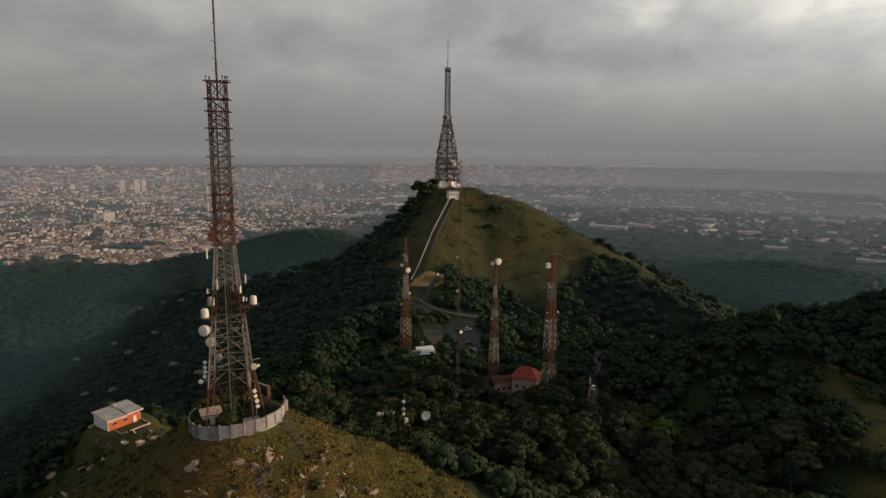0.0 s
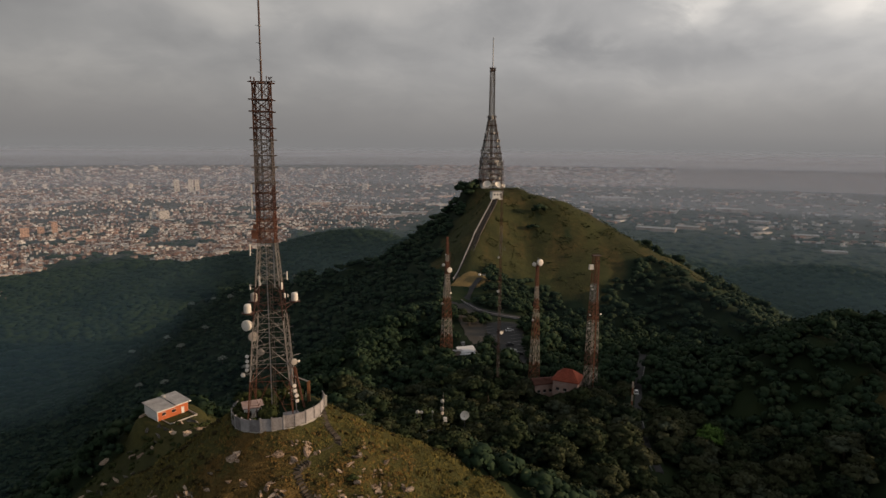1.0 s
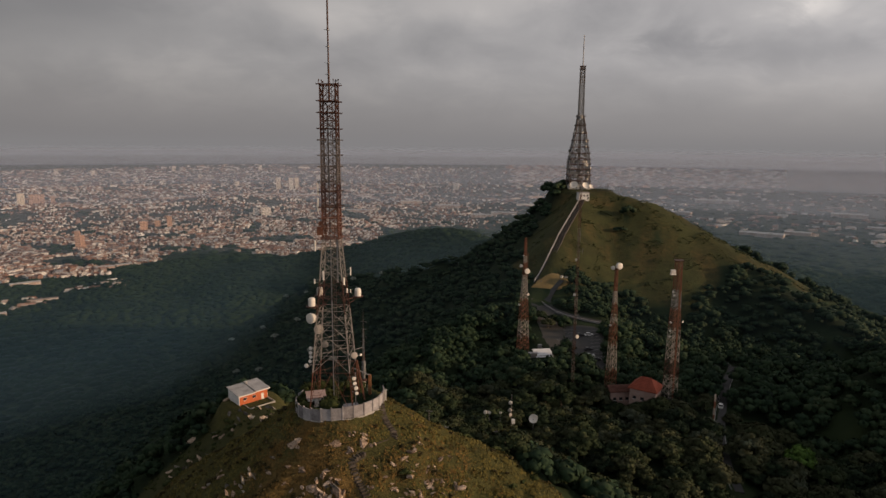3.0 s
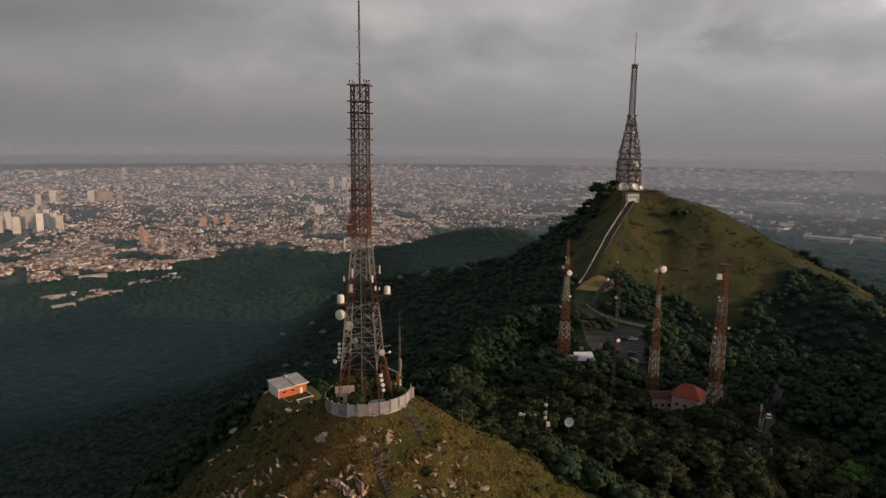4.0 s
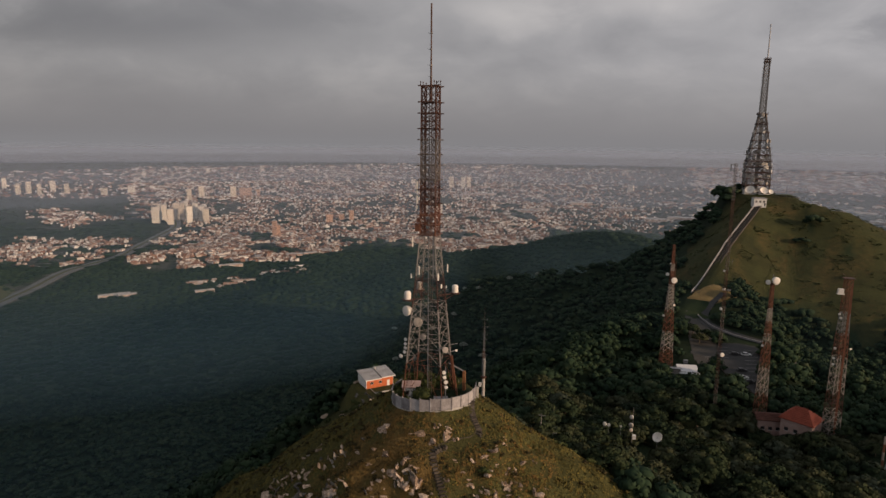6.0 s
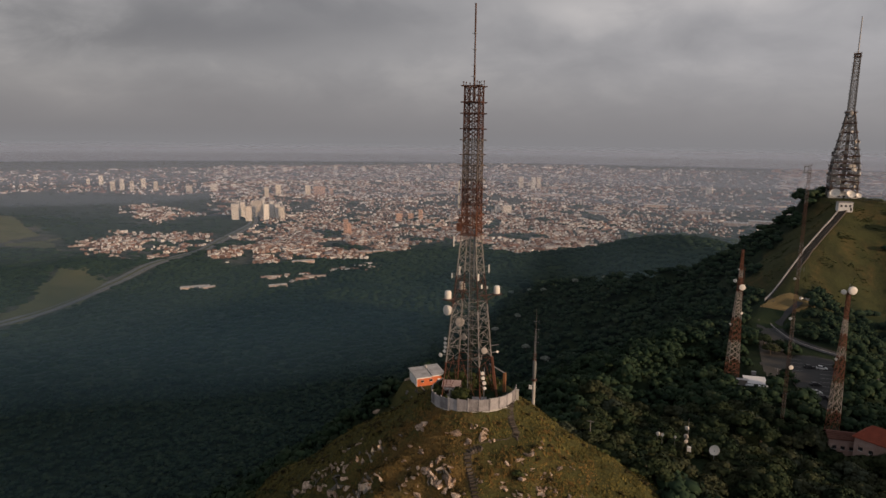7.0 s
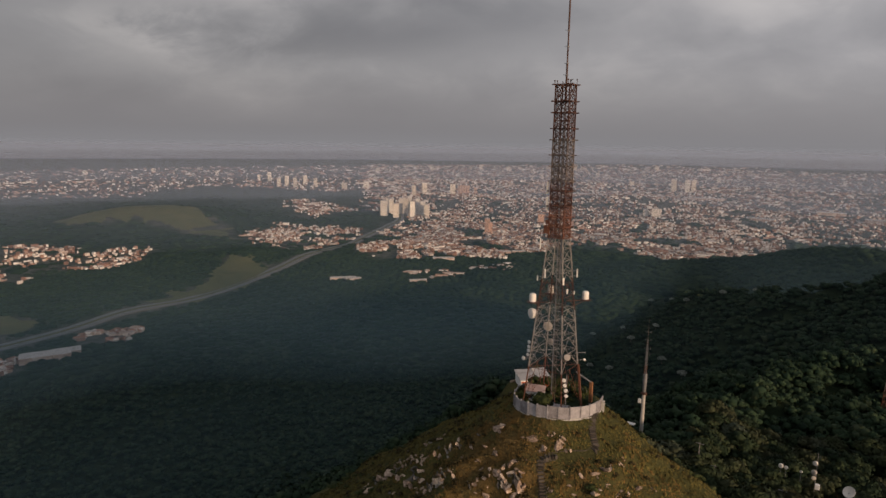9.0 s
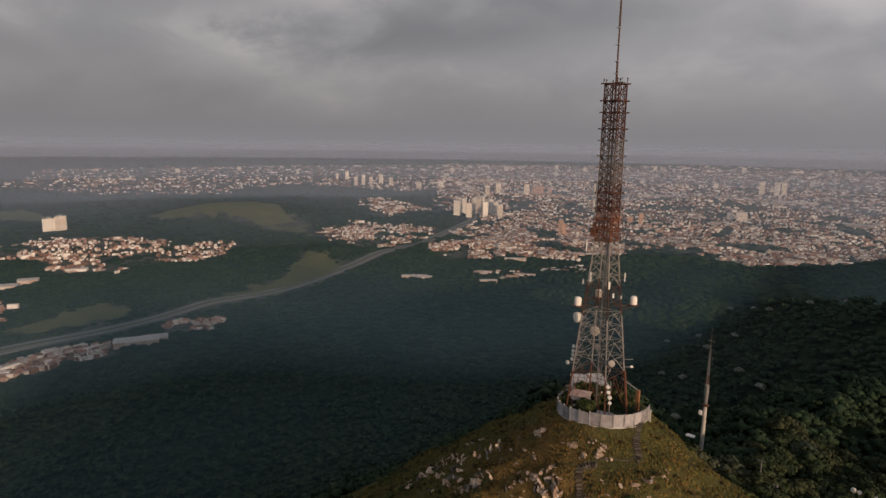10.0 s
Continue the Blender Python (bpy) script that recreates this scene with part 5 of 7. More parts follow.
def dish(tower, place, way, size, mat="dish", deep=0.45):
    """A drum antenna: shroud, bulged cover and the arm that holds it."""
    m = aim(place, way)
    r = size / 2
    ob = part("dish_antenna", Build().lathe([(r * 0.35, -deep * size), (r * 0.82, -deep * size * 0.75), (r, -deep * size * 0.35), (r, 0), (r * 0.93, deep * size * 0.06), (r * 0.6, deep * size * 0.16), (r * 0.2, deep * size * 0.2)], 20, m), M[mat], tower, smooth=False)
    back = m @ Vector((0, 0, -deep * size * 1.0))
    part("mount", Build().lathe([(r * 0.28, -deep * size * 1.25), (r * 0.28, -deep * size)], 8, m).beam(back, (back.x * 0.72, back.y * 0.72, back.z - 0.1), 0.1), M["steel"], ob)
    return ob


def drum(tower, place, size=1.25, mat="dish"):
    """An upright radome on a round plate carried by an outrigger."""
    x, y, z = place
    r = size / 2
    m = Matrix.Translation((x, y, z))
    ob = part("radome", Build().lathe([(r * 0.96, -0.75), (r, -0.6), (r, 0.35), (r * 0.92, 0.6), (r * 0.65, 0.78), (r * 0.2, 0.84)], 20, m), M[mat], tower)
    part("outrigger", Build().lathe([(r * 1.65, -0.92), (r * 1.65, -0.76)], 18, m).beam((x, y, z - 0.95), (x * 0.35, y * 0.35, z - 0.95), 0.16).beam((x, y, z - 1.0), (x * 0.5, y * 0.5, z - 2.2), 0.1), M["dark_red"], ob)
    return ob


def panel(tower, place, tall, mat="dish", wide=0.28):
    x, y, z = place
    a = math.atan2(y, x)
    ob = part("panel_antenna", Build().box(x, y, z - tall / 2, 0.16, wide, tall, a), M[mat], tower)
    part("bracket", Build().beam((x, y, z - tall * 0.3), (x * 0.8, y * 0.8, z - tall * 0.3), 0.06).beam((x, y, z + tall * 0.3), (x * 0.8, y * 0.8, z + tall * 0.3), 0.06), M["steel"], ob)


def build_near_tower():
    t = thing("broadcast_tower", (0, 0, 0), 0, "tall red and white steel lattice tower carrying dish antennas", "lattice tower")
    rows = [(7.6, 4.15), (16.2, 3.45), (25, 2.78), (33, 2.1), (41.3, 1.46), (68.7, 1.36)]
    bands = [(16.2, "red"), (27.2, "white"), (33.4, "dark_red"), (41.3, "white"), (46.5, "red"), (51.0, "dark_red"), (59.4, "steel_red"), (99, "dark_red")]
    low = [7.6, 16.2, 19.4, 22.4, 25.2, 27.8, 30.2, 32.6, 34.8, 37.0, 39.2, 41.3]
    lattice(t, rows, low, bands, 0.18, 0.062, double=4.2, apart=True)
    high = [41.3, 43.2, 45.0, 47.0, 48.3, 49.8, 51.6, 53.0, 54.3, 56.3, 57.7, 59.0, 61.0, 62.4, 63.8, 65.8, 68.7]
    lattice(t, rows, high, bands, 0.2, 0.11, apart=True, ring_out=0.42, rings=(43.2, 45.0, 47.0, 49.8, 51.6, 54.3, 56.3, 59.0, 61.0, 63.8, 65.8, 68.7))
    # inner box of the aerial section
    for x, y in ((1, 1), (-1, 1), (-1, -1), (1, -1)):
        for z0, z1, mat in ((41.5, 47.0, "red"), (47.0, 51.6, "dark_red"), (51.6, 59.0, "steel_red"), (59.0, 68.7, "dark_red")):
            b = Build().beam((x * 0.72, y * 1.38, z0), (x * 0.72, y * 1.38, z1), 0.08).beam((x * 1.38, y * 0.72, z0), (x * 1.38, y * 0.72, z1), 0.08)
            part("corner_column", b, M[mat], t)
            lace = Build()
            n = int((z1 - z0) / 0.72)
            for i in range(n):
                a, c = z0 + (z1 - z0) * i / n, z0 + (z1 - z0) * (i + 1) / n
                p, q = (0.72, 1.38) if i % 2 else (1.38, 0.72)
                lace.beam((x * p, y * 1.38, a), (x * q, y * 1.38, c), 0.05).beam((x * 1.38, y * p, a), (x * 1.38, y * q, c), 0.05)
            tagged(part("corner_lacing", lace, M[mat], t), kind="stuff")
    ladder(t, 0.3, 0.2, 8.0, 66, "steel_red")
    part("cable_run", Build().box(-0.4, 0.5, 8, 0.2, 0.1, 57).box(1.2, -1.45, 33, 0.25, 0.1, 9), M["steel"], t)
    pole = Build().beam((0, 0, 65.8), (0, 0, 72.4), 0.36, 0.32, 8).beam((0, 0, 72.4), (0, 0, 78), 0.26, 0.24, 8).beam((0, 0, 78), (0, 0, 83.2), 0.3, 0.28, 8)
    mast = part("mast", pole, M["dark_red"], t)
    for z in (70.4, 72.4, 75.2, 78.0):
        part("flange", Build().lathe([(0.28, z - 0.08), (0.28, z + 0.08)], 10), M["steel"], mast)
        part("spike", Build().beam((0, 0, z), (-0.7, 0.1, z + 0.1), 0.06), M["steel"], mast)
    for x, y, h in ((-1.5, -1.5, 0.5), (-1.0, -1.5, 0.4), (1.1, -1.5, 0.6), (1.5, -1.4, 0.5), (-1.4, 1.4, 0.5), (1.4, 1.4, 0.8)):
        lamp = part("obstruction_lamp", Build().beam((x, y, 68.7), (x, y, 68.7 + h), 0.08).lathe([(0.08, 68.7 + h), (0.13, 68.8 + h), (0.11, 68.95 + h), (0.04, 69.02 + h)], 8, Matrix.Translation((x, y, 0))), M["dark_red"], t)
    part("top_arm", Build().beam((1.4, -1.4, 69.0), (2.1, -1.6, 69.5), 0.1).beam((1.8, -1.5, 68.9), (2.5, -1.6, 68.7), 0.08), M["steel"], t)
    part("equipment_box", Build().box(-2.0, -1.2, 41.9, 0.9, 0.9, 1.5).box(-1.9, -1.2, 43.6, 0.5, 0.6, 0.8), M["red"], t)
    part("top_platform", Build().box(0, 0, 65.75, 2.3, 2.3, 0.1), M["dark_red"], t)
    part("middle_platform", Build().box(0, 0, 41.2, 3.9, 3.9, 0.12), M["red"], t)
    part("aerial_panel", Build().box(-2.15, -1.3, 46.2, 0.25, 0.4, 2.4).box(-2.15, -1.3, 49.2, 0.25, 0.4, 2.2), M["dish"], t)
    drum(t, (3.9, 4.4, 29.9), 1.25)
    drum(t, (-3.4, -3.0, 29.7), 1.3)
    drum(t, (-3.6, 4.6, 29.9), 1.25, "dish_old")
    dish(t, (-3.9, -2.6, 26.4), (-0.5, -1, 0.03), 1.95, deep=0.62)
    dish(t, (-4.1, 5.0, 22.0), (0.25, -1, 0), 1.9, "dish_old", 0.3)
    dish(t, (4.4, -3.4, 19.7), (0.4, -1, 0), 1.2, "dish_old", 0.35)
    dish(t, (-2.6, 3.6, 19.4), (-0.2, -1, 0), 1.3, "dish_old", 0.3)
    for i, (x, y, z) in enumerate(((-3.9, -2.9, 20.8), (-3.9, -3.0, 19.9), (-3.9, -3.0, 19.1), (-4.0, -3.1, 18.3), (-4.6, -3.6, 17.6))):
        dish(t, (x, y, z), (-0.2, -1, 0), 0.68 if i < 4 else 0.82, deep=0.3)
    for x, y, z, s in ((4.4, -4.2, 15.5, 0.72), (4.5, -4.1, 14.5, 0.7), (4.7, -3.9, 13.5, 0.76), (4.8, -3.9, 12.5, 0.66)):
        dish(t, (x, y, z), (0.3, -1, 0), s, deep=0.3)
    part("dish_pole", Build().beam((4.5, -3.4, 8), (4.5, -3.4, 16.4), 0.14), M["steel"], t)
    dish(t, (4.3, 4.7, 17.0), (0.6, -0.8, 0), 0.5, deep=0.3)
    part("side_arm", Build().beam((3.2, 3.2, 18.6), (4.6, 4.4, 18.6), 0.1), M["steel"], t)
    for x, y, z, h in ((2.6, -2.7, 33.6, 1.3), (-2.9, -2.4, 33.4, 0.9), (2.9, 2.3, 34.4, 1.6), (-1.2, -2.8, 34.6, 1.7), (2.9, -1.6, 31.6, 0.8), (-2.7, -2.2, 40, 2.0), (3.1, 1.0, 30.9, 0.6)):
        panel(t, (x, y, z), h)
    # concrete feet
    for x in (-1, 1):
        for y in (-1, 1):
            part("footing", Build().box(x * 4.15, y * 4.15, 6.4, 1.3, 1.3, 1.6), M["concrete"], t)


def build_far_tower():
    t = thing("main_tower", (129, 441, 0), 0, "great grey steel broadcast tower on the summit", "lattice tower")
    rows = [(21, 8.8), (38, 8.4), (52, 7.4), (60, 6.0), (67, 4.9), (75, 3.6), (81, 2.8), (84, 2.1), (125.7, 1.7)]
    bands = [(34, "steel_red"), (66, "steel"), (84, "steel_red"), (112, "steel"), (200, "steel_red")]
    lattice(t, rows, [21, 26, 31, 35, 38, 42, 46, 49, 52, 56, 60, 63.5, 67, 71, 75, 78, 81, 84], bands, 0.85, 0.5, double=9, apart=False)
    lattice(t, rows, [84 + 2.6 * i for i in range(17)], bands, 0.55, 0.34, apart=False)
    for z, out in ((28, 1.0), (33, 1.2), (38, 1.2), (42.5, 1.1), (47, 1.1), (52, 1.0), (57, 0.9), (63, 0.9), (69, 0.8), (76, 0.9), (83.8, 1.6), (123.5, 0.7), (125.7, 0.7)):
        h = profile(rows, z) + out
        deck = Build().box(0, 0, z, 2 * h, 2 * h, 0.55)
        for k in (-1, 1):
            deck.box(0, k * h, z + 1.1, 2 * h, 0.12, 0.12).box(k * h, 0, z + 1.1, 0.12, 2 * h, 0.12)
        part("deck", deck, M["dark_red"], t)
    part("service_shaft", Build().box(0, 0, 21, 2.2, 2.2, 60), M["steel"], t)
    part("mast", Build().beam((0, 0, 124), (0, 0, 152), 0.95, 0.7, 10), M["mast_grey"], t)
    r = random.Random(5)
    for i in range(70):
        z = r.choice((30, 33, 36, 39, 42.5, 45, 48, 51, 54.5, 58, 63, 70, 83, 84))
        h = profile(rows, z) + 1.1
        a = r.uniform(math.pi, math.tau) if i % 3 else r.uniform(0, math.pi)
        x, y = h * 1.15 * math.cos(a), h * 1.15 * math.sin(a)
        dish(t, (x, y, z), (math.cos(a), math.sin(a), 0), r.uniform(1.4, 3.0), r.choice(("dish_old", "dish_old", "steel", "dish")), 0.35)
    for i in range(14):
        z = 88 + 2.4 * i
        part("aerial", Build().beam((-1.5, -1.5, z), (-3.2, -1.9, z), 0.16).beam((-3.2, -1.9, z - 0.6), (-3.2, -1.9, z + 0.6), 0.14), M["steel"], t)


def slim_tower(name, place, height, rows, levels, bands, leg, brace, label, corners=4):
    t = thing(name, place, 0, label, "lattice tower", "towers on the saddle")
    lattice(t, rows, levels, bands, leg, brace, corners=corners, turn=0.3, apart=name != "slim_mast")
    return t


def even(a, b, n):
    return [a + (b - a) * i / n for i in range(n + 1)]


def build_saddle_towers():
    # tower beside the shed
    x, y = 54.0, 164.5
    z = ground_at(x, y)
    h = 17.3 - z
    bands = [(h - 47, "red"), (h - 38, "white"), (h - 29, "red"), (h - 17, "white"), (h - 11, "red"), (h - 8, "white"), (h + 1, "red")]
    t = slim_tower("lattice_tower", (x, y, z), h, [(0, 2.3), (h - 26, 1.25), (h - 16, 0.75), (h, 0.35)], even(-0.5, h - 26, 12) + even(h - 26, h, 18)[1:], bands, 0.2, 0.12, "slender red and white lattice tower beside a shed")
    dish(t, (1.0, -1.2, h - 15.2), (0.25, -1, 0.05), 2.5, deep=0.3)
    dish(t, (-1.9, -0.6, h - 12.8), (-0.4, -1, 0), 1.5, deep=0.35)
    dish(t, (-0.9, -0.8, h - 8), (-0.4, -1, 0), 0.7, deep=0.3)
    dish(t, (1.7, -0.9, h - 26), (0.4, -1, 0), 1.0, deep=0.3)
    dish(t, (-2.3, -0.7, h - 31), (-0.4, -1, 0), 1.0, "dish", 0.3)
    part("whip_aerial", Build().beam((1.3, 0, h - 22), (1.3, 0, h - 7), 0.16).beam((0, 0, h - 20), (1.3, 0, h - 20), 0.08).beam((0, 0, h - 9), (1.3, 0, h - 9), 0.08), M["red"], t)
    # slim guyed-looking mast by the car park
    x, y = 68.8, 118.8
    z = ground_at(x, y)
    h = 52.9 - z
    t = slim_tower("slim_mast", (x, y, z), h, [(0, 0.42), (h, 0.36)], even(-0.5, h, 46), [(h * 0.14, "white"), (h * 0.3, "dark_red"), (h * 0.44, "white"), (h * 0.58, "dark_red"), (h * 0.72, "steel"), (h * 0.86, "dark_red"), (h + 1, "steel")], 0.06, 0.03, "very thin red and white mast of even width")
    dish(t, (0.9, -0.9, -14.1 - z), (0.35, -1, 0), 1.5, deep=0.3)
    dish(t, (-0.9, -0.8, 2.5 - z), (-0.35, -1, 0), 1.0, deep=0.3)
    dish(t, (-0.9, -0.8, 16 - z), (-0.35, -1, 0), 0.8, deep=0.3)
    part("top_frame", Build().box(-0.9, 0, h - 2.6, 1.6, 1.4, 0.2).box(-0.9, 0, h - 0.6, 1.6, 1.4, 0.2).box(-1.5, 0, h - 2.4, 0.2, 1.2, 1.8), M["steel"], t)
    for zz, a in ((0.95, 0.4), (0.62, 0.2), (0.34, 0.7)):
        part("side_aerial", Build().beam((0, 0, h * zz), (1.5 * math.cos(a), -1.5 * math.sin(a), h * zz), 0.08).beam((1.5 * math.cos(a), -1.5 * math.sin(a), h * zz - 0.8), (1.5 * math.cos(a), -1.5 * math.sin(a), h * zz + 0.8), 0.1), M["steel"], t)
    # tower with the large dish at its head
    x, y = 83.1, 116.9
    z = ground_at(x, y)
    h = 13.2 - z
    bands = [(h - 40, "red"), (h - 29, "white"), (h - 22, "red"), (h - 19, "white"), (h - 14, "red"), (h - 8.5, "white"), (h + 1, "red")]
    t = slim_tower("lattice_tower", (x, y, z), h, [(0, 1.7), (h - 22, 0.95), (h - 9, 0.5), (h, 0.4)], even(-0.5, h - 18, 11) + even(h - 18, h, 12)[1:], bands, 0.17, 0.1, "tapered red and white lattice tower with a large dish on top")
    dish(t, (0.9, -0.9, h + 0.9), (0.35, -1, 0), 2.6, deep=0.55)
    dish(t, (-1.5, -0.6, h + 0.2), (-0.2, -1, 0), 1.6, "dish", 0.5)
    dish(t, (-1.4, -0.7, h - 22), (-0.6, -1, 0), 0.9, deep=0.3)
    part("head_pole", Build().beam((0, 0, h - 1), (0, 0, h + 2.8), 0.18), M["steel"], t)
    # broad tower by the red roof
    x, y = 101.0, 102.7
    z = ground_at(x, y)
    h = 19.0 - z
    bands = [(h - 44, "white"), (h - 37, "dark_red"), (h - 25, "white"), (h - 17, "red"), (h - 11, "steel"), (h + 1, "red")]
    t = slim_tower("lattice_tower", (x, y, z), h, [(0, 1.9), (h - 25, 1.45), (h - 12, 1.02), (h, 0.86)], even(-0.5, h - 25, 10) + even(h - 25, h, 14)[1:], bands, 0.18, 0.1, "broad red and white lattice tower beside a red roof")
    part("cabinet", Build().box(-2.2, -1.2, h - 4.6, 1.5, 1.2, 1.5).box(-2.2, -1.2, h - 4.8, 1.9, 1.6, 0.2), M["dish"], t)
    part("top_rail", Build().box(0, 0, h, 3.0, 3.0, 0.15).box(0, -1.4, h + 1, 3.0, 0.1, 0.1).box(-1.4, 0, h + 1, 0.1, 3.0, 0.1), M["dark_red"], t)
    part("cable_run", Build().box(0.6, -1.5, 1, 0.6, 0.12, h - 3), M["red"], t)
    for dx, dz in ((-2.0, 22.0), (2.3, 21.8), (-2.0, 25.2), (-2.0, 27.2), (-1.9, 11), (-1.4, 12.2)):
        dish(t, (dx, -1.6, h - dz), (dx * 0.2, -1, 0), 0.75, deep=0.35)
    # mast behind the near summit
    x, y = -6.0, 73.3
    z = ground_at(x, y)
    t = thing("radio_mast", (x, y, z), 0, "small mast with a white concrete foot and red lattice", "radio mast")
    part("column", Build().lathe([(0.6, -1), (0.52, -15.5 - z)], 14), M["plaster_old"], t, "white concrete column")
    part("collar", Build().lathe([(0.95, -15.6 - z), (0.95, -15.2 - z), (0.7, -15.0 - z)], 14), M["dark_red"], t)
    part("drum", Build().lathe([(0.45, -14.9 - z), (0.62, -12.2 - z), (0.62, -9.4 - z), (0.35, -9.0 - z)], 12), M["steel"], t, "dull grey lattice drum")
    part("cabinet", Build().box(-1.0, -0.5, -18.4 - z, 0.8, 0.7, 1.2), M["plaster"], t)
    rows = [(-9.2 - z, 0.3), (-4.4 - z, 0.2), (7.7 - z, 0.08)]
    lattice(t, rows, even(-9.2 - z, 1.4 - z, 12), [(-6.4 - z, "red"), (-4.4 - z, "steel"), (0 - z, "steel"), (99, "steel_red")], 0.09, 0.05, apart=False)
    part("spire", Build().beam((0, 0, 1.2 - z), (0, 0, 7.7 - z), 0.14, 0.06, 6), M["steel_red"], t)
    for zz in (3.8, 1.3, -1.2, -2.8):
        part("dipole", Build().beam((-0.9, 0, zz - z), (0.9, 0, zz - z), 0.06).beam((0.9, 0, zz - 0.4 - z), (0.9, 0, zz + 0.4 - z), 0.06), M["steel"], t)
    part("lean_to", Build().box(-2.6, -2.2, -25.2 - z, 2.4, 1.6, 0.3), M["plaster"], t)


build_near_tower()
build_far_tower()
build_saddle_towers()

# ---------------------------------------------------------------- the near summit
WALL_X, WALL_Y, WALL_R = 0.7, 1.2, 8.45


def build_ring_wall():
    """Precast panels between posts, in a ring round the foot of the tower."""
    wall = thing("ring_wall", (0, 0, 0), 0, "round stained concrete panel wall round the tower foot", "wall", kind="structure")
    n = 26
    rng = random.Random(3)
    step = math.tau / n
    wide = 2 * WALL_R * math.sin(step / 2)
    slab = Build().add([(x, y, z) for z in (0, 2.25) for x, y in ((-wide / 2 + 0.1, -0.07), (wide / 2 - 0.1, -0.07), (wide / 2 - 0.1, 0.07), (-wide / 2 + 0.1, 0.07))], [(3, 2, 1, 0), (4, 5, 6, 7), (0, 1, 5, 4), (1, 2, 6, 5), (2, 3, 7, 6), (3, 0, 4, 7)])
    for z in (0.75, 1.5):
        slab.box(0, 0, z, wide - 0.24, 0.17, 0.05)
    slab = slab.mesh("panel", M["concrete"])
    pier = Build().box(0, 0, -0.8, 0.24, 0.26, 3.2).mesh("post", M["concrete"])
    base = Build().box(0, 0, -1.1, wide + 0.05, 0.42, 1.12).mesh("plinth", M["plaster_old"])
    for i in range(n):
        a = step * i
        x, y = WALL_X + WALL_R * math.cos(a) * math.cos(step / 2), WALL_Y + WALL_R * math.sin(a) * math.cos(step / 2)
        z = 8.55 + 0.13 * max(-8.0, min(3.0, x)) - 0.1 + rng.uniform(-0.04, 0.04)
        if 22 < math.degrees(a) % 360 < 152:
            continue                                   # the wall is open at the back
        for me, nm in ((slab, "panel"), (base, "plinth")):
            ob = part(nm, me, None, wall)
            drop = rng.uniform(-0.25, 0.05) if nm == "plinth" else 0
            ob.matrix_local = pose(x, y, z + drop, rng.uniform(-1.8, 1.8), rng.uniform(-0.8, 0.8), math.degrees(a) + 90)
        px, py = WALL_X + WALL_R * math.cos(a - step / 2), WALL_Y + WALL_R * math.sin(a - step / 2)
        part("post", pier, None, wall).matrix_local = pose(px, py, z, 0, 0, math.degrees(a) + 90)
    gate = thing("gate_pier", (WALL_X + 8.6, WALL_Y + 1.6, 8.0), 12, "whitewashed pier at the end of the ring wall", "pier")
    part("pier", Build().box(0, 0, 0, 0.5, 0.5, 2.4), M["plaster_old"], gate)
    part("cap", Build().box(0, 0, 2.4, 0.62, 0.62, 0.12), M["plaster_old"], gate)


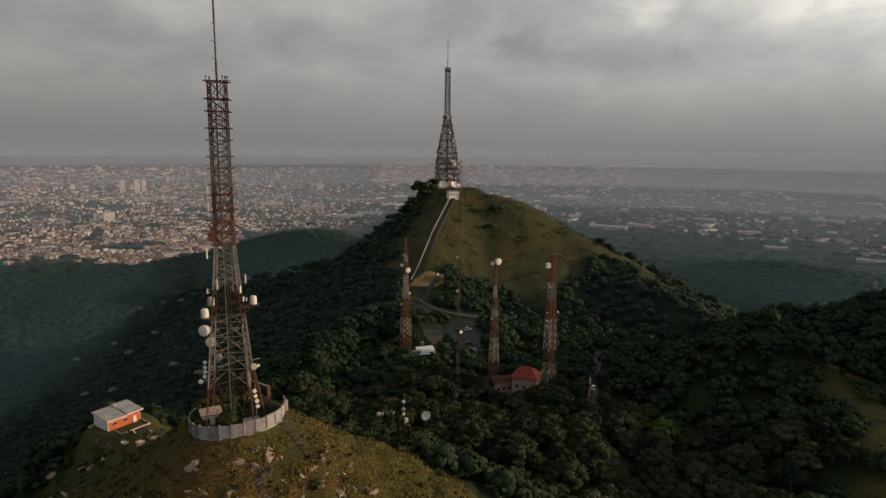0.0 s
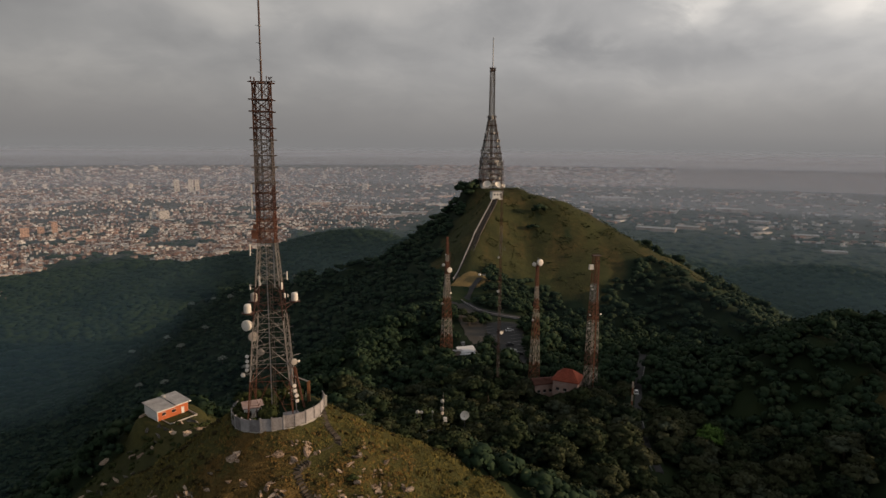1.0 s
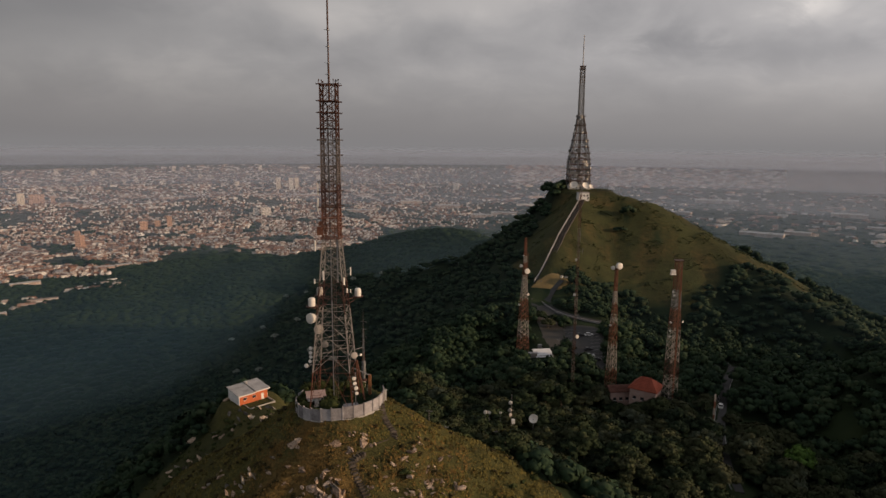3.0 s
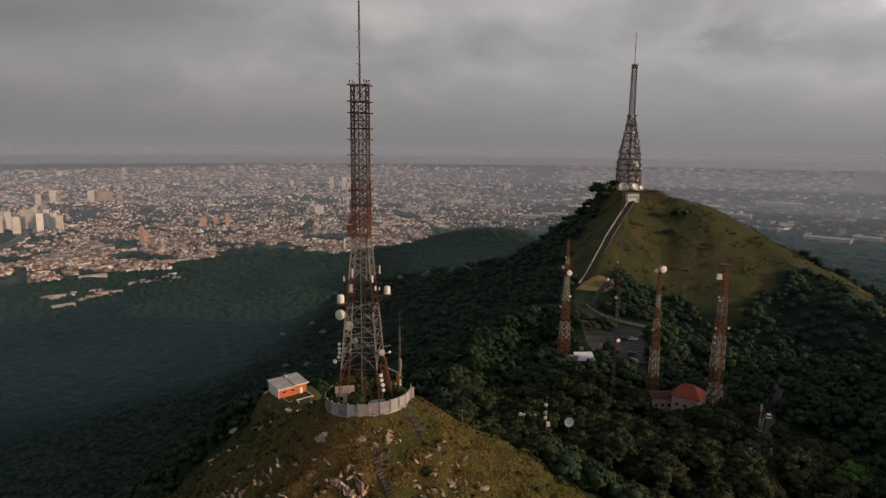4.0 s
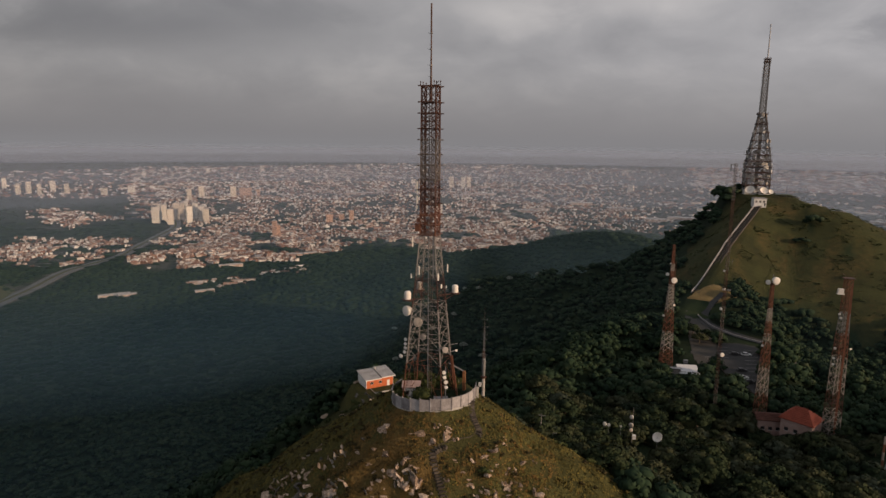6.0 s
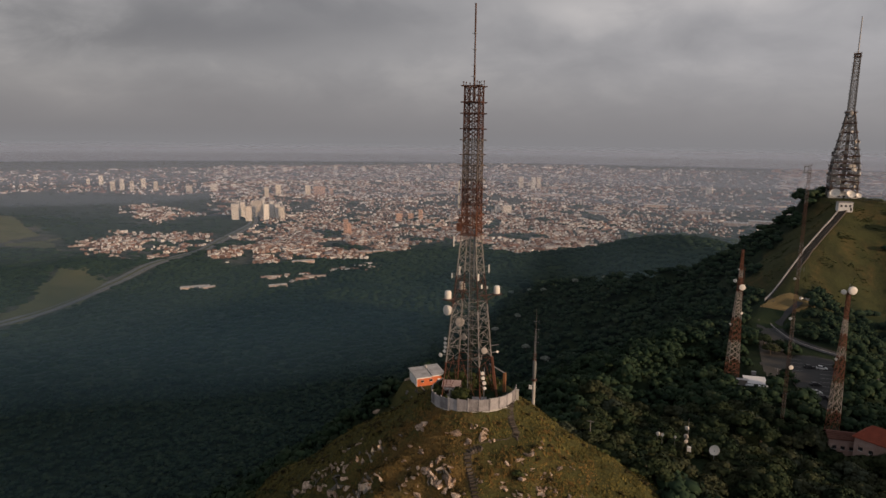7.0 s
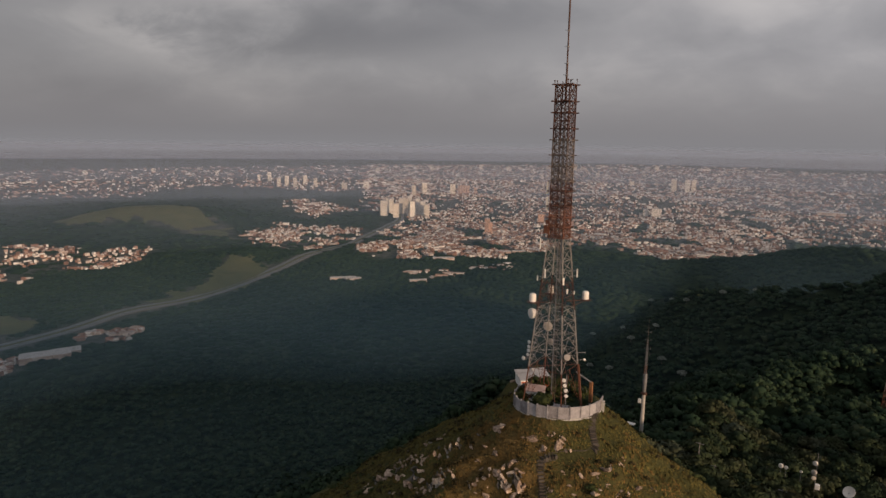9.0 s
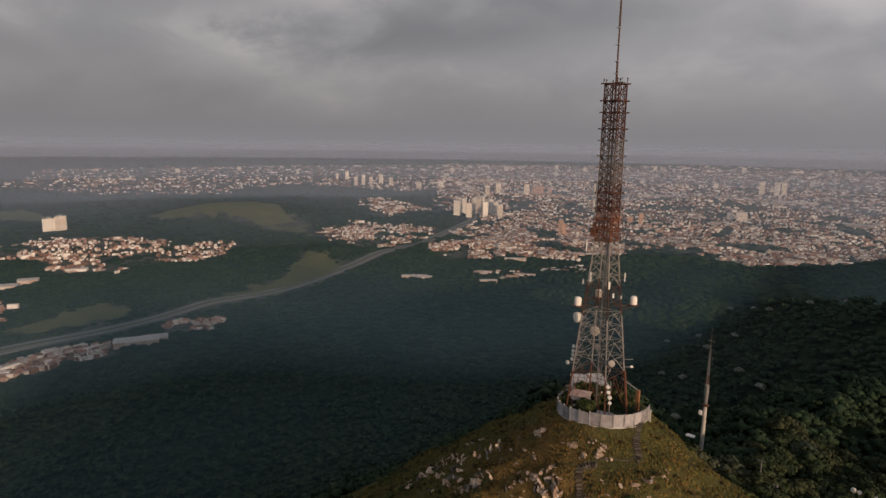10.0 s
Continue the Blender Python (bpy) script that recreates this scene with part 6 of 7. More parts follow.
def build_tower_yard():
    hut = thing("equipment_hut", (-4.0, 0.8, 7.4), 18, "small whitewashed equipment hut with a stained pink roof", "hut")
    part("wall", Build().box(0, 0, 0, 3.4, 2.4, 2.5), M["plaster"], hut)
    part("roof", Build().add([(-1.9, -1.4, 2.5), (1.9, -1.4, 2.5), (1.9, 1.4, 2.9), (-1.9, 1.4, 2.9), (-1.9, -1.4, 2.66), (1.9, -1.4, 2.66), (1.9, 1.4, 3.06), (-1.9, 1.4, 3.06)], [(3, 2, 1, 0), (4, 5, 6, 7), (0, 1, 5, 4), (1, 2, 6, 5), (2, 3, 7, 6), (3, 0, 4, 7)]), M["roof_pink"], hut, "stained pink roof slab")
    part("door", Build().box(0.9, -1.22, 0, 0.85, 0.08, 2.0), M["dark"], hut)
    part("window", Build().box(-0.8, -1.22, 1.1, 0.8, 0.06, 0.7), M["dark"], hut)
    tank = thing("water_tank", (-6.0, -0.8, 7.2), 10, "low white concrete tank beside the hut", "tank")
    part("tank", Build().box(0, 0, 0, 1.6, 1.2, 1.5), M["plaster"], tank)
    part("lid", Build().box(0, 0, 1.5, 1.2, 0.9, 0.1), M["concrete"], tank)
    pad = thing("concrete_plinth", (3.6, -3.4, 7.9), 20, "pale concrete equipment plinth under the dishes", "plinth")
    part("block", Build().box(0, 0, 0, 2.6, 1.5, 2.0), M["plaster_old"], pad)
    part("cap", Build().box(0, 0, 2.0, 2.75, 1.65, 0.12), M["concrete"], pad)
    box = thing("cable_box", (5.6, -3.4, 8.1), 0, "small grey cable cabinet in the yard", "cabinet")
    part("cabinet", Build().box(0, 0, 0, 0.7, 0.5, 0.6), M["sheet"], box)
    part("lid", Build().box(0, 0, 0.6, 0.78, 0.58, 0.06), M["steel"], box)
    stand = thing("cable_stand", (6.0, 4.6, 7.9), 0, "rusty steel post carrying the cable bridge", "post")
    part("post", Build().beam((0, 0, 0), (0, 0, 5.0), 0.55), M["rust"], stand)
    part("bridge", Build().beam((0.2, 0, 4.8), (-3.0, -0.8, 6.6), 0.22), M["steel"], stand)
    leg = thing("stay_post", (4.0, 2.2, 7.8), 0, "leaning red steel stay inside the wall", "stay")
    part("stay", Build().beam((1.6, -0.6, 0), (-0.3, 1.0, 8.6), 0.32), M["red"], leg)
    fence = thing("yard_fence", (1.2, 6.2, 8.0), 0, "dark wire fence along the back of the yard", "fence")
    for i in range(9):
        part("post", Build().beam((-4 + i, 1.2 - 0.06 * (i - 4) ** 2, 0), (-4 + i, 1.2 - 0.06 * (i - 4) ** 2, 2.0), 0.08), M["steel"], fence)
    rng = np.random.RandomState(5)
    for x, y, s in ((-0.6, -2.6, 3.6), (-5.9, -1.9, 2.4), (-4.6, -2.9, 2.2), (2.6, 2.4, 1.8), (-6.4, 2.9, 2.6), (-2.6, 4.6, 2.4), (1.8, -4.6, 1.7), (-5.4, 0.6, 2.6), (-3.0, -4.4, 2.0), (-4.6, 4.2, 2.8), (-1.0, 5.4, 2.6), (3.2, 5.8, 2.2), (5.2, 3.0, 1.8), (6.6, 0.4, 1.6), (-0.4, 1.6, 2.0), (-6.8, 0.4, 2.2), (-6.5, 5.2, 3.0), (-4.5, 6.8, 3.2), (-2.2, 7.8, 3.0), (0.6, 8.2, 2.8), (3.4, 7.9, 2.4)):
        b = thing("bush", (x, y, 7.6), 0, "leafy green bush growing inside the ring wall", "bush", "bushes in the yard")
        v, f, n = crown(rng, 6, 240, ICO1, 0.7)
        part("foliage", leafy("foliage", v * np.array([s * 1.25, s * 1.25, s * 1.7]), f, n, M["leaf_bush"]), None, b)
        part("stem", Build().beam((0, 0, -0.2), (0.05, 0, s * 0.3), 0.1), M["bark"], b)


NEAR_STAIR = [(8.6, 0.8), (9.5, -2.1), (10.7, -4.6), (12.0, -6.3), (11.5, -8.3), (9.6, -10.1), (7.3, -12.0), (5.6, -13.8), (6.1, -15.3), (7.3, -16.9), (8.4, -18.6), (9.8, -20.6)]


def build_near_stair():
    """Rough stone steps that wind down the summit; the level reach between the flights is a trodden path."""
    line = road_line(NEAR_STAIR, 20)
    seg = np.linalg.norm(np.diff(line, axis=0), axis=1)
    s = np.concatenate([[0], np.cumsum(seg)])
    st = thing("hill_stair", (0, 0, 0), 0, "worn stone steps winding down the grassy slope", "stair", kind="structure")
    rng = random.Random(8)
    block = Build().add([(x, y, z) for z in (-0.5, 0) for x, y in ((-0.5, -0.2), (0.5, -0.2), (0.5, 0.2), (-0.5, 0.2))] + [(x, y, 0.1) for x, y in ((-0.46, -0.17), (0.46, -0.17), (0.46, 0.17), (-0.46, 0.17))],
                        [(3, 2, 1, 0), (0, 1, 5, 4), (1, 2, 6, 5), (2, 3, 7, 6), (3, 0, 4, 7), (4, 5, 9, 8), (5, 6, 10, 9), (6, 7, 11, 10), (7, 4, 8, 11), (8, 9, 10, 11)]).mesh("step", M["stone_step"])
    d = 0.3
    while d < s[-1]:
        x, y = np.interp(d, s, line[:, 0]), np.interp(d, s, line[:, 1])
        x2, y2 = np.interp(d + 0.2, s, line[:, 0]), np.interp(d + 0.2, s, line[:, 1])
        level = 8.8 < d < 15.5
        if level:
            d += 0.5
            continue
        ob = part("step", block, None, st)
        ob.matrix_local = pose(x, y, ground_at(x, y) + (0.02 if level else 0.16), rng.uniform(-3, 3), rng.uniform(-4, 4), math.degrees(math.atan2(y2 - y, x2 - x)) - 90) @ Matrix.Diagonal((1.0, 1.9 if level else 1.0, 1.0, 1))
        d += 0.8 if level else 0.56
    k = Build()
    d = 0.0
    while d < s[-1] - 0.4:                             # the kerb of small stones on the downhill side
        x, y = np.interp(d, s, line[:, 0]), np.interp(d, s, line[:, 1])
        x2, y2 = np.interp(d + 0.4, s, line[:, 0]), np.interp(d + 0.4, s, line[:, 1])
        a = math.atan2(y2 - y, x2 - x)
        for side in ((-0.6,) if 8.8 < d < 15.5 else (-0.62, 0.62)):
            px, py = x - side * math.sin(a), y + side * math.cos(a)
            k.box(px, py, ground_at(px, py) - 0.25, rng.uniform(0.3, 0.55), 0.15, rng.uniform(0.26, 0.38), a + rng.uniform(-0.25, 0.25))
        d += 0.62
    tagged(part("kerb", k, M["stone_step"], st), kind="stuff")


ROCKS = [(-5.5, -10.6, 1.9), (4.8, -11.5, 1.3), (7.3, -10.2, 1.7), (4.2, -8.9, 0.7), (5.1, -8.5, 0.6), (6.6, -8.4, 0.5), (14.3, -11.2, 1.0), (16.8, -6.0, 0.6), (16.2, -4.6, 0.5), (22.1, -5.5, 0.7), (15.7, -8.3, 0.5), (-26.0, -18.0, 2.5), (-17.4, -21.4, 2.0), (-17.3, -18.0, 1.3), (-21.0, -12.3, 1.1), (-27.6, -13.2, 0.7), (-10.7, -22.4, 2.1), (-9.6, -20.2, 0.7), (-12.3, -14.0, 1.3), (-3.0, -15.4, 1.1), (1.1, -16.8, 1.1), (-0.7, -18.6, 1.5), (3.8, -18.8, 2.5)]
ROCKS_MORE = [(6.6, -20.8, 1.6), (9.2, -17.6, 0.7), (12.9, -16.0, 0.9), (17.5, -16.2, 0.9), (18.3, -11.2, 0.6), (19.6, -10.4, 0.8), (19.5, -12.4, 0.7), (20.9, -12.6, 0.8), (19.3, -14.0, 0.8), (19.4, -15.4, 0.7), (23.4, -12.3, 1.2), (25.4, -10.1, 0.5), (12.5, -12.7, 0.8), (9.5, -13.5, 0.7), (-5.2, -17.4, 0.6), (16.6, -11.1, 0.5), (14.7, -18.0, 0.8), (-31.2, -17.2, 0.8), (-31.6, -19.2, 0.9), (-20.9, -16.9, 0.8), (-20.4, -20.4, 0.7), (18.1, -13.3, 0.6), (11.3, -15.0, 0.5), (-1.6, -19.5, 0.7), (-9.4, -13.6, 0.5), (-9.9, -16.0, 0.6)]


def rock_mesh(rng, mat):
    v, f = ICO2
    for _ in range(9):                                 # split faces
        n = rng.normal(size=3)
        n /= np.linalg.norm(n)
        d = rng.uniform(0.2, 0.6)
        over = np.maximum(v @ n - d, 0)
        v = v - over[:, None] * n
    v = v * (1 + 0.11 * rng.normal(size=(len(v), 1)))
    return fast_mesh("rock", v * 0.95, f, [mat])


def build_rocks():
    rng = np.random.RandomState(21)
    pale, grey = [rock_mesh(rng, M["rock"]) for _ in range(9)], [rock_mesh(rng, M["rock_grey"]) for _ in range(6)]
    places = []
    for x, y, s in ROCKS + ROCKS_MORE:                 # each boulder is split and lies among its pieces
        places.append((x, y, s * 0.85))
        for i in range(int(1 + 2 * s)):
            a, d = rng.uniform(0, math.tau), s * rng.uniform(0.45, 1.0)
            places.append((x + d * math.cos(a), y + d * math.sin(a), s * rng.uniform(0.25, 0.6)))
    while len(places) < 330:
        x, y = rng.uniform(-38, 40), rng.uniform(-44, -7)
        if np.hypot(x - 0.7, y - 1) < 11.5 or near_line(np.array([x]), np.array([y]), road_line(NEAR_STAIR), 1.3)[0]:
            continue
        dense = math.exp(-((x - 20) / 7) ** 2 - ((y + 15) / 8) ** 2) + 0.8 * math.exp(-((x + 4) / 9) ** 2 - ((y + 22) / 7) ** 2) + 0.7 * math.exp(-((x + 22) / 9) ** 2 - ((y + 19) / 8) ** 2)
        if rng.uniform() < dense + 0.04:
            places.append((x, y, rng.uniform(0.32, 0.95) * (1.5 if rng.uniform() < 0.15 else 1)))
    for i in range(26):                                # outcrop below the hut
        a = rng.uniform(0, math.tau)
        places.append((-52 + 12 * rng.normal(), 50 + 9 * rng.normal(), rng.uniform(0.5, 2.2)))
    for cx, cy, n, spread in ((-8.5, -21.5, 13, 2.2), (-19, -19.5, 12, 2.6), (-27, -18, 9, 2.4), (-13, -15.5, 7, 1.4), (2.2, -18.4, 12, 1.5), (-52, 48, 12, 6), (-38, 58, 8, 4)):
        for i in range(n):                             # outcrops of steeply tilted beds
            x, y, s = cx + spread * rng.normal(), cy + spread * 0.8 * rng.normal(), rng.uniform(0.55, 1.5) * (1.4 if cy > 0 else 1)
            ob = new("outcrop_slab", (grey if rng.uniform() < 0.7 else pale)[rng.randint(6)])
            ob.matrix_world = pose(x, y, ground_at(x, y) - 0.12 * s, rng.uniform(-12, 12), 52 + rng.uniform(-12, 12), 38 + rng.uniform(-18, 18)) @ Matrix.Diagonal((s * 1.15, s * rng.uniform(0.9, 1.4), s * 0.55, 1))
            tagged(ob, "grey tilted slab of bedrock standing out of the grass", "rock", "bedrock slabs")
    for x, y, s in places:
        ob = new("rock", (pale if x > -8 or rng.uniform() < 0.7 else grey)[rng.randint(6)])
        ob.matrix_world = pose(x, y, ground_at(x, y) - 0.03 * s, rng.uniform(-35, 20), rng.uniform(-10, 45), 38 + rng.uniform(-50, 50)) @ Matrix.Diagonal((s * rng.uniform(0.8, 1.2), s * rng.uniform(1.0, 1.7), s * rng.uniform(0.55, 0.85), 1))
        tagged(ob, "pale broken quartzite rock lying in dry grass", "rock", "rocks on the slope")


def build_tufts():
    """Grass in tufts over the near summit, and low scrub."""
    rng = np.random.RandomState(31)
    n = 46000
    x, y = rng.uniform(-58, 66, n), rng.uniform(-62, 22, n)
    g = grass_mask(x, y)
    r = np.hypot(x - WALL_X, y - WALL_Y)
    ok = (g > 0.5) & (r > 8.9) & ~near_line(x, y, road_line(NEAR_STAIR, 8), 0.85)
    x, y = x[ok], y[ok]
    z = land(x, y)
    n = len(x)
    h = rng.uniform(0.14, 0.42, n) * (1 + 0.6 * np.clip(waves(x, y, 7, 61), -1, 1))
    vs, fs = [], []
    blades = 5
    for b in range(blades):
        a = rng.uniform(0, math.tau, n)
        lean, w = rng.uniform(0.2, 0.7, n) * h, rng.uniform(0.07, 0.16, n)
        ox, oy = rng.uniform(-0.25, 0.25, n), rng.uniform(-0.25, 0.25, n)
        cx, cy = x + ox, y + oy
        vs.append(np.stack([np.stack([cx - w * np.sin(a), cy + w * np.cos(a), z - 0.08], -1), np.stack([cx + w * np.sin(a), cy - w * np.cos(a), z - 0.08], -1), np.stack([cx + lean * np.cos(a), cy + lean * np.sin(a), z + h], -1)], 1).reshape(-1, 3))
        fs.append(np.arange(3 * n).reshape(-1, 3) + 3 * n * b)
    vs, fs = np.concatenate(vs), np.concatenate(fs)
    # the blades bend and take the light as the slope does; they face down the slope
    lie = np.stack([land(x - 0.6, y) - land(x + 0.6, y), land(x, y - 0.6) - land(x, y + 0.6), np.full(n, 1.2)], -1)
    up = np.tile(lie / np.linalg.norm(lie, axis=1)[:, None], (blades, 1)) + 0.22 * rng.normal(size=(n * blades, 3))
    tri = vs[fs]
    turned = (np.cross(tri[:, 1] - tri[:, 0], tri[:, 2] - tri[:, 0]) * (up + np.array([0.3, -0.8, 0]))).sum(1) < 0
    fs[turned] = fs[turned][:, ::-1]
    brown = np.tile(dryness(x, y) + 0.25 * rng.uniform(-1, 1, n) > 0.22, blades)
    for name, pick, mat, label in (("dry_grass", brown, "grass", "long dry brown grass on the face of the near summit"), ("green_grass", ~brown, "grass_green", "long olive green grass on the flanks of the near summit")):
        f = fs[pick]
        tagged(new(name, leafy(name, vs[f.ravel()], np.arange(f.size).reshape(-1, 3), np.repeat(up[pick], 3, axis=0), M[mat])), label, "grass", kind="stuff")
    temp = [crown(rng, 4, 28, ICO1, 1.0) for _ in range(5)]
    x, y = rng.uniform(-50, 45, 4200), rng.uniform(-55, 8, 4200)
    r = np.hypot(x - WALL_X, y - WALL_Y)
    ok = (grass_mask(x, y) > 0.5) & (r > 9.6) & (waves(x, y, 9, 71) + 0.7 * waves(x, y, 3.6, 72) > 0.25 + 0.7 * np.clip((x - 6) / 20, 0, 1)) & ~near_line(x, y, road_line(NEAR_STAIR, 8), 1.2)
    x, y = x[ok], y[ok]
    merge("undergrowth", temp, x, y, land(x, y) - 0.12, rng.uniform(0.5, 1.5, len(x)), rng, M["undergrowth"], "low brown bracken and dead shrubs in the grass", (0.5, 0.9))
    x, y = rng.uniform(-85, 40, 2600), rng.uniform(-70, 95, 2600)
    r = np.hypot(x - WALL_X, y - WALL_Y)
    ok = (grass_mask(x, y) > 0.35) & (r > 13) & (waves(x, y, 16, 63) + 0.5 * waves(x, y, 6, 64) > np.where((x < -18) & (y > 8), -0.45, 0.35)) & ~((y < 6) & (r < 34) & (rng.uniform(size=2600) < 0.9)) & (np.hypot(x + 42, y - 70) > 11) & ~near_line(x, y, road_line(NEAR_STAIR, 8), 2.0)
    x, y = x[ok], y[ok]
    temp = [crown(rng, 4, 60, ICO1, 1.0) for _ in range(5)]
    merge("scrub", temp, x, y, land(x, y) - 0.2, rng.uniform(1.0, 2.6, len(x)), rng, M["leaf_bush"], "low dark scrub on the flank of the summit", (0.6, 1.0))
    x, y = rng.uniform(50, 285, 20000), rng.uniform(255, 455, 20000)
    ok = inside(x, y, FAR_GRASS) & (waves(x, y, 30, 66) + 0.7 * waves(x, y, 11, 67) + 0.6 * rng.uniform(-1, 1, 20000) > 0.5) & (np.hypot(x - 129, y - 441) > 16)
    x, y = x[ok], y[ok]
    sx, sy = STAIR[1][0] - STAIR[0][0], STAIR[1][1] - STAIR[0][1]
    s = np.clip(((x - STAIR[0][0]) * sx + (y - STAIR[0][1]) * sy) / (sx * sx + sy * sy), 0, 1)
    ok = np.hypot(x - STAIR[0][0] - s * sx, y - STAIR[0][1] - s * sy) > 8
    x, y = x[ok], y[ok]
    temp = [crown(rng, 3, 14, ICO1, 1.1) for _ in range(5)]
    merge("scrub_far", temp, x, y, land(x, y) - 0.2, rng.uniform(0.7, 2.4, len(x)), rng, M["leaf_bush"], "patches of scrub on the grassy face of the far summit", (0.4, 0.75))


def build_hut():
    x, y = -42.2, 70.2
    z = ground_at(x, y) - 0.3
    top = -17.6
    h = top - z
    t = thing("service_house", (x, y, z), 46, "small house with an orange front, white side and pale sheet roof", "house")
    t.matrix_world = t.matrix_world @ Matrix.Diagonal((0.94, 0.88, 0.97, 1))
    part("wall", Build().box(0, 4.0, 0, 10.0, 0.2, h).box(5.0, 0, 0, 0.2, 8.0, h), M["plaster"], t)
    part("front_wall", Build().box(0, -4.0, 0, 10.0, 0.2, h), M["brick"], t, "orange painted front wall")
    part("side_wall", Build().box(-5.0, 0, 0, 0.22, 8.2, h), M["plaster"], t, "whitewashed side wall")
    for k, (x0, x1, lift) in enumerate(((-5.6, 0.4, 0.0), (0.55, 5.7, 0.22))):
        n = 22
        cols = [(x0 + (x1 - x0) * i / n, 0.07 * (i % 2)) for i in range(n + 1)]   # corrugated sheet
        vs = [p for x, u in cols for p in ((x, -4.9, h + lift + u), (x, 4.6, h + 0.75 + lift + u), (x, 4.6, h + 0.64 + lift), (x, -4.9, h + lift - 0.11))]
        fs = [(4 * i + k, 4 * i + 4 + k, 4 * i + 4 + (k + 1) % 4, 4 * i + (k + 1) % 4) for i in range(n) for k in range(4)]
        rf = Build().add(vs, fs + [(0, 1, 2, 3), (4 * n + 3, 4 * n + 2, 4 * n + 1, 4 * n)])
        part("roof", rf, M["sheet"], t)
    part("fascia", Build().box(-2.6, -4.95, h - 0.3, 6.0, 0.1, 0.3).box(3.1, -4.95, h - 0.08, 5.1, 0.1, 0.3), M["plaster"], t)
    d = part("door", Build().box(3.2, -4.13, 0.2, 0.95, 0.08, 2.1), M["plaster"], t)
    part("handle", Build().beam((3.5, -4.2, 1.2), (3.5, -4.2, 1.4), 0.05), M["steel"], d)
    for px in (-3.0, 0.2):
        w = part("window", Build().box(px, -4.12, h - 2.0, 1.2, 0.06, 0.8), M["dark"], t)
        part("frame", Build().box(px, -4.15, h - 2.06, 1.34, 0.05, 0.06).box(px, -4.15, h - 1.2, 1.34, 0.05, 0.06), M["plaster"], w)
    part("tank", Build().lathe([(0.5, h + 0.9), (0.56, h + 1.5), (0.4, h + 1.7)], 12, Matrix.Translation((0.6, 2.6, 0))), M["sheet"], t)
    part("terrace", Build().box(0.6, -6.8, -1.2, 8.6, 5.4, 1.25), M["plaster_old"], t)
    part("lawn", Build().box(0.6, -6.8, 0.05, 8.0, 4.9, 0.14), M["meadow"], t)
    part("parapet", Build().box(0.6, -9.5, -1.2, 8.8, 0.2, 1.9).box(5.0, -6.8, -1.2, 0.2, 5.4, 1.9).box(-3.7, -6.8, -1.2, 0.2, 5.4, 1.7), M["plaster_old"], t)
    part("step", Build().box(5.8, -8.6, -1.6, 1.4, 2.0, 1.0).box(6.6, -8.6, -2.0, 1.2, 2.0, 0.9), M["concrete"], t)


build_ring_wall()
build_tower_yard()
build_near_stair()
build_hut()


# ---------------------------------------------------------------- the saddle: road, car park, houses
LOT = ground_at(84, 180)


def build_roads():
    paving("road_car_park", LOT_PLAN, M["asphalt"], 0.14, "dark asphalt car park on the saddle", "car park")
    paving("road_yard", YARD_PLAN, M["yard"], 0.10, "grey worn yard of gravel and old asphalt beside the car park", "yard")
    ribbon("road_upper", upper_road_line, 6.6, M["asphalt"], 0.2, "dark asphalt road bending up to the square", "road")
    ribbon("road_lower", lower_road_line, 3.6, M["asphalt"], 0.15, "narrow asphalt road climbing through the trees", "road")
    ribbon("kerb_wall", road_line(BEND_WALL), 0.45, M["concrete"], 1.1, "low concrete wall along the bend of the road", "kerb", thick=1.6)
    ribbon("kerb_lot", road_line(LOT_PLAN[7:] + LOT_PLAN[:1]), 0.3, M["stone_step"], 0.26, "concrete kerb of the car park", "kerb", thick=0.5)
    for k, sh in (("west", -1.6), ("east", 1.6)):
        ribbon("road_line_" + k, lower_road_line, 0.2, M["marking"], 0.17, "white edge line on the narrow road", "road marking", shift=sh, thick=0.03)
    paving("ground_square", SQUARE_PLAN, M["dry_square"], 0.12, "worn yellow grass square at the foot of the long stair", "square")
    m = Build()
    for i in range(9):                                 # bay lines
        m.box(92.5 - 0.55 * i, 196 - 5.0 * i, LOT + 0.16, 5.6, 0.22, 0.02, 0.2)
    for i in range(4):
        m.box(80.5 - 0.4 * i, 197 - 5.2 * i, LOT + 0.16, 5.0, 0.22, 0.02, 0.2)
    tagged(new("road_marking", m.mesh("road_marking", M["marking"])), "faded white bay lines in the car park", "road marking", kind="structure")



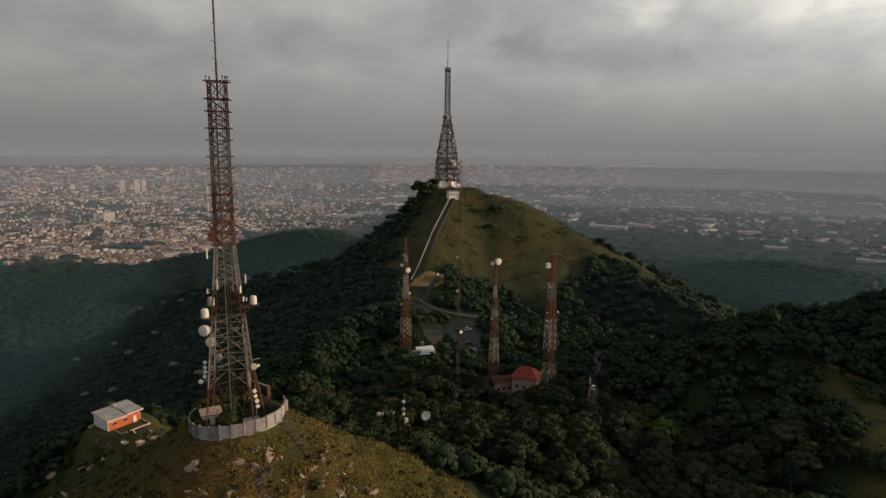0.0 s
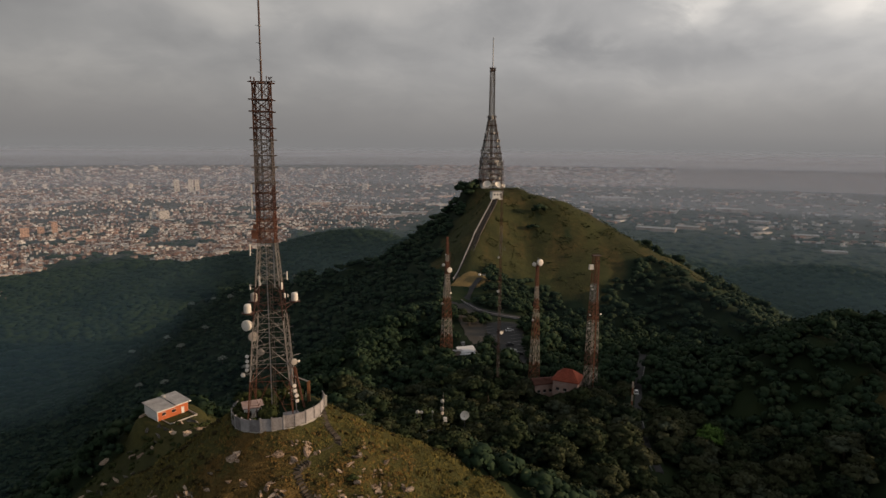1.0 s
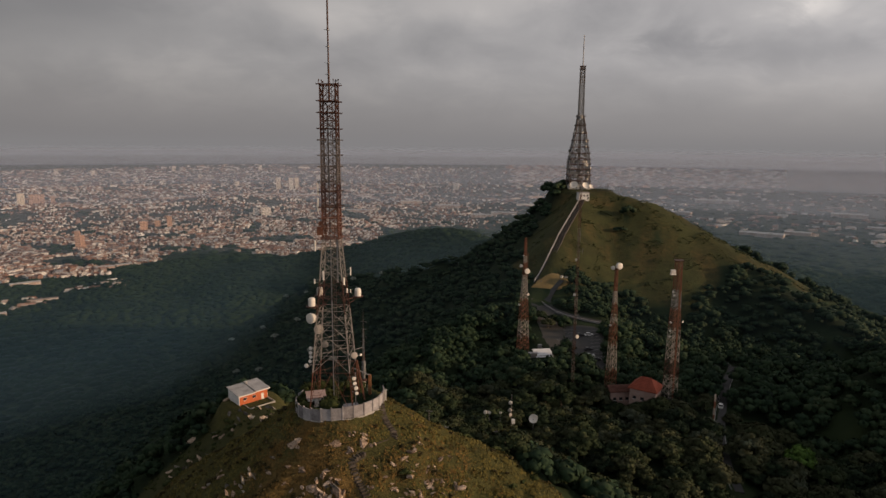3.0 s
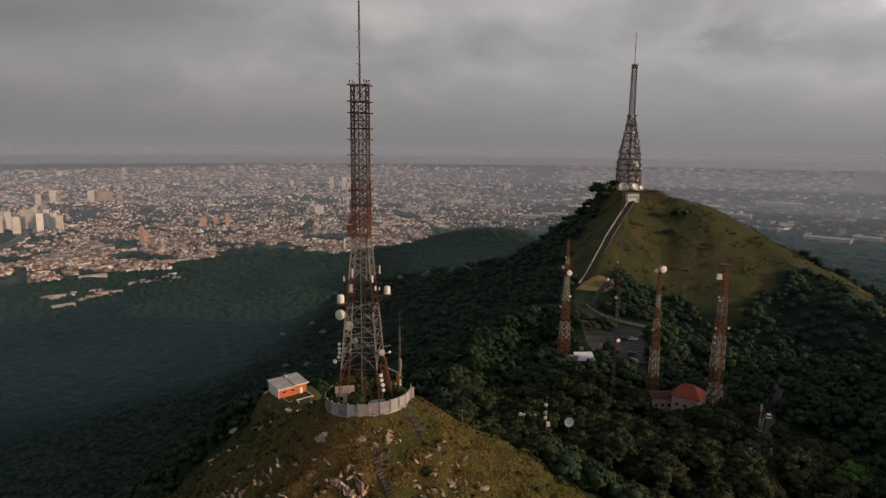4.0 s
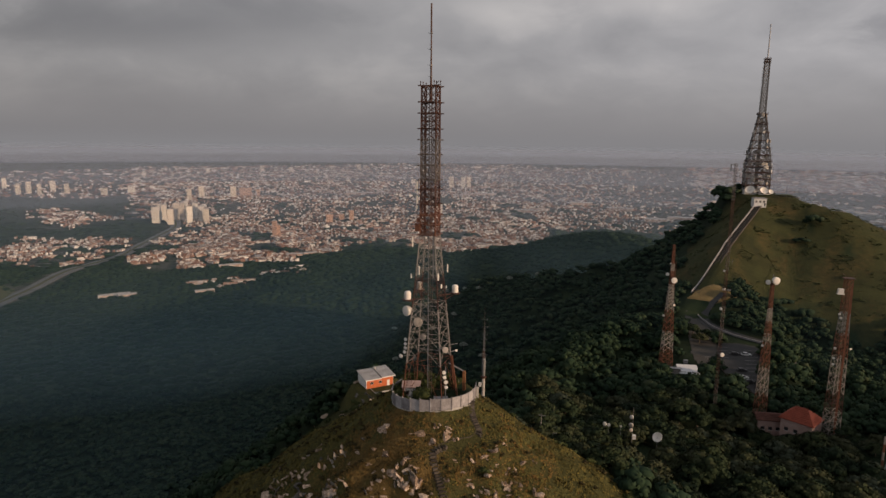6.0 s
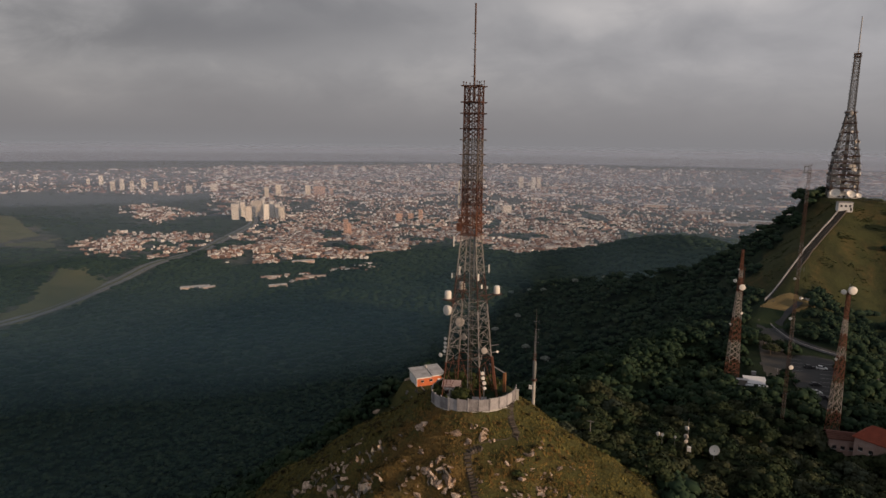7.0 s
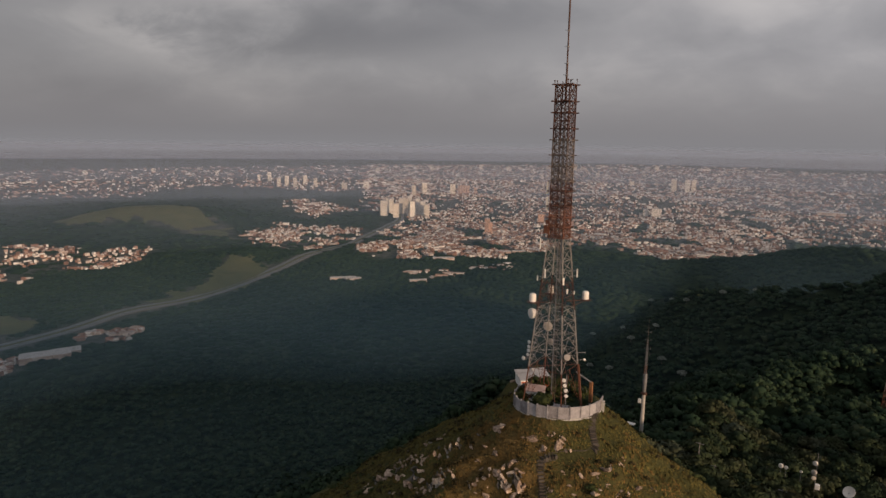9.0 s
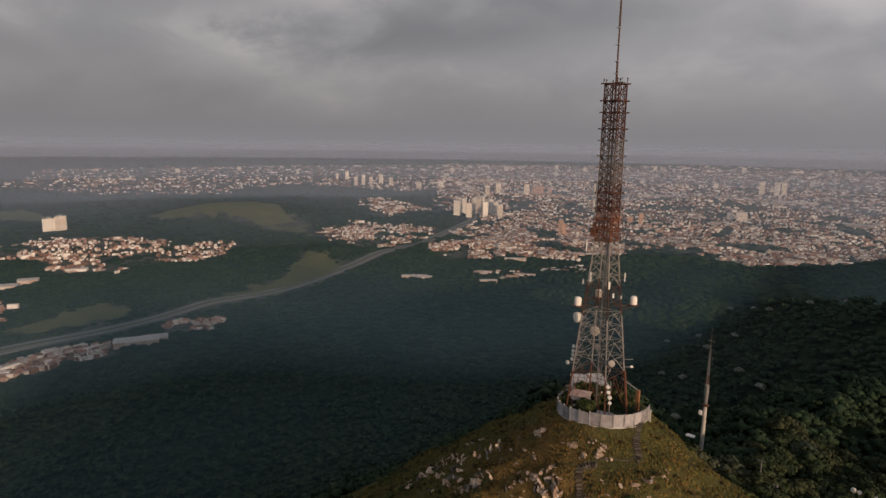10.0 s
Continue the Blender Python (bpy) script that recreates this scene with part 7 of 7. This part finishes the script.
def car(place, turn, mat, label):
    t = thing("car", place, turn, label, "car", "parked cars")
    # body section by section along its length: x, half width, floor, top
    secs = [(-2.1, 0.7, 0.35, 0.75), (-1.95, 0.82, 0.25, 0.92), (-1.2, 0.86, 0.22, 0.98), (0.9, 0.86, 0.22, 0.98), (1.6, 0.84, 0.22, 0.86), (2.05, 0.76, 0.28, 0.72), (2.15, 0.66, 0.36, 0.6)]
    b = Build()
    vs = [(x, s * w, z) for x, w, lo, hi in secs for s, z in ((-1, lo), (1, lo), (1, hi), (-1, hi))]
    fs = [(i * 4 + k, i * 4 + (k + 1) % 4, i * 4 + 4 + (k + 1) % 4, i * 4 + 4 + k) for i in range(len(secs) - 1) for k in range(4)]
    b.add(vs, [f[::-1] for f in fs] + [(0, 1, 2, 3), (24, 27, 26, 25)])
    part("body", b, mat, t)
    g = Build()
    g.add([(-1.85, -0.78, 0.95), (1.05, -0.78, 0.95), (1.05, 0.78, 0.95), (-1.85, 0.78, 0.95), (-1.35, -0.62, 1.45), (0.3, -0.62, 1.45), (0.3, 0.62, 1.45), (-1.35, 0.62, 1.45)], [(0, 1, 5, 4), (1, 2, 6, 5), (2, 3, 7, 6), (3, 0, 4, 7), (4, 5, 6, 7)])
    part("glasshouse", g, M["dark"], t)
    part("roof_panel", Build().box(-0.52, 0, 1.43, 1.7, 1.26, 0.05), mat, t)
    for x in (-1.3, 1.3):
        for s in (-1, 1):
            w = part("wheel", Build().lathe([(0.31, -0.1), (0.33, -0.06), (0.33, 0.06), (0.31, 0.1)], 14, Matrix.Translation((x, s * 0.78, 0.33)) @ Matrix.Rotation(math.pi / 2, 4, "X")), M["tyre"], t)
            part("rim", Build().lathe([(0.19, -0.12), (0.19, 0.12)], 10, Matrix.Translation((x, s * 0.78, 0.33)) @ Matrix.Rotation(math.pi / 2, 4, "X")), M["steel"], w)
    for s in (-1, 1):
        part("headlight", Build().box(2.06, s * 0.55, 0.55, 0.14, 0.3, 0.14), M["dish"], t)
    return t


def build_cars():
    z = LOT + 0.14
    for x, y, a, m, l in ((84.8, 187.2, 8, "car_dark", "dark hatchback parked on the asphalt"), (89.6, 187.8, 4, "car_white", "white car parked beside a dark one"), (84.6, 165.2, 20, "car_dark", "dark car standing in a parking bay"), (83.6, 156.2, 16, "car_white", "white car standing in a parking bay"), (85.4, 151.6, 14, "car_dark", "dark car at the end of the bays"), (80.6, 152.4, 18, "car_dark", "dark car standing in a parking bay")):
        car((x, y, z), a, M[m], l)
    for x, y, a, m, l in ((120.5, 104.5, 70, "car_white", "white car parked at the roadside"), (117.5, 108, 20, "car_white", "white car parked across the verge"), (121, 109.5, 55, "car_dark", "dark car parked at the roadside")):
        car((x, y, ground_at(x, y) + 0.15), a, M[m], l)


def gable_house(name, place, turn, wide, deep, wall, rise, wall_mat, roof_mat, label, group="", over=0.6, tiles=0):
    t = thing(name, place, turn, label, "house", group)
    part("wall", Build().box(0, 0, -1.5, wide, deep, wall + 1.5), M[wall_mat], t)
    w, d = wide / 2 + over, deep / 2 + over
    for s in (-1, 1):
        rf = Build()
        rf.add([(-w, s * d, wall - 0.15), (w, s * d, wall - 0.15), (w, 0, wall + rise), (-w, 0, wall + rise), (-w, s * d, wall - 0.4), (w, s * d, wall - 0.4), (w, 0, wall + rise - 0.25), (-w, 0, wall + rise - 0.25)], [(0, 1, 2, 3), (7, 6, 5, 4), (0, 4, 5, 1), (1, 5, 6, 2), (2, 6, 7, 3), (3, 7, 4, 0)])
        slope = part("roof", rf, M[roof_mat], t)
        for i in range(tiles):                         # courses of tile
            k = (i + 0.5) / tiles
            part("tile_course", Build().box(0, s * d * (1 - k), wall - 0.15 + (rise + 0.15) * k - 0.02, 2 * w, d / tiles * 0.8, 0.12), M[roof_mat], slope)
    for s in (-1, 1):
        part("gable", Build().add([(s * wide / 2, -deep / 2, wall - 0.01), (s * wide / 2, deep / 2, wall - 0.01), (s * wide / 2, 0, wall + rise - 0.2), (s * (wide / 2 - 0.15), -deep / 2, wall - 0.01), (s * (wide / 2 - 0.15), deep / 2, wall - 0.01), (s * (wide / 2 - 0.15), 0, wall + rise - 0.2)], [(0, 1, 2), (5, 4, 3), (0, 2, 5, 3), (1, 4, 5, 2)]), M[wall_mat], t)
    for i in range(3):
        win = part("window", Build().box(wide * (i - 1) * 0.3, -deep / 2, wall * 0.5, 1.2, 0.1, 1.1), M["dark"], t)
        part("sill", Build().box(wide * (i - 1) * 0.3, -deep / 2 - 0.06, wall * 0.5 - 0.1, 1.4, 0.2, 0.1), M["plaster"], win)
    return t


def build_saddle_houses():
    x, y = 93.2, 105.5
    z = ground_at(x, y)
    t = thing("red_house", (x, y, z), -32, "house with a hipped red clay tile roof among trees", "house")
    wall = -28.6 - z
    part("wall", Build().box(0, 0, -1.5, 9.4, 8.2, wall + 1.5), M["roof_pink"], t)
    w, d, ridge_half, rise = 5.3, 4.7, 1.6, 3.4
    low = [(-w, -d, wall - 0.2), (w, -d, wall - 0.2), (w, d, wall - 0.2), (-w, d, wall - 0.2)]
    ends = [(-ridge_half, 0, wall + rise), (ridge_half, 0, wall + rise)]
    for face in ((low[0], low[1], ends[1], ends[0]), (low[1], low[2], ends[1]), (low[2], low[3], ends[0], ends[1]), (low[3], low[0], ends[0])):
        k = len(face)
        under = [(p[0], p[1], p[2] - 0.22) for p in face]
        slope = part("roof", Build().add(list(face) + under, [tuple(range(k)), tuple(range(2 * k - 1, k - 1, -1))] + [(i, k + i, k + (i + 1) % k, (i + 1) % k) for i in range(k)]), M["tile"], t)
        e0, e1, top = Vector(face[0]), Vector(face[1]), [Vector(p) for p in face[2:]]
        for i in range(9):                             # courses of tile
            f = (i + 0.5) / 9
            p, q = e0.lerp(top[-1], f), e1.lerp(top[0], f)
            if (q - p).length > 0.4:
                part("tile_course", Build().beam(p + Vector((0, 0, 0.03)), q + Vector((0, 0, 0.03)), 0.14), M["tile"], slope)
    for i in range(3):
        win = part("window", Build().box(-2.8 + 2.8 * i, -4.1, wall * 0.5, 1.2, 0.1, 1.1), M["dark"], t)
        part("sill", Build().box(-2.8 + 2.8 * i, -4.16, wall * 0.5 - 0.1, 1.4, 0.2, 0.1), M["plaster"], win)
    x, y = 84.6, 110.0
    z = ground_at(x, y)
    gable_house("red_annexe", (x, y, z), 8, 8, 4.5, -31.6 - z, 1.4, "roof_pink", "tile_old", "low annexe with a faded red roof beside the tower foot", tiles=5)
    wk = thing("covered_walk", (90, 120, ground_at(90, 120)), -35, "long low roof of grey sheet over a walkway", "covered walk")
    part("roof", Build().box(0, 0, 3.0, 15, 2.2, 0.15), M["sheet"], wk)
    for i in range(6):
        part("post", Build().beam((-7 + 2.8 * i, -0.9, -1), (-7 + 2.8 * i, -0.9, 3), 0.14), M["steel"], wk)
    x, y = 62.6, 158.5
    z = ground_at(x, y)
    t = thing("shed", (x, y, z), 10, "open shed with a bright white sheet roof", "shed")
    hh = -34.6 - z
    part("roof", Build().add([(-4.2, -3.6, hh - 0.9), (4.2, -3.6, hh - 0.9), (4.2, 2.9, hh + 0.9), (-4.2, 2.9, hh + 0.9), (-4.2, -3.6, hh - 1.02), (4.2, -3.6, hh - 1.02), (4.2, 2.9, hh + 0.58), (-4.2, 2.9, hh + 0.58)], [(0, 1, 2, 3), (7, 6, 5, 4), (0, 4, 5, 1), (1, 5, 6, 2), (2, 6, 7, 3), (3, 7, 4, 0)]), M["sheet_white"], t)
    part("wall", Build().box(0, 2.4, -1, 7.6, 0.2, hh + 1.3).box(-3.8, 0, -1, 0.2, 4.8, hh + 0.9).box(3.8, 0, -1, 0.2, 4.8, hh + 0.9), M["plaster_old"], t)
    # solid panel whose dark colour paints the shade inside the shed
    part("front_wall", Build().box(0, -2.4, -1, 7.6, 0.2, hh + 0.5), M["dark"], t, "dark panel painting the shade of an open front")
    low = thing("lean_to_shed", (57.6, 154.4, ground_at(57.6, 154.4)), 10, "low lean-to with a grey roof edge", "shed")
    part("roof", Build().box(0, 0, 2.6, 4.5, 2.2, 0.2), M["sheet"], low)
    part("wall", Build().box(0, 0.6, -1, 4.2, 0.2, 3.6), M["concrete"], low)
    tank = thing("water_tank", (62.5, 168.5, ground_at(62.5, 168.5)), 15, "grey concrete tank standing behind the shed", "tank")
    part("tank", Build().box(0, 0, 0, 1.6, 1.2, 1.3), M["concrete"], tank)
    part("lid", Build().box(0, 0, 1.3, 1.7, 1.3, 0.1), M["sheet"], tank)


def build_long_stair():
    """The long straight stair up the far summit: treads, side walls and the pipe trench beside it."""
    a, b = Vector(STAIR[0]), Vector(STAIR[1])
    t = thing("long_stair", (0, 0, 0), 0, "long straight concrete stair with a pale side wall climbing the far summit", "stair", kind="structure")
    flat = Vector((b.x - a.x, b.y - a.y, 0))
    run = flat.length
    way = flat.normalized()
    side = Vector((way.y, -way.x, 0))
    n = 215
    steps, wall_w, wall_e, trench = Build(), Build(), Build(), Build()
    turn = math.atan2(way.y, way.x)

    def z_at(p):
        return ground_at(p.x, p.y)
    for i in range(n):
        p = a + way * (run * (i + 0.5) / n)
        z = z_at(p)
        steps.box(p.x + side.x * 2.2, p.y + side.y * 2.2, z - 0.2, run / n * 0.98, 2.2, 0.45 + 0.0 * i, turn)
    m = 60
    for i in range(m):
        p, q = a + way * (run * i / m), a + way * (run * (i + 1) / m)
        zp, zq = z_at(p), z_at(q)
        for bld, off, h, w in ((wall_w, -0.9, 1.0, 0.5), (wall_e, 3.6, 0.5, 0.35)):
            if bld is wall_w and i % 6 == 5:
                h = 0.9
            s, u = side * (off - w / 2), side * (off + w / 2)
            bld.add([p + s + Vector((0, 0, zp - p.z - 0.5)), p + u + Vector((0, 0, zp - p.z - 0.5)), q + u + Vector((0, 0, zq - q.z - 0.5)), q + s + Vector((0, 0, zq - q.z - 0.5)), p + s + Vector((0, 0, zp - p.z + h)), p + u + Vector((0, 0, zp - p.z + h)), q + u + Vector((0, 0, zq - q.z + h)), q + s + Vector((0, 0, zq - q.z + h))], [(3, 2, 1, 0), (4, 5, 6, 7), (0, 1, 5, 4), (1, 2, 6, 5), (2, 3, 7, 6), (3, 0, 4, 7)])
        s, u = side * -0.6, side * 1.1
        trench.add([p + s + Vector((0, 0, zp - p.z + 0.1)), p + u + Vector((0, 0, zp - p.z + 0.1)), q + u + Vector((0, 0, zq - q.z + 0.1)), q + s + Vector((0, 0, zq - q.z + 0.1))], [(0, 1, 2, 3)])
    tagged(part("steps", steps, M["stone_step"], t), kind="stuff")
    part("west_wall", wall_w, M["concrete"], t, "pale parapet wall")
    part("east_wall", wall_e, M["stone_step"], t)
    part("trench", trench, M["dark_earth"], t, "dark open trench")


def build_far_summit():
    x, y = 123.0, 386.0
    z = ground_at(x, y)
    t = thing("summit_station", (x, y, z), 8, "small white building at the head of the long stair", "building")
    part("wall", Build().box(0, 0, -1, 8.5, 6, 6.4), M["plaster"], t)
    part("roof", Build().box(0, 0, 5.4, 9.2, 6.8, 0.4), M["concrete"], t)
    for i in range(3):
        w = part("window", Build().box(-2.6 + 2.6 * i, -3.0, 2.6, 1.2, 0.12, 1.2), M["dark"], t)
        part("sill", Build().box(-2.6 + 2.6 * i, -3.05, 2.5, 1.4, 0.2, 0.1), M["concrete"], w)
    part("door", Build().box(3.2, -3.02, 0, 1.0, 0.1, 2.1), M["dark"], t)
    base = thing("transmitter_house", (129, 434, 20.5), 0, "long white transmitter building under the main tower", "building")
    part("wall", Build().box(0, 0, 0, 19, 10, 4.2), M["plaster"], base)
    part("roof", Build().box(0, 0, 4.2, 19.6, 10.6, 0.4), M["sheet"], base)
    for i in range(5):
        part("window", Build().box(-7 + 3.5 * i, -5.0, 1.8, 1.6, 0.12, 1.1), M["dark"], base)
    for x, y, s, a in ((122.5, 424.5, 7.0, -0.3), (132.5, 424, 6.0, 0.3), (138, 427, 4.0, 0.5)):
        d = thing("earth_station_dish", (x, y, ground_at(x, y)), 0, "large white satellite dish at the foot of the main tower", "satellite dish", "summit dishes")
        r = s / 2
        part("reflector", Build().lathe([(0.1 * r, -0.35 * r), (0.5 * r, -0.27 * r), (r, 0), (r, 0.06 * r), (0.5 * r, -0.2 * r), (0.1 * r, -0.28 * r)], 24, aim((0, 0, r + 0.6), (a, -1, 0.75))), M["dish"], d)
        part("pedestal", Build().beam((0, 0.3, -0.5), (0, 0.3, r + 0.2), 0.5, 0.35, 8), M["steel"], d)
    fn = thing("summit_fence", (0, 0, 0), 0, "low pale fence along the edge of the far summit", "fence")
    for i in range(16):
        p = (137 + 1.5 * i, 421 - 0.9 * i)
        part("post", Build().beam((*p, ground_at(*p) - 0.2), (*p, ground_at(*p) + 1.5), 0.14), M["steel"], fn)
    for h in (0.7, 1.4):
        rail = Build()
        for i in range(15):
            p, q = (137 + 1.5 * i, 421 - 0.9 * i), (138.5 + 1.5 * i, 420.1 - 0.9 * i)
            rail.beam((*p, ground_at(*p) + h), (*q, ground_at(*q) + h), 0.08)
        part("rail", rail, M["steel"], fn)
    pl = thing("flag_pole", (158, 409, ground_at(158, 409)), 0, "thin steel pole on the edge of the far summit", "pole")
    part("pole", Build().beam((0, 0, -0.5), (0, 0, 8), 0.22, 0.12, 6), M["steel"], pl)
    # materials left at the foot of the stair
    for i, (x, y) in enumerate(((93, 279), (96, 281), (99, 280.5), (90, 276))):
        s = thing("building_slab", (x, y, ground_at(x, y)), 20 * i, "pale concrete slabs stacked by the square", "slab", "slabs by the square")
        part("slab", Build().box(0, 0, 0, 2.6, 1.2, 0.7), M["plaster"], s)
        part("slab", Build().box(0.3, 0.2, 0.7, 2.2, 1.1, 0.4), M["plaster_old"], s)


def build_wood_things():
    x, y = 47.4, 68.5
    z = ground_at(x, y)
    d = thing("satellite_dish", (x, y, z), 0, "white satellite dish tilted to the sky among the trees", "satellite dish")
    r = 1.45
    part("reflector", Build().lathe([(0.1 * r, -0.35 * r), (0.5 * r, -0.27 * r), (r, 0), (r, 0.05 * r), (0.5 * r, -0.2 * r), (0.1 * r, -0.28 * r)], 24, aim((0, 0, -25.2 - z), (-0.45, -0.75, 0.7))), M["dish"], d)
    part("pedestal", Build().beam((0, 0.2, -0.5), (0, 0.2, -25.5 - z), 0.3, 0.22, 8), M["steel"], d)
    x, y = 40.3, 66.2
    z = ground_at(x, y)
    t = thing("relay_mast", (x, y, z), 0, "short relay mast with two white drum antennas", "radio mast")
    part("pole", Build().beam((0, 0, -0.5), (0, 0, -16.2 - z), 0.16, 0.1, 8), M["steel"], t)
    dish(t, (-0.4, -0.6, -18.9 - z), (-0.3, -1, 0), 1.15, deep=0.5)
    dish(t, (-0.5, -0.6, -21.4 - z), (-0.3, -1, 0), 1.3, "dish_old", 0.6)
    dish(t, (-0.3, -0.7, -22.8 - z), (0.5, -1, 0), 1.1, "dish_old", 0.5)
    part("cabinet", Build().box(0.6, -0.3, -25.6 - z, 1.0, 0.9, 1.2), M["plaster"], t)
    for i, (x, y, s) in enumerate(((32.4, 67.2, 1.2), (33.6, 67.4, 0.95), (37.0, 67.0, 0.7))):
        z = ground_at(x, y)
        t = thing("relay_post", (x, y, z), 0, "post with a white antenna cover above the treetops", "antenna post", "antenna posts in the wood")
        part("pole", Build().beam((0, 0, -0.5), (0, 0, -22.8 - z), 0.12), M["steel"], t)
        dish(t, (0, -0.3, -22.7 - z + 0.45 * (i == 2) - 0.2 * i), (-0.3, -1, 0.1), s, deep=0.5)
    for x, y, h in ((15.7, 52.5, 10.5), (20.4, 49.2, 7.5), (35, 52.7, 8.0), (70.5, 163, 6.0)):
        z = ground_at(x, y)
        t = thing("utility_pole", (x, y, z), 0, "grey utility pole standing at the wood's edge", "utility pole", "utility poles")
        part("pole", Build().beam((0, 0, -1), (0, 0, h), 0.26, 0.18, 8), M["concrete"], t)
        part("crossarm", Build().box(0, 0, h - 0.5, 2.0, 0.14, 0.16), M["steel"], t)
    x, y = 108.5, 82.0
    z = ground_at(x, y)
    t = thing("slim_pole", (x, y, z), 0, "thin orange and white pole beside the narrow road", "pole")
    for i in range(6):
        part("segment", Build().beam((0, 0, -1 + i * (-21.8 - z + 1) / 6), (0, 0, -1 + (i + 1) * (-21.8 - z + 1) / 6), 0.5), M["white" if i % 2 else "red"], t)
    rng = np.random.RandomState(77)
    x, y = 127, 63
    z = ground_at(x, y)
    t = single_tree("bright_tree", rng, M["leaf_bright"], "tree with fresh bright green leaves among dark ones")
    tagged(t, group="")
    t.matrix_world = pose(x, y, z + 0.8, 0, 0, 40) @ Matrix.Diagonal((1.0, 1.0, 1.5, 1))


build_roads()
build_cars()
build_saddle_houses()
build_long_stair()
build_far_summit()
build_wood_things()
build_rocks()
build_tufts()
